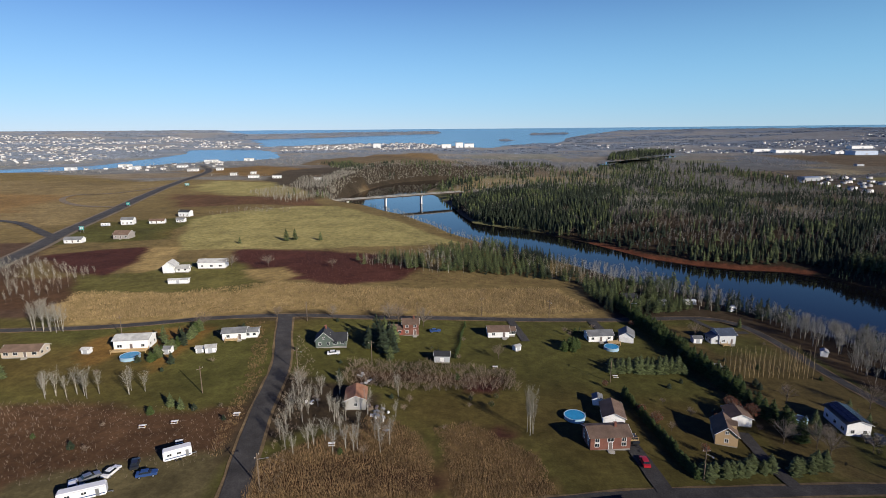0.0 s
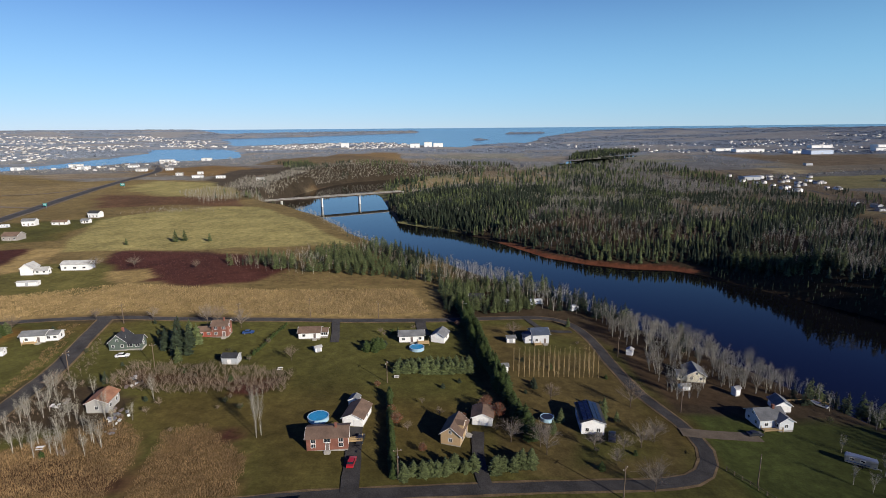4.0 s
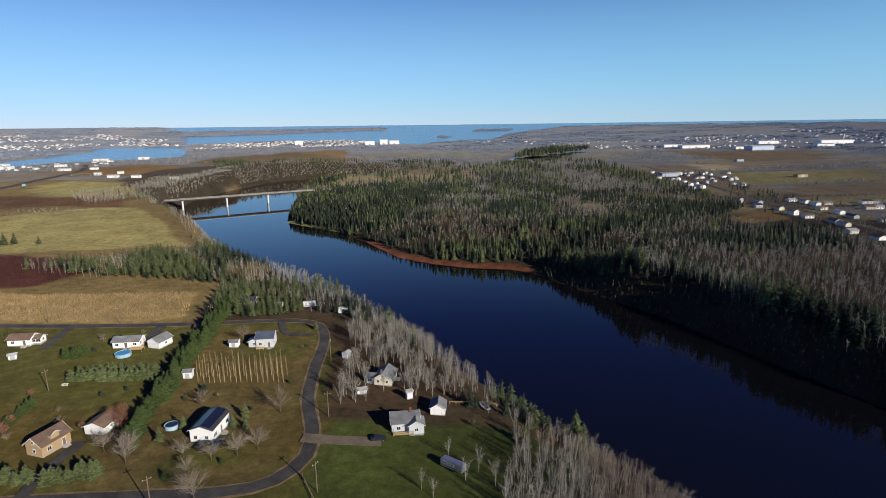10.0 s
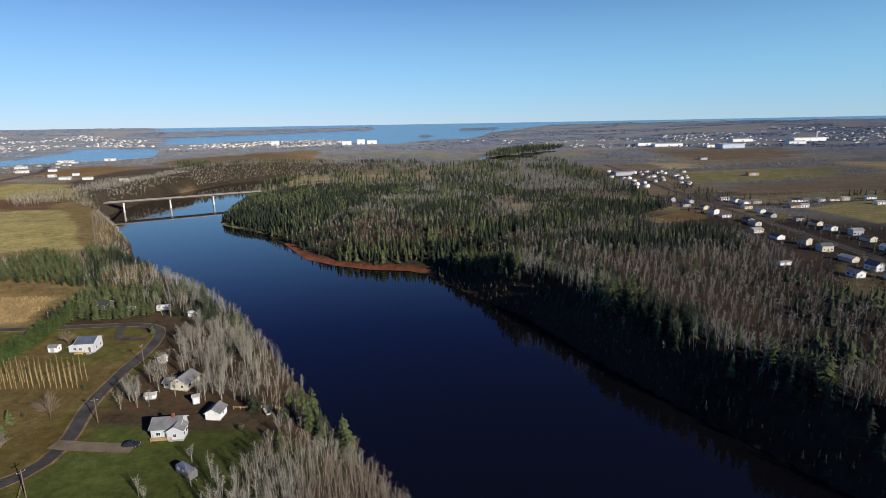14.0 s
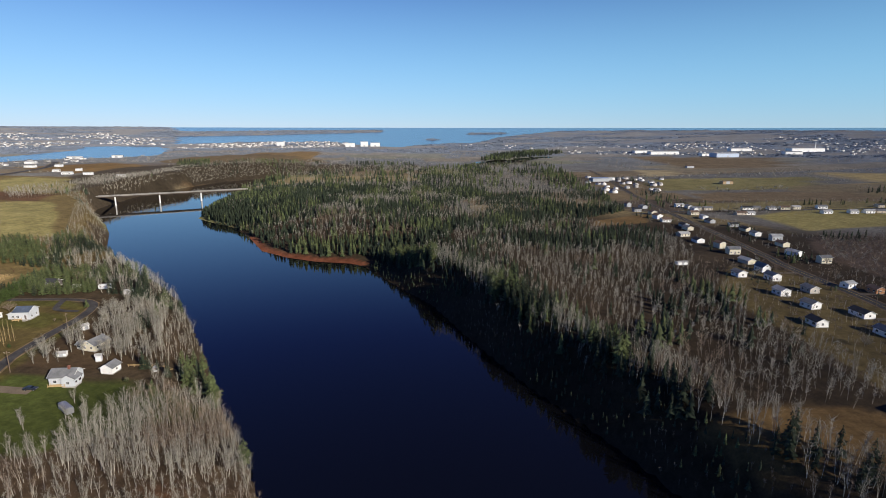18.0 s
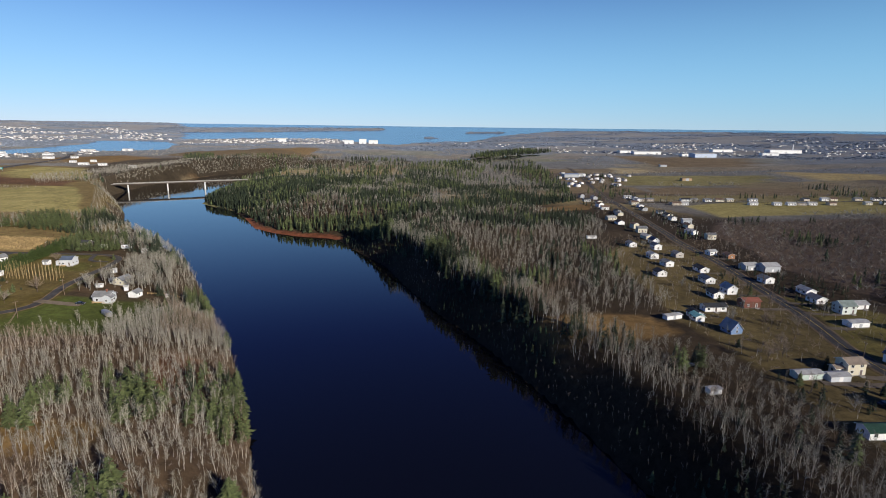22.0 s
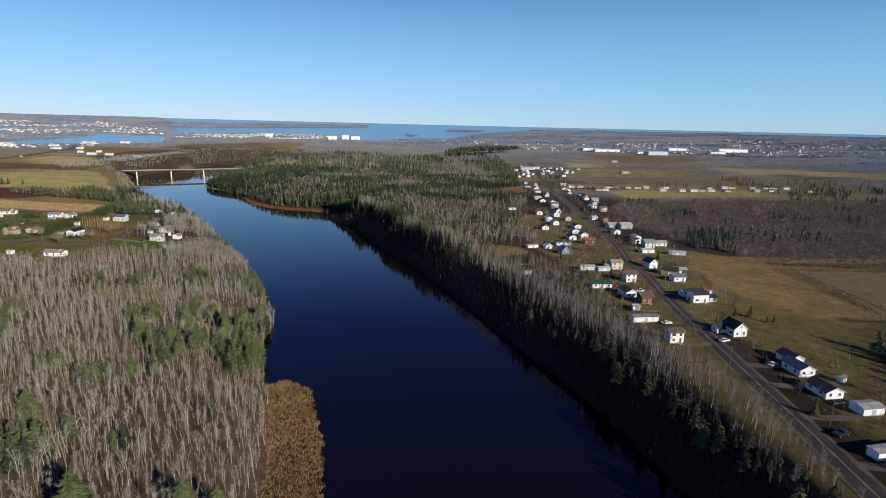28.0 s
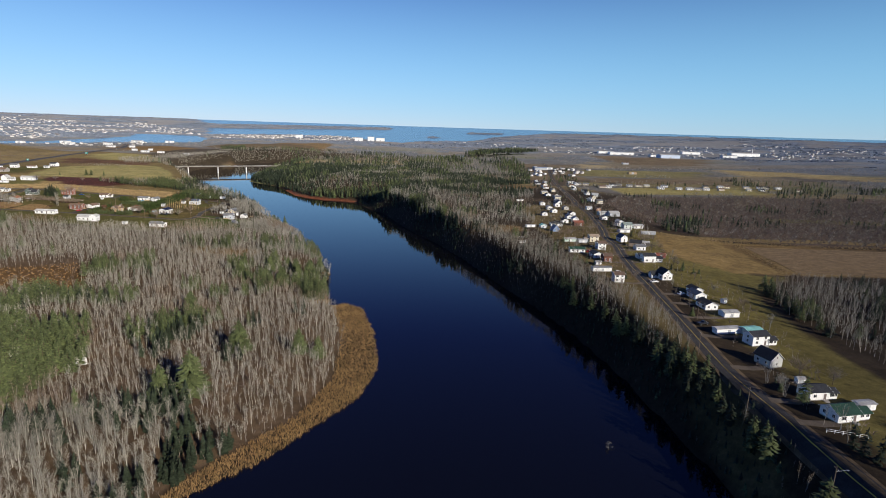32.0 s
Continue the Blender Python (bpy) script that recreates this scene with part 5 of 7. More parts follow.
CROWNS = [frond_shape(18, 15, s + 120, 0.17, 0.05, 0.5) for s in range(5)]
BOUGHS = [birch_shape(4, 70, s + 150, 0.25, 0.005, 0.0024)[:2] for s in range(6)]
ROUNDS = [dome_shape(36, 20, s + 170, 0.9) for s in range(4)]
PILLARS = [frond_shape(18, 20, s + 190, 0.23, 0.02, 0.4, 0.6) for s in range(3)]
SLIMS = [bare_shape(26, 5, s + 210, 0.045, 0.05, 0.0045) for s in range(3)]
BROAD = [frond_shape(18, 34, s + 230, 0.3, 0.16, 0.26, 0.75) for s in range(4)]
TRUNKS = {"thin": trunk_shape(0.008, 0.94, 6, 0.05), "stout": trunk_shape(0.014, 0.9, 6, 0.03)}


def shared(kind, i, shape, mat):
    key = (kind, i, mat.name)
    if key not in CACHE:
        CACHE[key] = from_arrays(kind, shape[0], shape[1], [mat])
    return CACHE[key]


def tree(name, label, group, x, y, h, wide, crown_kind, crowns, leaf, trunk, bark):
    r = random.Random(int(x * 31 + y * 17))
    root = tagged(new(name), label, "tree", group)
    root.matrix_basis = pose(x, y, ground_z(x, y), 0, 0, r.uniform(0, 360)) @ Matrix.Diagonal((h * wide, h * wide, h, 1))
    i = r.randrange(len(crowns))
    part("trunk", shared("trunk_" + trunk, 0, TRUNKS[trunk], bark), None, root)
    part("crown", shared(crown_kind, i, crowns[i], leaf), None, root)
    return root


def conifer(x, y, h, leaf, label, group="", wide=1.0):
    return tree("conifer_tree", label, group, x, y, h, wide, "crown_needles", CROWNS, leaf, "stout", bark_dark)


def bare_tree(x, y, h, tw, label, group="", wide=1.0, name="bare_tree", bark=None):
    return tree(name, label, group, x, y, h, wide, "crown_limbs", BOUGHS, tw, "thin", bark or (bark_birch if tw is twig_grey else bark_dark))


def round_tree(x, y, h, tw, label, group="", wide=1.0):
    return tree("bare_tree", label, group, x, y, h, wide, "crown_round", ROUNDS, tw, "stout", bark_dark)


def poplar(x, y, h, label, group):
    return tree("poplar_tree", label, group, x, y, h, 1.0, "crown_slim", SLIMS, twig_poplar, "thin", wood_new)


def pillar(x, y, h, leaf, label, group="", wide=1.0):
    return tree("hedge_conifer", label, group, x, y, h, wide, "crown_pillar", PILLARS, leaf, "stout", bark_dark)


def white_pine(x, y, h, label):
    return tree("pine_tree", label, "", x, y, h, 1.0, "crown_pine", BROAD, pine_leaf, "stout", bark_dark)


def tall_of(x, y, lo, hi, seed):
    lo, hi = (lo(x, y), hi(x, y)) if callable(lo) else (lo, hi)
    return lo + (hi - lo) * (0.55 * lattice(x, y, 45, seed) + 0.45 * np.random.RandomState(seed).rand(len(x)))


def woods(name, poly, step, needle, seed, near=False, lo=7.0, hi=13.0, birch=True, label="", clear=4.0, keep=None, solo=None, dim=False, olive_from=0.55):
    """A wood of mixed conifers and bare birches; needle is the share of conifers, in drifts."""
    x, y = spots(poly, step, seed, keep, clear)
    drift = 0.5 * lattice(x, y, 46, seed + 3) + 0.5 * lattice(x, y, 15, seed + 5)
    share = needle(x, y) if callable(needle) else needle
    con = drift + (np.random.RandomState(seed).rand(len(x)) - 0.5) * 0.25 < share
    t = tall_of(x, y, lo, hi, seed + 7)
    tone = lattice(x, y, 30, seed + 9) > 0.72
    if solo:
        alone = inside(x, y, solo)
        for i in np.nonzero(alone & con)[0][:110]:
            conifer(x[i], y[i], t[i] * 1.05, pine_leaf if tone[i] else spruce_leaf, "evergreen in the " + label, "conifers of the " + label)
        for i in np.nonzero(alone & ~con)[0][:200]:
            bare_tree(x[i], y[i], t[i], twig_brown if tone[i] else twig_grey, "leafless tree in the " + label, "bare trees of the " + label)
        rest = ~alone
        rest[np.nonzero(alone & con)[0][110:]] = True
        rest[np.nonzero(alone & ~con)[0][200:]] = True
        x, y, con, t, tone = x[rest], y[rest], con[rest], t[rest], tone[rest]
    olive = lattice(x, y, 30, seed + 9) + (np.random.RandomState(seed + 6).rand(len(x)) - 0.5) * 0.5 > (0.8 if dim else olive_from)
    for sel, leaf, word in ((con & ~olive, spruce_leaf, "dark green spruce"), (con & olive, pine_leaf, "olive green pine and fir")):
        scatter(name + "_conifers", x[sel], y[sel], t[sel] * (1.2 if leaf is pine_leaf else 1.05), (PINES if leaf is pine_leaf else SPRUCES) if near else SPRUCES_FAR, [leaf, bark_dark], word + " trees of the " + label, "trees", seed, 0.85 + 0.5 * np.random.RandomState(seed + 1).rand(sel.sum()))
    for sel, tw, bk, word in ((~con & ~tone, twig_dim if dim else twig_grey if near else twig_far, (bark_birch if near else bark_grey) if birch else bark_dark, "bare grey birches and poplars"), (~con & tone, twig_brown, bark_birch if near and not dim else bark_grey, "bare brown alders and maples")):
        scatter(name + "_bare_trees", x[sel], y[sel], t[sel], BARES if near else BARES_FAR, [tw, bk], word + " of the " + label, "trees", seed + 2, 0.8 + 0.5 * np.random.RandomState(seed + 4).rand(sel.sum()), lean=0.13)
    return x, y


PENINSULA = [(58, 585), (97, 556), (137, 502), (171, 443), (198, 417), (225, 403), (256, 396), (266, 379), (276, 350), (296, 315), (316, 280), (336, 222), (356, 172), (380, 120), (408, 116), (430, 118), (456, 113),
             (478, 130), (476, 190), (490, 240), (488, 300), (505, 330), (520, 420), (470, 455), (468, 500), (535, 560), (560, 720), (430, 800), (200, 800), (10, 800), (16, 700), (32, 640)]
woods("peninsula_wood", PENINSULA, 4.9, lambda x, y: np.where((y < 330) & (x > 365 + 0.2 * (330 - y)), 0.3, 0.53) + 0.15 * (1 - smooth(to_line(x, y, RIGHT_BANK), 22, 45)), 3, lo=4.6, hi=9.6, label="wood on the peninsula", olive_from=0.72, keep=lambda x, y, rs: (to_line(x, y, RIGHT_BANK) > 8 + 5 * rs.rand(len(x))) | (y > 400))
woods("headland_wood", [(34, 628), (64, 594), (104, 562), (140, 520), (175, 560), (150, 720), (70, 800), (14, 790), (26, 690)], 4.2, 0.72, 6, lo=6.5, hi=11, label="dense stand on the headland", olive_from=0.8)
woods("north_wood", [(6, 800), (430, 800), (560, 720), (590, 1000), (600, 1290), (470, 1340), (330, 1250), (120, 1100), (-15, 1000), (0, 870)], 11.0, 0.5, 5, lo=7, hi=12, label="far end of the peninsula")
SLOPE = [(380, 122), (403, 62), (423, -5), (443, -60), (456, -100), (466, -150), (474, -220), (476, -275), (492, -275), (489, -246), (488, -178), (492, -126), (488, -80), (480, -40), (474, 30), (462, 60), (440, 84), (410, 84)]
low = lambda x, y: 5.0 + 1.7 * smooth(y, 20, 120)
high = lambda x, y: 10.0 + 2.2 * smooth(y, 20, 120)
woods("east_bank_wood", SLOPE, 3.7, lambda x, y: 0.2 + 0.34 * (1 - smooth(to_line(x, y, RIGHT_BANK), 8, 18)) + 0.2 * smooth(y, 20, 90), 7, near=True, lo=low, hi=high, label="steep east river bank", clear=2.6, birch=False, keep=lambda x, y, rs: to_line(x, y, RIGHT_BANK) > np.where(y < 0, 6, 11) + 4 * rs.rand(len(x)))
WEST_WOOD = [(304, -275), (305, -258), (321, -222), (339, -196), (346, -165), (343, -125), (331, -82), (320, -50), (312, -20), (314, 2), (306, 15), (294, 50), (278, 85), (261, 119), (246, 142), (226, 128), (206, 112), (168, 98),
             (158, 70), (120, 62), (40, 60), (20, 62), (70, -10), (130, -80), (190, -150), (250, -225), (280, -275)]
CLUMPS = [(227, -150, 15), (240, -145, 14), (254, -138, 14), (266, -132, 10), (256, -109, 9), (284, -14, 12), (301, -18, 11), (304, -158, 8), (322, -155, 10), (333, -156, 9), (298, -197, 9), (288, -203, 9), (264, -80, 10), (272, -42, 13), (248, -66, 10), (290, -30, 15),
          (300, -36, 14), (254, -50, 10), (262, -64, 12), (276, -46, 14), (254, -18, 8), (310, -58, 9), (160, 0, 12), (120, 24, 12), (200, -36, 10), (318, -104, 8), (240, -198, 10)]
def clumps(x, y):
    """Share of conifers, high inside scattered clumps."""
    k = np.full(x.shape, 0.41)
    for cx, cy, cr in CLUMPS:
        k = np.maximum(k, 0.3 + 0.27 * (1 - smooth(np.hypot(x - cx, y - cy), cr * 0.6, cr * 1.3)))
    return k - 0.2 * smooth(y, -22, 10)


no_marsh = lambda x, y, rs: (signed(x, y, [p for c, s, p in COVERS if c is MARSH][0]) > rs.rand(len(x)) * 14 - 4) & ~inside(x, y, [(196, 26), (236, 29), (236, 22), (196, 18)])
woods("west_wood", WEST_WOOD, 3.3, clumps, 9, near=True, olive_from=0.3, lo=5.0, hi=10.5, label="west bank wood", keep=no_marsh, solo=[(262, -262), (300, -262), (348, -190), (346, -130), (275, -130), (252, -180)])
woods("river_strip", [(246, 142), (230, 169), (214, 200), (202, 222), (186, 252), (160, 292), (130, 330), (97, 362), (59, 395), (20, 450), (-18, 520), (-57, 580), (-112, 640), (-134, 690), (-150, 690), (-134, 640), (-86, 590), (-48, 520), (-14, 460), (16, 405), (44, 345), (66, 300), (90, 300), (130, 262), (150, 256), (172, 220), (196, 172), (214, 158)],
      4.1, lambda x, y: 0.5 - 0.25 * smooth(y, 330, 420), 13, near=True, lo=lambda x, y: 3.5 - 0.5 * smooth(y, 330, 450), hi=lambda x, y: 11.5 - 5.0 * smooth(y, 330, 450), label="trees on the west river bank")
woods("birch_bank", [(204, 116), (210, 136), (222, 146), (240, 147), (258, 124), (268, 108), (244, 98), (212, 100)], 2.5, 0.02, 14, near=True, lo=7.5, hi=11.0, label="dense birch stand above the river")
woods("thicket", [(80, 250), (76, 300), (100, 300), (128, 262), (118, 254)], 3.2, 0.75, 15, near=True, lo=4, hi=7.5, label="dense conifer thicket")
woods("field_strip", [(-54, 330), (-12, 360), (30, 386), (66, 345), (64, 304), (40, 312), (-20, 312), (-50, 318)], 3.8, 0.5, 17, near=True, lo=4, hi=8, label="conifer belt behind the field")
woods("bridge_wood", [(-150, 640), (-114, 645), (-138, 692), (-147, 716), (-176, 706), (-205, 720), (-150, 745), (-160, 830), (-160, 960), (-235, 900), (-215, 770), (-250, 700), (-220, 650), (-170, 600)], 5.2, 0.16, 19, lo=5, hi=9, label="bare wood beside the bridge")
woods("north_bank_wood", [(-230, 1090), (-128, 1100), (-62, 1186), (116, 1262), (296, 1352), (250, 1420), (60, 1330), (-130, 1270)], 8.5, 0.45, 20, lo=6, hi=10, birch=False, label="far bank beyond the bridge")
woods("pond_wood", [(450, 1525), (520, 1530), (600, 1610), (700, 1690), (760, 1800), (640, 1850), (520, 1700)], 10, 1.0, 31, lo=9, hi=13, label="dark conifers behind the far pond")
woods("far_green_wood", [(-286, 1285), (-221, 1308), (-159, 1152), (-224, 1132)], 9, 1.0, 32, lo=5, hi=8, label="dark conifer block in the far fields")
woods("highway_wood", [(-330, 225), (-195, 250), (-195, 300), (-250, 330), (-330, 340)], 5, 0.08, 21, lo=4, hi=8, birch=False, label="scrub by the highway")
woods("hedge_wood", [(-235, 528), (-150, 540), (-140, 556), (-200, 572)], 5, 0.05, 22, lo=3.5, hi=6, birch=False, label="field hedge")
EAST_SCRUB = [(600, 130), (640, 90), (720, 78), (780, 78), (960, 300), (1040, 420), (890, 450), (700, 410), (640, 400), (600, 330), (590, 240)]
woods("east_wood", EAST_SCRUB, 6.0, lambda x, y: 0.12 + 0.35 * (lattice(x, y, 60, 4) > 0.7), 23, lo=4.0, hi=9.0, birch=False, dim=True, label="bare wood behind the east houses")
woods("south_east_wood", [(572, -72), (608, -48), (660, -56), (720, -10), (660, -110), (600, -170), (566, -200), (560, -150), (562, -110)], 3.6, 0.36, 25, near=True, lo=5, hi=10, label="mixed wood behind the south houses")
woods("north_garden_trees", [(530, 312), (600, 316), (612, 430), (622, 560), (650, 700), (700, 1000), (650, 1000), (600, 700), (540, 600), (524, 440)], 8.0, 0.34, 68, lo=3, hi=7.5, birch=False, label="gardens at the north end of the road", clear=3.0)
woods("row_house_trees", [(586, 500), (960, 560), (960, 580), (720, 585), (590, 560)], 11, 0.15, 64, lo=3, hi=6, label="row of houses on the side road")
woods("field_hedge", [(600, 430), (640, 405), (700, 412), (900, 452), (1000, 470), (1000, 462), (890, 440), (700, 400), (630, 392)], 6, 0.25, 65, lo=3, hi=7, label="edge of the east field")
woods("far_field_hedge", [(640, 620), (930, 640), (1150, 720), (1150, 690), (930, 615), (640, 600)], 7, 0.3, 66, lo=4, hi=9, birch=False, label="hedgerow between the east fields")
woods("far_east_wood", [(900, 450), (1100, 420), (1300, 600), (1200, 670), (960, 780), (930, 640), (920, 540)], 9, 0.3, 27, lo=6, hi=10, birch=False, label="wood between the east fields")

# trees clinging to the steep shaded bank, its shade also put into their twig colour
BANK = [(268, 372), (280, 350), (300, 315), (320, 280), (340, 222), (360, 172), (385, 120), (408, 60), (428, -5), (448, -60), (460, -100), (470, -150), (478, -220), (480, -275)]
woods("steep_bank_wood", BANK + [(x + 16, y + 4) for x, y in BANK[::-1]], 2.9, 0.5, 29, lo=1.4, hi=3.6, label="steep shaded river bank", clear=1.0, birch=False, dim=True)

woods("bank_top_wood", [(x + 15, y + 4) for x, y in BANK] + [(x + 31, y + 9) for x, y in BANK[::-1]], 3.5, lambda x, y: 0.24 + 0.24 * smooth(y, 30, 130), 30, near=True, lo=low, hi=high, label="tree line above the steep bank", clear=5.5)

# brush and dry grass
def brush(name, poly, step, mat, seed, lo, hi, label, shapes=BUSHES, wide=1.0, clear=2.0):
    x, y = spots(poly, step, seed, None, clear)
    scatter(name, x, y, tall_of(x, y, lo, hi, seed), shapes, [mat], label, "brush", seed, np.full(len(x), wide))


brush("red_brush", [(-146, 376), (-76, 356), (-32, 345), (-20, 312), (60, 304), (60, 292), (-24, 288), (-54, 276), (-80, 288), (-90, 310), (-115, 318), (-143, 354)], 2.4, twig_red, 31, 0.9, 2.2, "dark red leafless shrubs of the wet meadow", UNDER, 1.1)
brush("garden_brush", [(-34, 182), (10, 181), (24, 176), (26, 163), (-14, 160), (-34, 164)], 1.7, twig_brown, 33, 1.8, 4.6, "brown leafless shrubs between the gardens")
brush("roadside_brush", [(-140, 150), (-117, 154), (-75, 146), (-62, 148), (-57, 122), (-72, 114), (-140, 108)], 1.7, twig_brown, 35, 0.5, 1.7, "brown brush on the vacant plot", UNDER, 1.2)
brush("dry_grass", [(-184, 240), (-190, 270), (-140, 266), (-94, 286), (-55, 275), (4, 279), (60, 288), (72, 250), (40, 241), (-2, 240), (-72, 237), (-163, 226)], 2.0, straw, 37, 0.3, 2.0, "tall tan grass in drifts", WISPS, 1.3)
for plot in ([(-50, 104), (-46, 120), (-26, 140), (-20, 147), (-7, 135), (-3, 122), (-4, 108), (-20, 104)], [(-3, 139), (7, 143), (24, 127), (26, 112), (14, 104), (2, 108), (0.5, 122)]):
    brush("dry_weeds", plot, 1.05, weeds, 39, 0.5, 1.4, "tangled tan weeds of the vacant plot", WISPS, 1.2, 0.5)
brush("red_shrubs", [(6, 173), (22, 173), (18, 159), (6, 162)], 1.5, twig_red, 40, 1.0, 2.2, "dark red leafless shrubs between the gardens", UNDER)
brush("verge_brush", [(-60, 210), (-52, 176), (-49, 146), (-46, 126), (-43, 108), (-38, 108), (-42, 150), (-46, 180)], 1.8, twig_brown, 41, 0.8, 2.0, "brown brush along the side road", clear=1.0)
brush("verge_weeds", [(-78, 222), (-67, 194), (-62, 172), (-59, 146), (-56, 124), (-60, 122), (-64, 148), (-68, 176), (-74, 198), (-86, 222)], 1.5, weeds, 42, 0.4, 1.1, "brown weeds along the ditch of the side road", WISPS, clear=1.2)
brush("reeds", [(306, -250), (320, -240), (336, -222), (347, -201), (359, -178), (363, -150), (356, -110), (344, -72), (333, -64), (326, -70), (330, -82), (342, -125), (346, -165), (339, -196), (322, -222), (302, -262)], 1.2, reed_mat, 43, 0.7, 1.5, "dry golden reeds on the muddy point", REEDS)
brush("bank_reeds", [(312, -64), (324, -66), (316, -40), (311, -20), (311, 2), (304, 12), (299, 8), (304, -20)], 1.8, reed_mat, 45, 0.8, 1.8, "dry reeds at the water's edge", REEDS)
brush("marsh_grass", [(132, -62), (159, -38), (182, -66), (190, -95), (150, -95), (100, -90)], 3.0, reed_mat, 47, 0.4, 0.9, "flattened golden marsh grass", TUFTS)
brush("red_bank_brush", [(140, 508), (172, 448), (200, 420), (226, 406), (256, 399), (262, 390), (226, 398), (196, 412), (168, 438), (136, 503)], 2.6, twig_red, 49, 0.7, 1.8, "red-brown shrubs on the bare shore")
brush("under_brush", WEST_WOOD, 4.4, twig_dim, 51, 1.4, 4.4, "brown undergrowth of the wood", UNDER, 1.1)
brush("east_scrub", EAST_SCRUB, 7.2, twig_dim, 53, 2.6, 5.4, "dense dark brown scrub behind the east houses", SCRUB, 1.5)
brush("east_scrub", EAST_SCRUB, 12.0, twig_far, 52, 3.0, 7.0, "pale grey scrub behind the east houses", SCRUB, 1.0)
brush("east_scrub", EAST_SCRUB, 9.0, twig_brown, 54, 2.5, 5.5, "dense grey scrub behind the east houses", SCRUB, 1.5)
brush("field_edge_grass", [(578, 122), (604, 106), (700, 82), (900, 80), (900, 70), (700, 72), (640, 74), (600, 98)], 2.6, straw, 55, 0.5, 1.2, "strip of tall tan grass along the field", TUFTS)
brush("ditch_grass", [(604, 98), (640, 72), (618, -26), (612, -26), (630, 66)], 2.4, straw, 57, 0.4, 1.0, "tan grass along the field ditch", TUFTS)
brush("field_weeds", [(580, 116), (604, 99), (632, 66), (612, -30), (578, -30), (558, 25)], 2.2, weeds, 59, 0.15, 0.4, "low brown weeds of the idle field", WISPS)

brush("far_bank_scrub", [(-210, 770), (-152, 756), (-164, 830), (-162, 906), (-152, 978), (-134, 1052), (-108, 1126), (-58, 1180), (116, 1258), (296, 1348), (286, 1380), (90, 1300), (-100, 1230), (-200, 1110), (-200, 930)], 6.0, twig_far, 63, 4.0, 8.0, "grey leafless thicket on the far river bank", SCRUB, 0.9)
# shrubs and trees of the east gardens
GARDENS = [(462, 20), (476, 60), (470, 105), (462, 150), (484, 230), (490, 320), (600, 330), (588, 240), (592, 140), (572, 120), (556, 40), (548, -20), (556, -80), (540, -140), (520, -230), (503, -230), (512, -120), (514, -60), (486, -50)]
woods("garden_wood", GARDENS, 6.8, 0.36, 61, near=True, lo=2.4, hi=6.5, label="gardens between the east houses", clear=2.6, dim=True)
brush("garden_shrubs", GARDENS, 7.0, twig_brown, 62, 1.2, 3.0, "low leafless shrubs of the east gardens", SCRUB, 1.3)

# the far country
rs = np.random.RandomState(77)
a, r = rs.uniform(-0.95, 0.95, 34000), 760 + 3790 * rs.rand(34000) ** 1.25
x, y = 250 + r * np.sin(a), -100 + r * np.cos(a)
ok = (signed(x, y, SEA) > 15) & (signed(x, y, BAY) > 15) & (signed(x, y, POND) > 10) & (signed(x, y, RIVER) > 15) & (plots(x, y) < 0.52)
for c, soft, poly in COVERS:
    ok &= ~inside(x, y, poly)
ok &= ~inside(x, y, [(-800, 400), (-300, 400), (-260, 700), (-330, 960), (-800, 960)])
ok &= ~inside(x, y, [(540, 640), (540, 1280), (700, 1280), (720, 640)])
ok |= inside(x, y, SPIT) | inside(x, y, ISLE) | inside(x, y, SHOAL)
x, y, r = x[ok], y[ok], r[ok]
n = r < 1900
FAR_TREES = [(*dome_shape(3, 5, s + 300, 5.0), np.zeros(36, int)) for s in range(5)]
for v, f, m in FAR_TREES:
    v[:, :2] *= 2.0
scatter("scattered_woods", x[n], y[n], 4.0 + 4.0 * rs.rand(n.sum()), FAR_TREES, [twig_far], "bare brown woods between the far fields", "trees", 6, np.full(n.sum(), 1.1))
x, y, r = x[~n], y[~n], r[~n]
scatter("far_woods", x, y, 2.0 + 2.4 * rs.rand(len(x)), BLOBS, [hazy_wood], "far woods of the plain, haze in their blue-grey colour", "trees", 5, 1.5 + r / 1800)

# ---------------------------------------------------------------- far towns
def far_house():
    bm = bmesh.new()
    v = [(-6, -4.2, 0), (6, -4.2, 0), (6, 4.2, 0), (-6, 4.2, 0), (-6, -4.2, 3.6), (6, -4.2, 3.6), (6, 4.2, 3.6), (-6, 4.2, 3.6), (-6.4, 0, 5.8), (6.4, 0, 5.8)]
    f = [(0, 1, 5), (0, 5, 4), (2, 3, 7), (2, 7, 6), (1, 2, 6), (1, 6, 5), (5, 6, 9), (3, 0, 4), (3, 4, 7), (7, 4, 8), (4, 5, 9), (4, 9, 8), (6, 7, 8), (6, 8, 9)]
    bm.free()
    return np.array(v, float) / 5.8, np.array(f), np.array([0] * 10 + [1] * 4)


far_wall = material("far_house_walls", (0.62, 0.6, 0.57), 0.6, scale=30, vary=0.3, fine=0.05, bump=0, per=-0.3)
far_roof = material("far_house_roofs", (0.19, 0.18, 0.175), 0.8, scale=40, vary=0.35, fine=0.05, bump=0, per=-0.5)


def town(name, poly, step, seed, label, share=1.0, dense=0.3):
    x, y = spots(poly, step, seed, lambda px, py, rs: (rs.rand(len(px)) < share) & (lattice(px, py, 130, seed) > 0.4) & (lattice(px, py, 420, seed + 1) > dense) & (signed(px, py, BAY) > 18) & (signed(px, py, SEA) > 18))
    scatter(name, x, y, 3.0 + 2.6 * np.random.RandomState(seed).rand(len(x)), [far_house()], [far_wall, far_roof], label, "houses", seed)


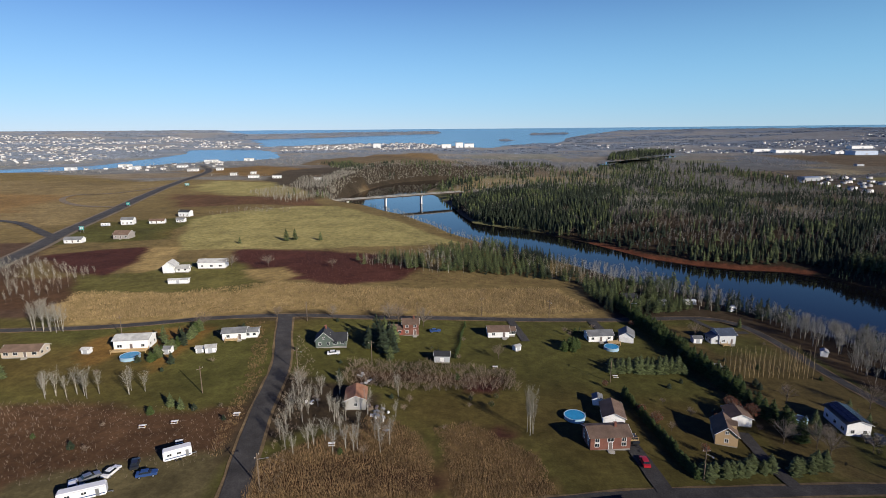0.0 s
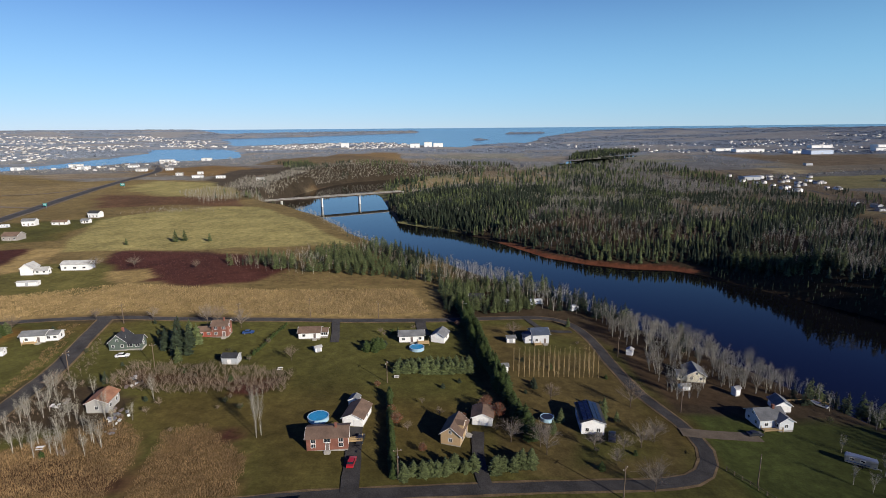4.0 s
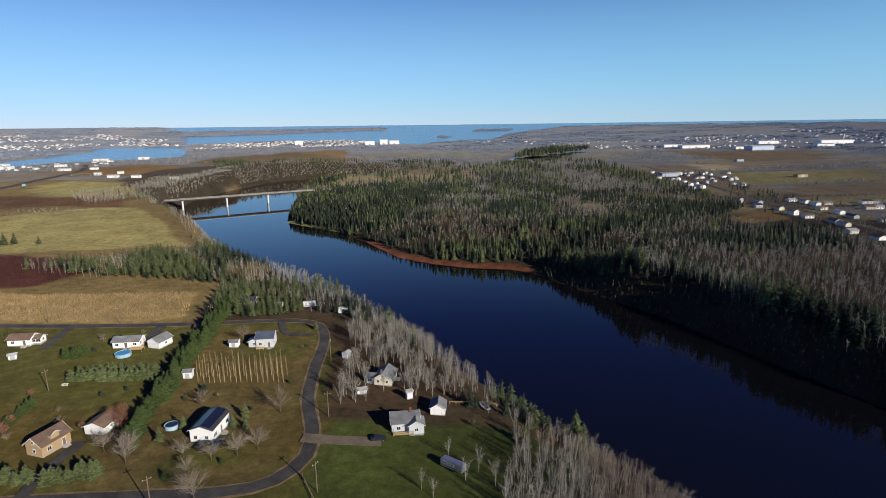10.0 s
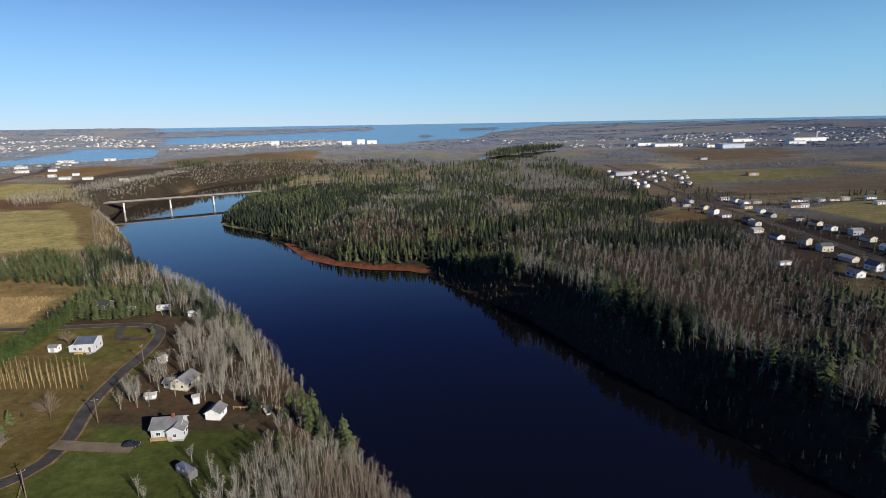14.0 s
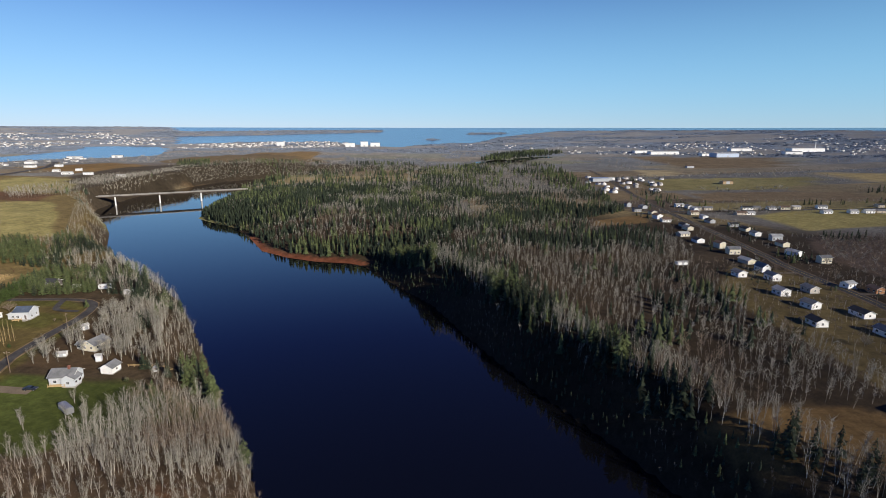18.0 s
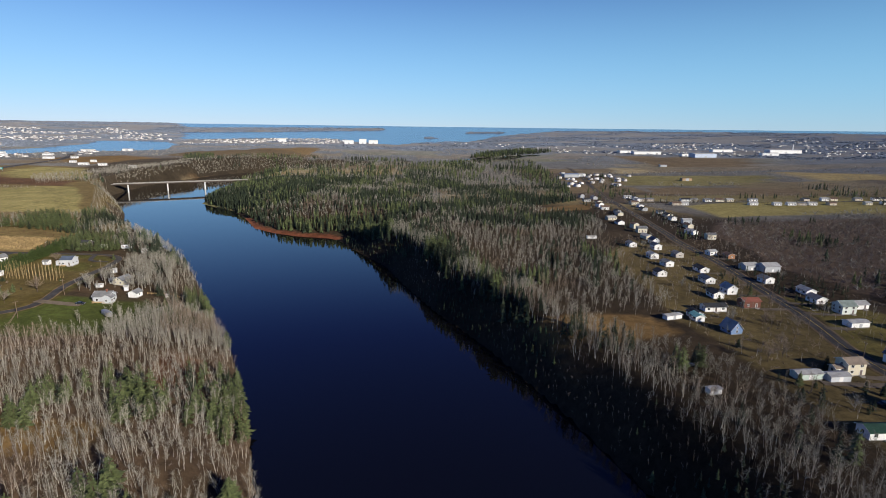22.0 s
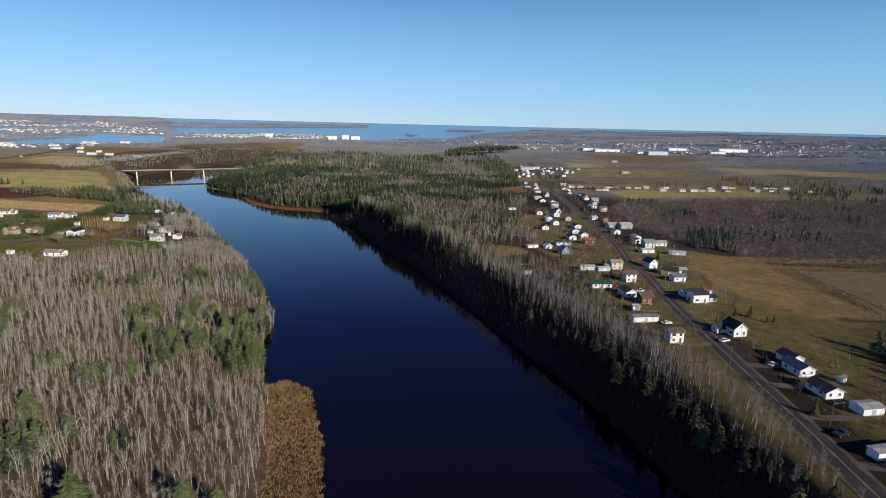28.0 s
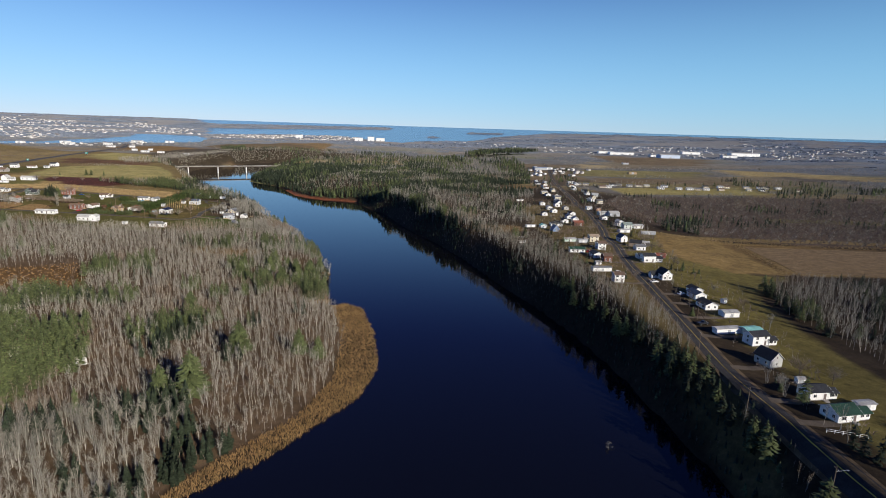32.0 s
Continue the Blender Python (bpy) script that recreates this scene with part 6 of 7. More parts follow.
town("west_town", [(-880, 1240), (-860, 1500), (-1000, 2020), (-640, 1960), (-1000, 2650), (-1900, 3300), (-2700, 2900), (-1900, 1250)], 27, 61, "pale houses of the far town beyond the tidal arm", 0.5, 0.2)
town("harbour_town", [(-620, 2010), (-430, 2220), (-300, 2330), (-100, 2340), (10, 2200), (-33, 2018), (-193, 1795), (-298, 1560), (-462, 1690)], 24, 63, "pale houses of the town by the sea", 0.8)
town("shore_houses", [(-760, 1120), (-660, 1180), (-520, 1420), (-420, 1440), (-440, 1280), (-600, 1080)], 30, 65, "pale houses on the near shore of the tidal arm", 0.55)
town("east_town", [(760, 1750), (1000, 1560), (1900, 1500), (2400, 2000), (2000, 2600), (900, 2450)], 40, 67, "scattered pale houses of the far eastern town", 0.6)
town("north_houses", [(560, 720), (640, 700), (760, 1000), (760, 1250), (640, 1260), (600, 1000)], 24, 69, "pale houses at the north end of the main road", 0.55, 0.0)
town("north_shore_houses", [(420, 2300), (900, 2300), (900, 2050), (560, 1900)], 45, 71, "scattered houses behind the far woods", 0.5)


def works(label, x, y, turn, w, d, h, wall, roof, stack=False):
    root = thing("warehouse", label, "warehouse", x, y, turn)
    gable_block(root, w, d, h, 6, wall, roof, eave=0.6)
    part("door", boxes((-3, -d / 2 - 0.2, 0.4, 3, -d / 2 - 0.05, 5)), siding(GREY), root)
    if stack:
        part("stack", tube(bmesh.new(), (w * 0.3, 0, h), (w * 0.3, 0, h + 18), 1.6, 1.3, 10), white_trim, root)


works("large white warehouse of the far industrial park", 1154, 1524, 8, 70, 34, 11, (0.5, 0.58, 0.7), R_LIGHT)
works("long white warehouse of the far industrial park", 1034, 1660, 4, 90, 26, 9, WHITE, R_LIGHT)
works("white factory with a tall stack", 1500, 1690, 4, 110, 30, 12, WHITE, R_LIGHT, True)
works("white warehouse with a grey roof", 1120, 1570, 6, 26, 18, 8, WHITE, R_GREY)
works("long low white industrial hall", 1000, 1740, 6, 60, 20, 8, WHITE, R_LIGHT)
works("white industrial hall near the factory", 1400, 1600, -4, 50, 24, 8, WHITE, R_GREY)
works("white industrial hall with a light roof", 1340, 1780, 2, 70, 24, 9, WHITE, R_LIGHT)
works("blue-roofed hall beside the wood", 612, 916, 10, 30, 16, 6, GREY, (0.16, 0.22, 0.34))
works("white hall with a light roof beside the wood", 636, 934, 10, 16, 12, 5, WHITE, R_LIGHT)
works("tan barn in the eastern fields", 812, 866, 4, 18, 10, 5, TAN, R_BROWN)
works("grey barn in the eastern fields", 900, 1190, 4, 16, 10, 5, GREY, R_BROWN)
for x, y, w, h in ((12, 2030, 34, 14), (60, 2070, 28, 18), (98, 2100, 36, 14), (-240, 2010, 26, 15)):
    works("pale apartment block of the harbour town", x, y, 6, w, 16, h, WHITE, R_LIGHT)
for x, y, w in ((-700, 1210, 24), (-560, 1330, 30), (-640, 1140, 20), (-490, 1390, 22), (-760, 1120, 18)):
    works("long white shed on the near shore of the tidal arm", x, y, 10, w, 14, 6, WHITE, R_LIGHT)

# ---------------------------------------------------------------- garden trees
def rows_of(a, b, n, wobble, seed):
    r = random.Random(seed)
    for i in range(n):
        k = i / max(1, n - 1)
        yield a[0] + (b[0] - a[0]) * k + r.uniform(-wobble, wobble), a[1] + (b[1] - a[1]) * k + r.uniform(-wobble, wobble), r


for a, b, n in (((86, 262), (90, 215), 18), ((89, 262), (93, 212), 18), ((90, 215), (96, 168), 18), ((93, 210), (98, 168), 16), ((96, 168), (101, 140), 9)):
    for x, y, r in rows_of(a, b, n, 0.7, n + int(a[0])):
        pillar(x, y, r.uniform(5.2, 7.8), cedar_leaf, "dense conifer of the tall garden hedge", "tall hedge conifers", 1.15)
for a, b, n in (((60, 182), (86, 184), 13), ((61, 186), (86, 188), 12)):
    for x, y, r in rows_of(a, b, n, 0.5, 3):
        conifer(x, y, r.uniform(3.8, 5.4), pine_leaf, "young pine in a planted double row", "young pines in rows", 2.2)
for x, y, r in rows_of((58.5, 164), (62.5, 121), 40, 0.3, 5):
    pillar(x, y, r.uniform(2.6, 4.0), cedar_leaf, "slim cedar of the driveway hedge", "driveway cedars", 1.25)
for x, y, r in rows_of((64, 121), (83, 125), 11, 1.0, 6):
    pillar(x, y, r.uniform(3.6, 5.2), pine_leaf, "bushy conifer at the roadside", "roadside conifers", 1.5)
for x, y, r in rows_of((89, 124), (100, 127), 8, 1.0, 7):
    pillar(x, y, r.uniform(4.2, 5.6), pine_leaf, "bushy conifer at the roadside", "roadside conifers", 1.4)
for x, y, r in rows_of((48, 200), (52, 205), 7, 1.6, 14):
    pillar(x, y, r.uniform(3.8, 5.4), cedar_leaf, "dense rounded cedar in a clump on the lawn", "cedar clump", 1.6)
for x, y, r in rows_of((-101, 212), (-106, 184), 12, 1.4, 12):
    pillar(x, y, r.uniform(3.6, 6.0), r.choice((pine_leaf, cedar_leaf)), "bushy conifer in the row beside the raised bungalow", "conifers beside the bungalow", 1.5)
for x, y, r in rows_of((9, 226), (4, 190), 20, 0.3, 8):
    pillar(x, y, r.uniform(1.2, 2.0), cedar_leaf, "low clipped cedar of the boundary hedge", "boundary hedge cedars", 1.5)
for a, b in (((104, 182), (134, 184)), ((103, 187), (134, 190))):
    for x, y, r in rows_of(a, b, 17, 0.25, 9):
        poplar(x, y, r.uniform(9, 11.5), "thin leafless poplar in a planted row", "poplars in rows")
for x, y, h in ((136, 238, 4.5), (128, 158, 5), (126, 152, 4.5), (130, 152, 3.5), (112, 150, 5), (108, 143, 5), (-110, 201, 7), (-101, 198, 7), (-104, 202, 6), (-23, 192, 11), (-25, 197, 12), (-27, 203, 11), (-21, 198, 10), (-24, 206, 9), (-29, 196, 9), (-20, 203, 8.5), (-19, 192, 7), (-82, 149, 4.5), (-78, 147, 4),
                (-35, 167, 4.5), (-150, 170, 7), (-158, 172, 8), (-97, 180, 5), (234, 154, 14), (216, 146, 7), (544, -34, 6), (548, -41, 4), (552, -40, 3.5), (510, -125, 5), (-118, 400, 9), (-112, 402, 8.5), (-92, 398, 6.5), (-150, 392, 5), (-20, 186, 6), (58, 221, 3)):
    conifer(x, y, h, spruce_leaf if int(x) % 2 else pine_leaf, "green spruce standing on a lawn", "", 1.45)
for x, y, h in ((128, 117, 7.5), (104, 132, 7), (103, 136, 6.5), (138, 162, 7.5), (132, 137, 6), (137, 140, 6), (126, 134, 5), (112, 164, 5), (20, 190, 5), (-9, 221, 7), (-24, 223, 8), (-20, 224, 7.5), (-101, 215, 6), (-49, 227, 5), (95, 138, 6), (-47, 161, 6),
                (-73, 226, 5), (108, 222, 6), (-107, 322, 6), (-128, 318, 7), (-66, 312, 5), (548, 30, 6), (552, 60, 7), (558, 64, 7), (563, 68, 6), (556, 78, 7), (505, -60, 5), (545, -18, 6), (118, 135, 5), (122, 128, 4), (484, 62, 7), (492, 66, 7), (520, 100, 6), (520, -190, 7), (528, -196, 6)):
    round_tree(x, y, h * 1.2, twig_garden if int(x + y) % 3 else twig_brown, "leafless rounded garden tree", "", r.uniform(1.0, 1.35))
for x, y, h in ((23.5, 137, 15), (24.5, 138.2, 14), (23, 138.8, 13)):
    bare_tree(x, y, h, twig_grey, "tall slender leafless poplar on the lawn", "", 0.5, "poplar_tree")
for x, y, h in ((-172, 215, 11), (-170, 214, 13), (-168, 216, 12), (-166, 213, 14), (-165, 215, 13), (-163, 213, 13), (-161, 215, 12), (-160, 212, 12), (-158, 213, 11), (-126, 158, 8), (-124, 155, 9), (-111, 155, 9), (-109, 158, 8), (-122, 157, 9), (-118, 156, 8), (-116, 158, 9), (-113, 157, 10), (-99, 157, 9), (-100, 160, 8), (-95, 159, 7), (213, 144, 8), (214, 153, 9), (218, 150, 8), (192, 139, 6), (196, 128, 7), (184, 124, 6), (187, 121, 6), (200, 132, 8), (204, 126, 8)):
    bare_tree(x, y, h, twig_grey, "tall leafless birch with pale bark", "", 1.0, "birch_tree")
for i in range(46):
    x, y = r.uniform(-46, -14), r.uniform(124, 158)
    if abs(x + 27) + abs(y - 152) > 11:
        bare_tree(x, y, r.uniform(5.5, 9), twig_grey, "leafless birch in the clump round the workshop", "birches round the workshop", 1.0, "birch_tree")
for i in range(260):
    x, y = r.uniform(150, 214), r.uniform(164, 250)
    if not 146 < x < 152 and inside(np.array([x]), np.array([y]), [(156, 168), (172, 172), (186, 172), (206, 176), (178, 236), (152, 250), (152, 215)])[0] and all(math.hypot(x - a, y - b) > c for a, b, c in TAKEN):
        bare_tree(x, y, r.uniform(6, 10), twig_grey, "slender leafless birch on the river plot", "birches of the river plots", 1.25, "birch_tree")


def leafy(x, y, h, leaf, label):
    key = ("leafy", leaf.name)
    if key not in CACHE:
        q = random.Random(5)
        v, f = [], []
        for i in range(420):
            while True:
                p = Vector((q.uniform(-1, 1), q.uniform(-1, 1), q.uniform(-1, 1)))
                if 0.25 < p.length < 1:
                    break
            c = Vector((p.x * 0.42, p.y * 0.42, 0.6 + p.z * 0.38))
            a, b = Vector((q.uniform(-1, 1), q.uniform(-1, 1), q.uniform(-1, 1))).normalized() * 0.035, Vector((q.uniform(-1, 1), q.uniform(-1, 1), q.uniform(-1, 1))).normalized() * 0.035
            o = len(v)
            v += [tuple(c - a), tuple(c + b), tuple(c + a), tuple(c - b)]
            f += [(o, o + 1, o + 2), (o, o + 2, o + 3)]
        CACHE[key] = from_arrays("leaves", np.array(v), np.array(f), [leaf])
    root = tagged(new("leafy_tree"), label, "tree")
    root.matrix_basis = pose(x, y, ground_z(x, y), 0, 0, x * 40) @ Matrix.Diagonal((h, h, h, 1))
    part("trunk", shared("trunk_stout", 0, TRUNKS["stout"], bark_dark), None, root)
    part("bare_crown", shared("crown_round", 0, ROUNDS[0], twig_brown), None, root)
    part("leaves", CACHE[key], None, root)


for x, y, h in ((89, 154, 5.5), (93, 151, 5.5), (90, 158, 4.5), (54, 170, 2.6), (62, 146, 4.5), (60, 152, 3.5), (70, 132, 3.0), (82, 150, 2.5), (84, 232, 3)):
    leafy(x, y, h, rust_leaf, "small tree keeping its rust-brown autumn leaves")
for x, y, h in ((8, 156, 2.2), (14, 152, 2.5), (16, 158, 2.2), (-5, 196, 1.8), (-30, 205, 1.6), (-55, 190, 2.2), (130, 150, 2.0), (201, 156, 2.6), (118, 133, 2.2)):
    leafy(x, y, h, cedar_leaf, "rounded green garden shrub on the lawn")

for x, y, h in ((305, -157, 13), (302, -195, 15), (292, -197, 11), (329, -152, 10), (264, -112, 11), (337, -151, 9), (290, -46, 12), (292, -18, 12), (300, -12, 11), (300, -18, 12), (294, -24, 10), (276, -24, 10), (284, -10, 9), (263, -40, 10), (303, 2, 10)):
    white_pine(x, y, h * 1.2, "broad olive green pine with layered boughs above bare trees")

# trees and shrubs between the east houses
n = 0
while n < 95:
    y = r.uniform(-250, 310)
    x = np.interp(y, [p[1] for p in EAST_ROAD], [p[0] for p in EAST_ROAD]) + r.choice((-1, -1, 1)) * r.uniform(9, 50)
    if all(math.hypot(x - a, y - b) > c for a, b, c in TAKEN) and to_line(np.array([x]), np.array([y]), RIGHT_BANK)[0] > 22 and not inside(np.array([x]), np.array([y]), [(556, 25), (580, 118), (702, 74), (615, -32), (560, -90), (545, -40)])[0]:
        n += 1
        k = r.random()
        if k < 0.22:
            conifer(x, y, r.uniform(2.5, 5.5), r.choice((spruce_leaf, pine_leaf)), "green spruce between the roadside houses", "roadside garden trees", 1.4)
        elif k < 0.62:
            round_tree(x, y, r.uniform(3.5, 7), r.choice((twig_brown, twig_grey)), "leafless garden tree between the roadside houses", "roadside garden trees")
        else:
            bare_tree(x, y, r.uniform(5, 9), r.choice((twig_brown, twig_grey)), "slender leafless tree between the roadside houses", "roadside garden trees", 1.2)
n = 0
while n < 70:
    x, y = r.uniform(-120, 140), r.uniform(120, 228)
    if all(math.hypot(x - a, y - b) > c for a, b, c in TAKEN) and min(to_line(np.array([x]), np.array([y]), ln)[0] for ln in (VILLAGE_ROAD, CROSS_ROAD)) > 6 and not (66 > x > 10 and 160 < y < 205):
        n += 1
        if r.random() < 0.5:
            round_tree(x, y, r.uniform(1.6, 3.6), twig_brown, "small leafless garden shrub", "garden shrubs")
        else:
            pillar(x, y, r.uniform(1.2, 2.8), r.choice((cedar_leaf, spruce_leaf)), "small evergreen garden shrub", "garden shrubs", 1.7)
for x, y, t in ((296, 31, 40), (310, -40, 100), (318, -52, 150)):
    root = tagged(new("driftwood"), "bleached dead branch lying in the shallow water", "branch")
    root.matrix_basis = pose(x, y, WATER, 0, 0, t)
    part("stem", tube(bmesh.new(), (-2.5, 0, -0.3), (1.8, 0.4, 0.7), 0.14, 0.05, 6), bark_birch, root)
    for k in (-0.8, 0.1, 0.9):
        part("branch", tube(bmesh.new(), (k, 0.2, 0.2 + k * 0.2), (k + 0.7, 0.2 + r.uniform(-1.2, 1.2), 0.9 + 0.2 * k), 0.06, 0.02, 5), bark_birch, root)

# furrows of the ploughed field
n = 0
fv, ff = [], []
for i in range(22):
    y0 = 62 - i * 4.1
    x0 = np.interp(y0, [-28, 64], [624, 636])
    zs = height(x0 + 19.0 * np.arange(15), np.full(15, y0))
    for k in range(14):
        xa, xb = x0 + k * 19, x0 + (k + 1) * 19
        za, zb = zs[k], zs[k + 1]
        o = len(fv)
        fv += [(xa, y0 - 1.1, za - 0.05), (xa, y0, za + 0.6), (xa, y0 + 1.1, za - 0.05), (xb, y0 - 1.1, zb - 0.05), (xb, y0, zb + 0.6), (xb, y0 + 1.1, zb - 0.05)]
        ff += [(o, o + 3, o + 4, o + 1), (o + 1, o + 4, o + 5, o + 2)]
soil = material("ploughed_soil", (0.14, 0.098, 0.055), 0.95, scale=6, vary=0.3, fine=1.5, bump=0.3)
tagged(new("furrows", from_arrays("furrows", np.array(fv), np.array(ff), [soil])), "long parallel furrows of a brown ploughed field", "furrows", kind="stuff")

# ---------------------------------------------------------------- poles
def utility_pole(x, y, h=9.0, turn=0, lamp=False, plot=False):
    root = thing("utility_pole", "weathered wooden utility pole " + ("with a street lamp arm" if lamp else "with a crossarm"), "pole", x, y, turn, "utility poles")
    part("post", tube(bmesh.new(), (0, 0, -0.5), (0, 0, h), 0.16, 0.11, 8), wood_dark, root)
    part("crossarm", boxes((-1.1, -0.06, h - 0.9, 1.1, 0.06, h - 0.76)), wood_dark, root)
    for s in (-0.9, 0.9):
        part("insulator", tube(bmesh.new(), (s, 0, h - 0.76), (s, 0, h - 0.55), 0.05, 0.04, 6), white_trim, root)
    if lamp:
        arm = part("lamp_arm", tube(bmesh.new(), (0, 0, h - 1.6), (0, -2.4, h - 0.9), 0.05, 0.04, 6), steel, root)
        part("lamp_head", boxes((-0.14, -2.9, h - 0.98, 0.14, -2.3, h - 0.82)), steel, arm)


for x, y, lamp in ((57, 174, 0), (64, 120, 1), (154, 160, 0), (157, 122, 0), (119, 114, 0), (17, 237, 0), (-43, 111, 1), (-130, 207, 0), (-76, 157, 0), (-59, 222, 0), (-12, 228, 0), (-26, 181, 0), (87, 243, 1), (148, 204, 0), (48, 238, 1), (-50, 172, 1)):
    utility_pole(x, y, 8.0 if (x, y) == (57, 174) else 9.0, (x * 17) % 90, bool(lamp))
for i in range(17):
    y = -250 + i * 39
    rx = np.interp(y, [p[1] for p in EAST_ROAD], [p[0] for p in EAST_ROAD])
    utility_pole(rx + (6.5 if i % 4 == 3 else -6.0), y, 10.0, 80, i % 3 == 0)

sign_paint = material("sign_paint", (0.03, 0.3, 0.27), 0.5, vary=0.05, bump=0.0)


def highway_sign(x, y, turn, w, h):
    root = thing("highway_sign", "large teal green highway sign on steel posts", "sign", x, y, turn, "highway signs")
    board = part("board", boxes((-w / 2, -0.06, 2.2, w / 2, 0.0, 2.2 + h)), sign_paint, root)
    part("border", boxes((-w / 2, -0.08, 2.2, w / 2, -0.06, 2.3), (-w / 2, -0.08, 2.1 + h, w / 2, -0.06, 2.2 + h)), white_trim, board)
    for k in (0.35, 0.62):
        part("lettering", boxes((-w * 0.34, -0.08, 2.2 + h * k, w * 0.34, -0.06, 2.2 + h * (k + 0.13))), white_trim, board, "row of white bars in place of words")
    for s in (-0.35, 0.35):
        part("post", tube(bmesh.new(), (s * w, 0.08, -0.6), (s * w, 0.08, 2.1 + h), 0.09, 0.09, 6), steel, root)


for x, y, w, h in ((-300, 444, 4.6, 3.0), (-345, 592, 4.6, 3.0), (-376, 800, 7.0, 3.6)):
    highway_sign(x, y, -8, w, h)

# ---------------------------------------------------------------- vehicles
def car(label, x, y, turn, paint, kind="car", lift=0.18):
    root = thing(kind, label, kind.replace("_", " "), x, y, turn, sink=-lift)
    n, w = (4.6, 1.8) if kind == "car" else (5.4, 1.95)
    bm = bmesh.new()
    prof = [(-n / 2, 0.3), (n / 2, 0.3), (n / 2 + 0.03, 0.75), (n * 0.28, 0.92), (-n / 2, 0.95)] if kind == "car" else [(-n / 2, 0.4), (n / 2, 0.4), (n / 2, 0.95), (n * 0.3, 1.08), (-n / 2, 1.08)]
    ends = [[bm.verts.new((px, s * w / 2, pz)) for px, pz in prof] for s in (-1, 1)]
    bm.faces.new(ends[0]), bm.faces.new(ends[1][::-1])
    for i in range(5):
        bm.faces.new((ends[0][i], ends[1][i], ends[1][(i + 1) % 5], ends[0][(i + 1) % 5]))
    part("body", bm, paint, root)
    x0, x1, z0, z1 = (-n * 0.36, n * 0.22, 0.92, 1.42) if kind == "car" else (-n * 0.1, n * 0.26, 1.06, 1.75)
    bm = bmesh.new()
    lo = [bm.verts.new((px, py, z0)) for px, py in ((x0, -w * 0.46), (x1, -w * 0.46), (x1, w * 0.46), (x0, w * 0.46))]
    hi = [bm.verts.new((px, py, z1 - 0.06)) for px, py in ((x0 + 0.45, -w * 0.39), (x1 - 0.6, -w * 0.39), (x1 - 0.6, w * 0.39), (x0 + 0.45, w * 0.39))]
    bm.faces.new(hi)
    for i in range(4):
        bm.faces.new((lo[i], lo[(i + 1) % 4], hi[(i + 1) % 4], hi[i]))
    part("window_band", bm, glass, root)
    part("roof", boxes((x0 + 0.42, -w * 0.4, z1 - 0.06, x1 - 0.58, w * 0.4, z1)), paint, root)
    for sx in (-0.32, 0.32):
        for sy in (-1, 1):
            wheel = part("wheel", tube(bmesh.new(), (sx * n, sy * (w / 2 - 0.2), 0.15), (sx * n, sy * (w / 2 + 0.02), 0.15), 0.33, 0.33, 12), black_rubber, root)
            part("rim", tube(bmesh.new(), (sx * n, sy * (w / 2 + 0.02), 0.15), (sx * n, sy * (w / 2 + 0.035), 0.15), 0.2, 0.18, 10), steel, wheel)
    for s in (-0.6, 0.6):
        part("headlight", boxes((n / 2 - 0.01, s - 0.18, 0.6, n / 2 + 0.04, s + 0.18, 0.74)), white_trim, root)


def trailer(label, x, y, turn, n=7.0, w=2.4, h=2.5, paint=None, name="camper_trailer"):
    root = thing(name, label, name.replace("_", " "), x, y, turn)
    bm = boxes((-n / 2, -w / 2, 0.55, n / 2, w / 2, 0.55 + h))
    bmesh.ops.bevel(bm, geom=bm.edges[:], offset=0.22, segments=2, affect="EDGES")
    part("body", bm, paint or white_paint, root)
    part("stripe", boxes((-n / 2 + 0.3, -w / 2 - 0.02, 1.1, n / 2 - 0.3, -w / 2 + 0.02, 1.3)), blue_paint, root)
    for k in (-0.28, 0.05):
        window(root, pose(n * k, -w / 2, 1.75), 1.1, 0.7)
    part("door", boxes((n * 0.28, -w / 2 - 0.03, 0.7, n * 0.28 + 0.7, -w / 2, 2.5)), steel, root)
    for s in (-1, 1):
        for k in (-0.45, 0.45):
            part("wheel", tube(bmesh.new(), (k, s * (w / 2 - 0.25), 0.32), (k, s * (w / 2 + 0.01), 0.32), 0.33, 0.33, 12), black_rubber, root)
    part("hitch", boxes((n / 2, -0.08, 0.4, n / 2 + 1.1, 0.08, 0.55), (n / 2 + 0.9, -0.06, -0.05, n / 2 + 1.0, 0.06, 0.4)), steel, root)


car("bright red car parked on the driveway", 51.5, 126, 86, red_paint)
car("dark car parked before the solar-roofed house", 121, 141, 70, dark_paint)
car("black pickup truck before the solar-roofed house", 125, 141, 72, dark_paint, "pickup_truck")
car("dark car on the gravel driveway", 171, 147, 4, dark_paint)
car("white car beside the grey-green cottage", -41, 188, 12, white_paint)
car("blue car beside the red brick house", -4, 215, 10, blue_paint)
car("dark car in the brick house drive", 52.5, 137, 86, dark_paint)
car("white car near the bungalow with two roofs", 520, -89, 30, white_paint)
car("dark pickup truck near the mobile home", 510, -136, 20, dark_paint, "pickup_truck")
car("white car parked at the gabled house", 514, -66, 20, white_paint)
car("white car beside the mobile home", 499, -45, 10, white_paint)
car("red car beside the green-roofed bungalow", 496, 14, 60, red_paint)
car("white pickup truck on the lawn", 506, 4, 40, white_paint, "pickup_truck")
car("dark car in the yard of the two-storey house", 503, 30, 10, dark_paint)
for x, y, p in ((-86, 111, white_paint), (-84, 114, steel), (-80, 116, white_paint), (-71, 115, blue_paint), (-76, 119, dark_paint), (-83, 109, steel)):
    car("old abandoned car at the edge of the brush", x, y, (x * 53) % 180, p)
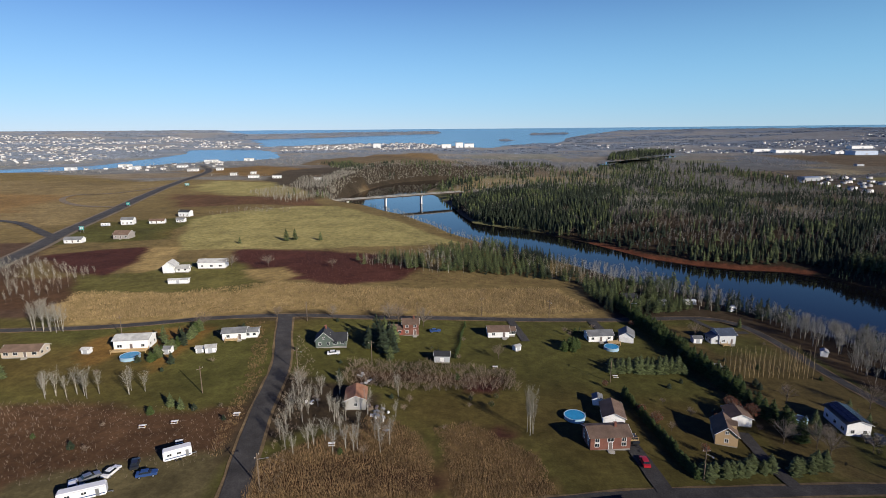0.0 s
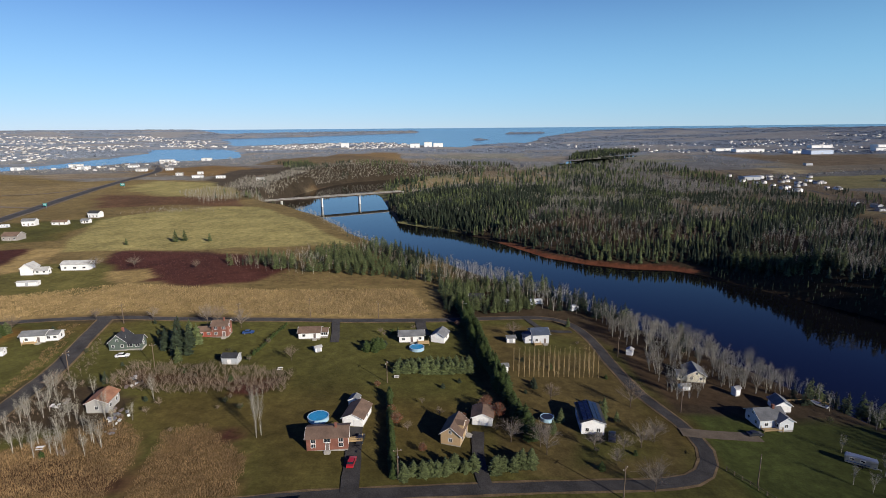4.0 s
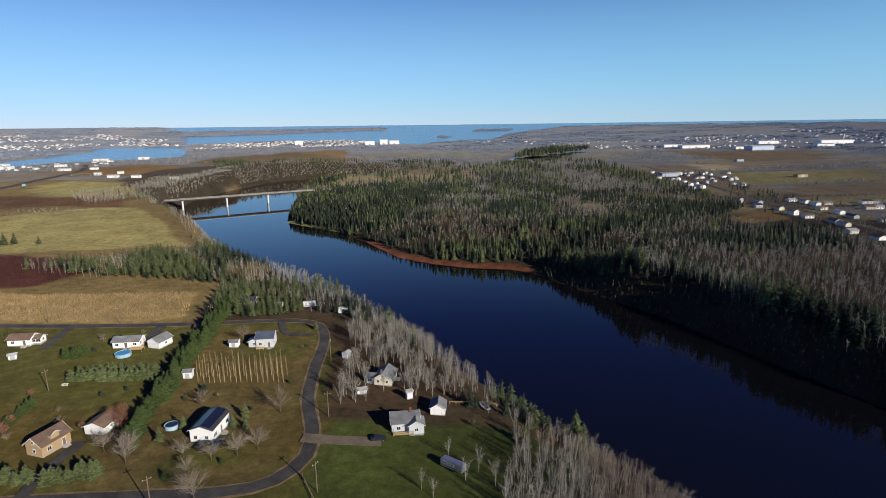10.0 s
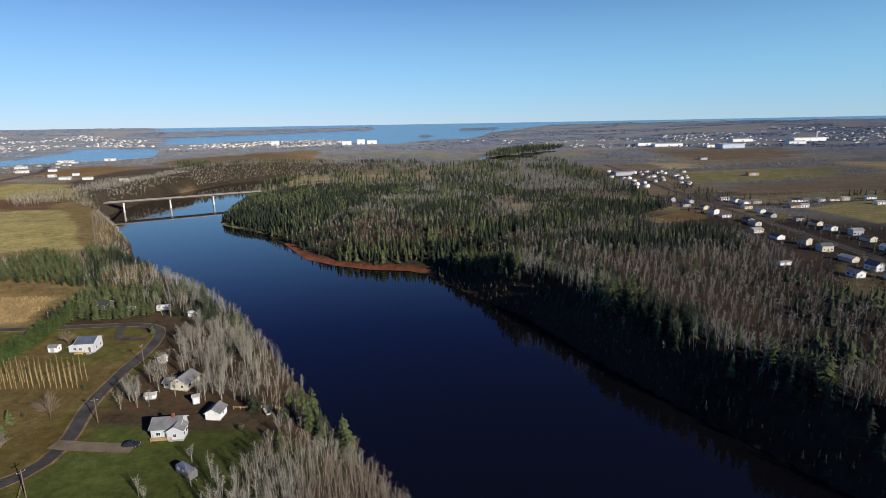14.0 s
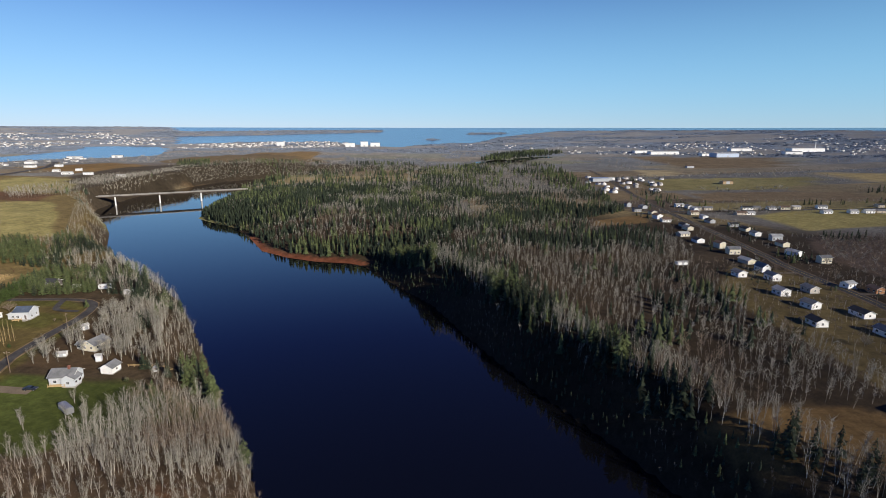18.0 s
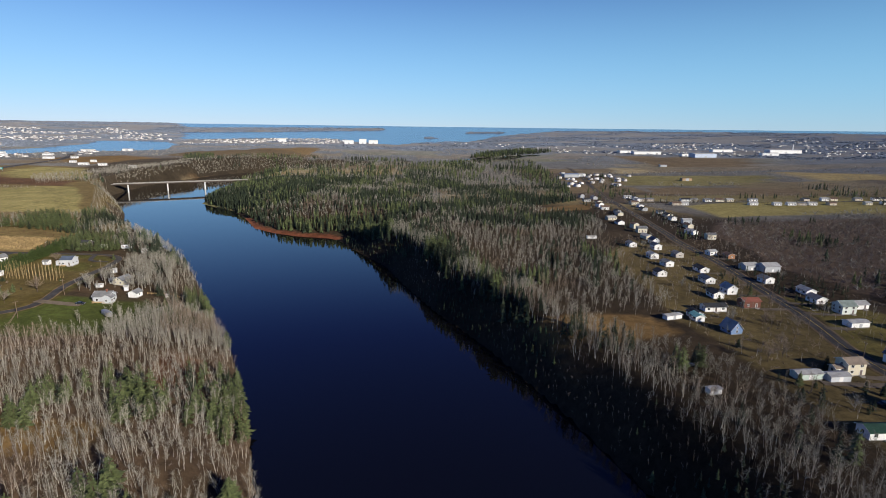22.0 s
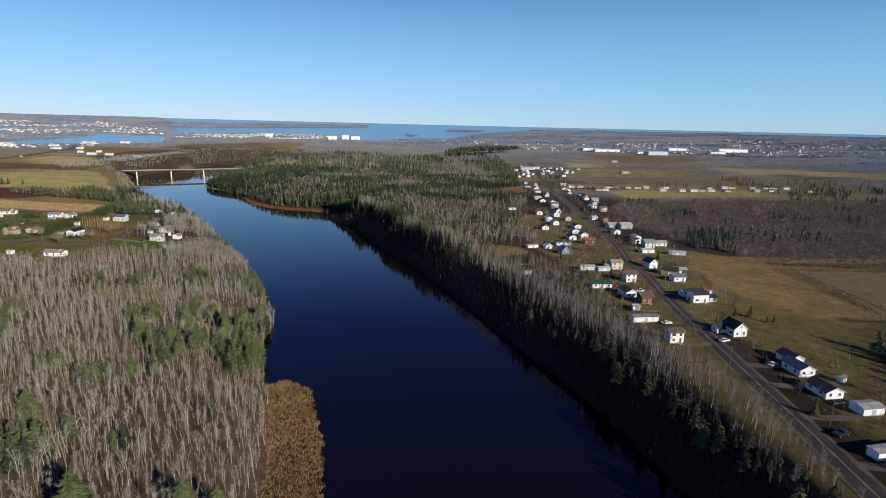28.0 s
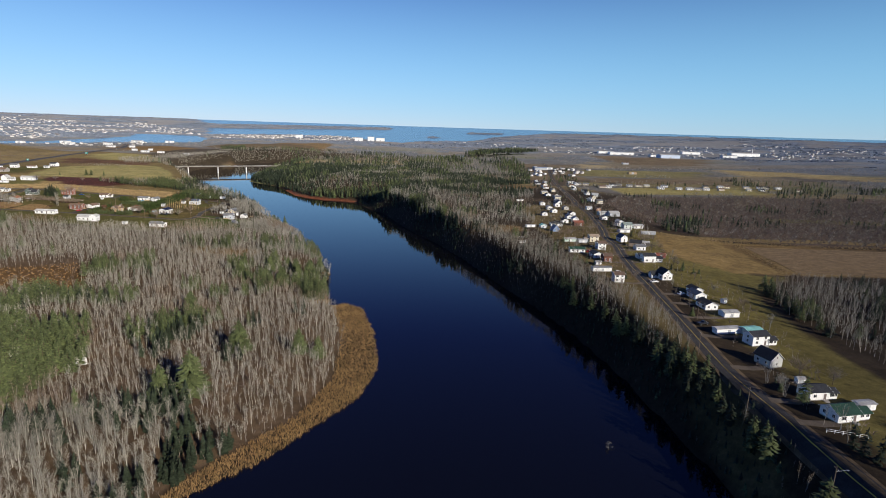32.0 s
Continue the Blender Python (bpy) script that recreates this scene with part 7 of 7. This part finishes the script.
trailer("white motor home on the brown grass", -67, 122, 30, 6.5, 2.4, 2.6, name="motor_home")
trailer("long white camper trailer beside scrap cars", -81, 107, 24, 9.5)
trailer("silver camper trailer on the river lawn", 193, 133, -38, 7.5, 2.4, 2.3, steel)
trailer("white camper trailer at the end of the road", 127, 270, 8, 6.5)
trailer("white camper trailer among the scrub", 145, 262, 30, 5.0)
trailer("silver trailer wreck in the wood", 248, -175, 32, 6.5, 2.4, 2.2, white_paint, "box_trailer")
trailer("pale horse trailer by the highway house", -296, 470, 10, 7)

# ---------------------------------------------------------------- pools, boats, scrap, fences
def pool(label, x, y, r, cover=None):
    root = thing("swimming_pool", label, "pool", x, y, 0)
    bm = bmesh.new()
    tube(bm, (0, 0, -0.4), (0, 0, 1.15), r, r, 28)
    part("pool_wall", bm, pool_wall, root)
    bm = bmesh.new()
    for i in range(28):
        a, b = 6.2832 * i / 28, 6.2832 * (i + 1) / 28
        q = [bm.verts.new((rr * math.cos(t), rr * math.sin(t), z)) for t in (a, b) for rr, z in ((r - 0.18, 1.16), (r + 0.12, 1.16), (r + 0.12, 1.26), (r - 0.18, 1.26))]
        for k in range(4):
            bm.faces.new((q[k], q[(k + 1) % 4], q[4 + (k + 1) % 4], q[4 + k]))
    part("rim", bm, pool_wall, root)
    part("water_cover", tube(bmesh.new(), (0, 0, 1.15), (0, 0, 1.2), r - 0.16, r - 0.16, 28), cover or pool_blue, root, "blue pool cover")
    part("ladder", boxes((r, -0.3, -0.1, r + 0.06, -0.24, 1.9), (r, 0.24, -0.1, r + 0.06, 0.3, 1.9), *[(r, -0.24, 0.3 * k, r + 0.06, 0.24, 0.3 * k + 0.05) for k in range(1, 6)]), steel, root)


pool("round blue above-ground pool behind the brick house", 38.5, 148, 3.1)
pool("round blue above-ground pool beside the ranch house", 66.5, 204, 2.9)
pool("round pool with a dark cover behind the solar-roofed house", 108, 151, 2.0, dark_paint)
pool("blue above-ground pool in the dark deck", -115, 186, 3.4)


def boat(label, x, y, turn, n=5.5):
    root = thing("boat", label, "boat", x, y, turn)
    bm = bmesh.new()
    rings = []
    for k, wd, lo in ((-0.5, 0.9, 0.35), (-0.2, 1.0, 0.3), (0.2, 0.9, 0.32), (0.42, 0.45, 0.45), (0.5, 0.06, 0.7)):
        rings.append([bm.verts.new((k * n, s * wd, z)) for s, z in ((-1, 0.95 + 0.3 * max(0, k)), (-0.55, lo), (0.55, lo), (1, 0.95 + 0.3 * max(0, k)))])
    for a, b in zip(rings[:-1], rings[1:]):
        for i in range(3):
            bm.faces.new((a[i], a[i + 1], b[i + 1], b[i]))
    bm.faces.new(rings[0])
    bmesh.ops.solidify(bm, geom=bm.faces[:], thickness=0.06)
    part("hull", bm, white_paint, root)
    part("cradle", boxes((-n * 0.3, -0.6, -0.3, -n * 0.3 + 0.15, 0.6, 0.36), (n * 0.1, -0.6, -0.3, n * 0.1 + 0.15, 0.6, 0.36)), wood_dark, root)
    part("seat", boxes((-0.2, -0.8, 0.75, 0.15, 0.8, 0.8)), wood_new, root)


boat("white boat stored on the east bank", 453, 58, 15)
boat("white boat under a tarp at the river plot", 206, 168, 120)
for x, y in ((-28, 171), (-25, 168), (-21, 146), (-19, 143), (-17, 138), (-39, 155), (-22, 150), (-18, 148), (-26, 166), (-41, 152)):
    root = thing("scrap_heap", "heap of rusty scrap and boards near the workshop", "scrap", x, y, x * 31)
    for i in range(6):
        w, d, h = r.uniform(0.4, 1.6), r.uniform(0.3, 0.9), r.uniform(0.3, 1.0)
        part("scrap_piece", boxes((-w / 2, -d / 2, 0, w / 2, d / 2, h)), r.choice((steel, wood_dark, white_trim, door_mat)), root, at=pose(r.uniform(-1.6, 1.6), r.uniform(-1.6, 1.6), -0.1, r.uniform(-15, 15), r.uniform(-15, 15), r.uniform(0, 180)))


def fence(label, a, b, n, h=1.2, mat=None):
    root = tagged(new("fence"), label, "fence")
    pts = [(a[0] + (b[0] - a[0]) * i / n, a[1] + (b[1] - a[1]) * i / n) for i in range(n + 1)]
    for x, y in pts:
        z = ground_z(x, y)
        part("post", boxes((x - 0.07, y - 0.07, z - 0.4, x + 0.07, y + 0.07, z + h)), mat or wood_new, root)
    for (x0, y0), (x1, y1) in zip(pts[:-1], pts[1:]):
        z0, z1 = ground_z(x0, y0), ground_z(x1, y1)
        for k in (0.45, 0.9):
            part("rail", tube(bmesh.new(), (x0, y0, z0 + h * k), (x1, y1, z1 + h * k), 0.06, 0.06, 4), mat or wood_new, root)


fence("pale timber rail fence at the river lawn", (194, 170), (213, 171), 8)
fence("weathered rail fence along the brown bank", (484, 3), (498, -8), 7, mat=wood_dark)
fence("tan board fence between the east gardens", (490, -28), (503, -30), 5)
fence("white rail fence beside the green-roofed house", (504, -228), (514, -231), 5, mat=white_trim)
fence("dark hedge-side fence of the east lawn", (152, 128), (160, 112), 8, mat=wood_dark)
for x, y, t in ((-84, 137, 8), (-76, 139, 12), (-60, 143, 4), (-70, 129, 20), (-30, 129, 8), (60, 178, 0), (18, 182, 4)):
    root = thing("picnic_table", "small pale timber table on the grass", "table", x, y, t)
    part("tabletop", boxes((-0.9, -0.4, 0.7, 0.9, 0.4, 0.76)), white_trim, root)
    for s in (-0.75, 0.75):
        part("leg", boxes((s - 0.05, -0.35, -0.1, s + 0.05, 0.35, 0.7)), wood_new, root)
    for s in (-0.75, 0.75):
        part("bench", boxes((-0.9, s - 0.14, 0.4, 0.9, s + 0.14, 0.45)), white_trim, root)
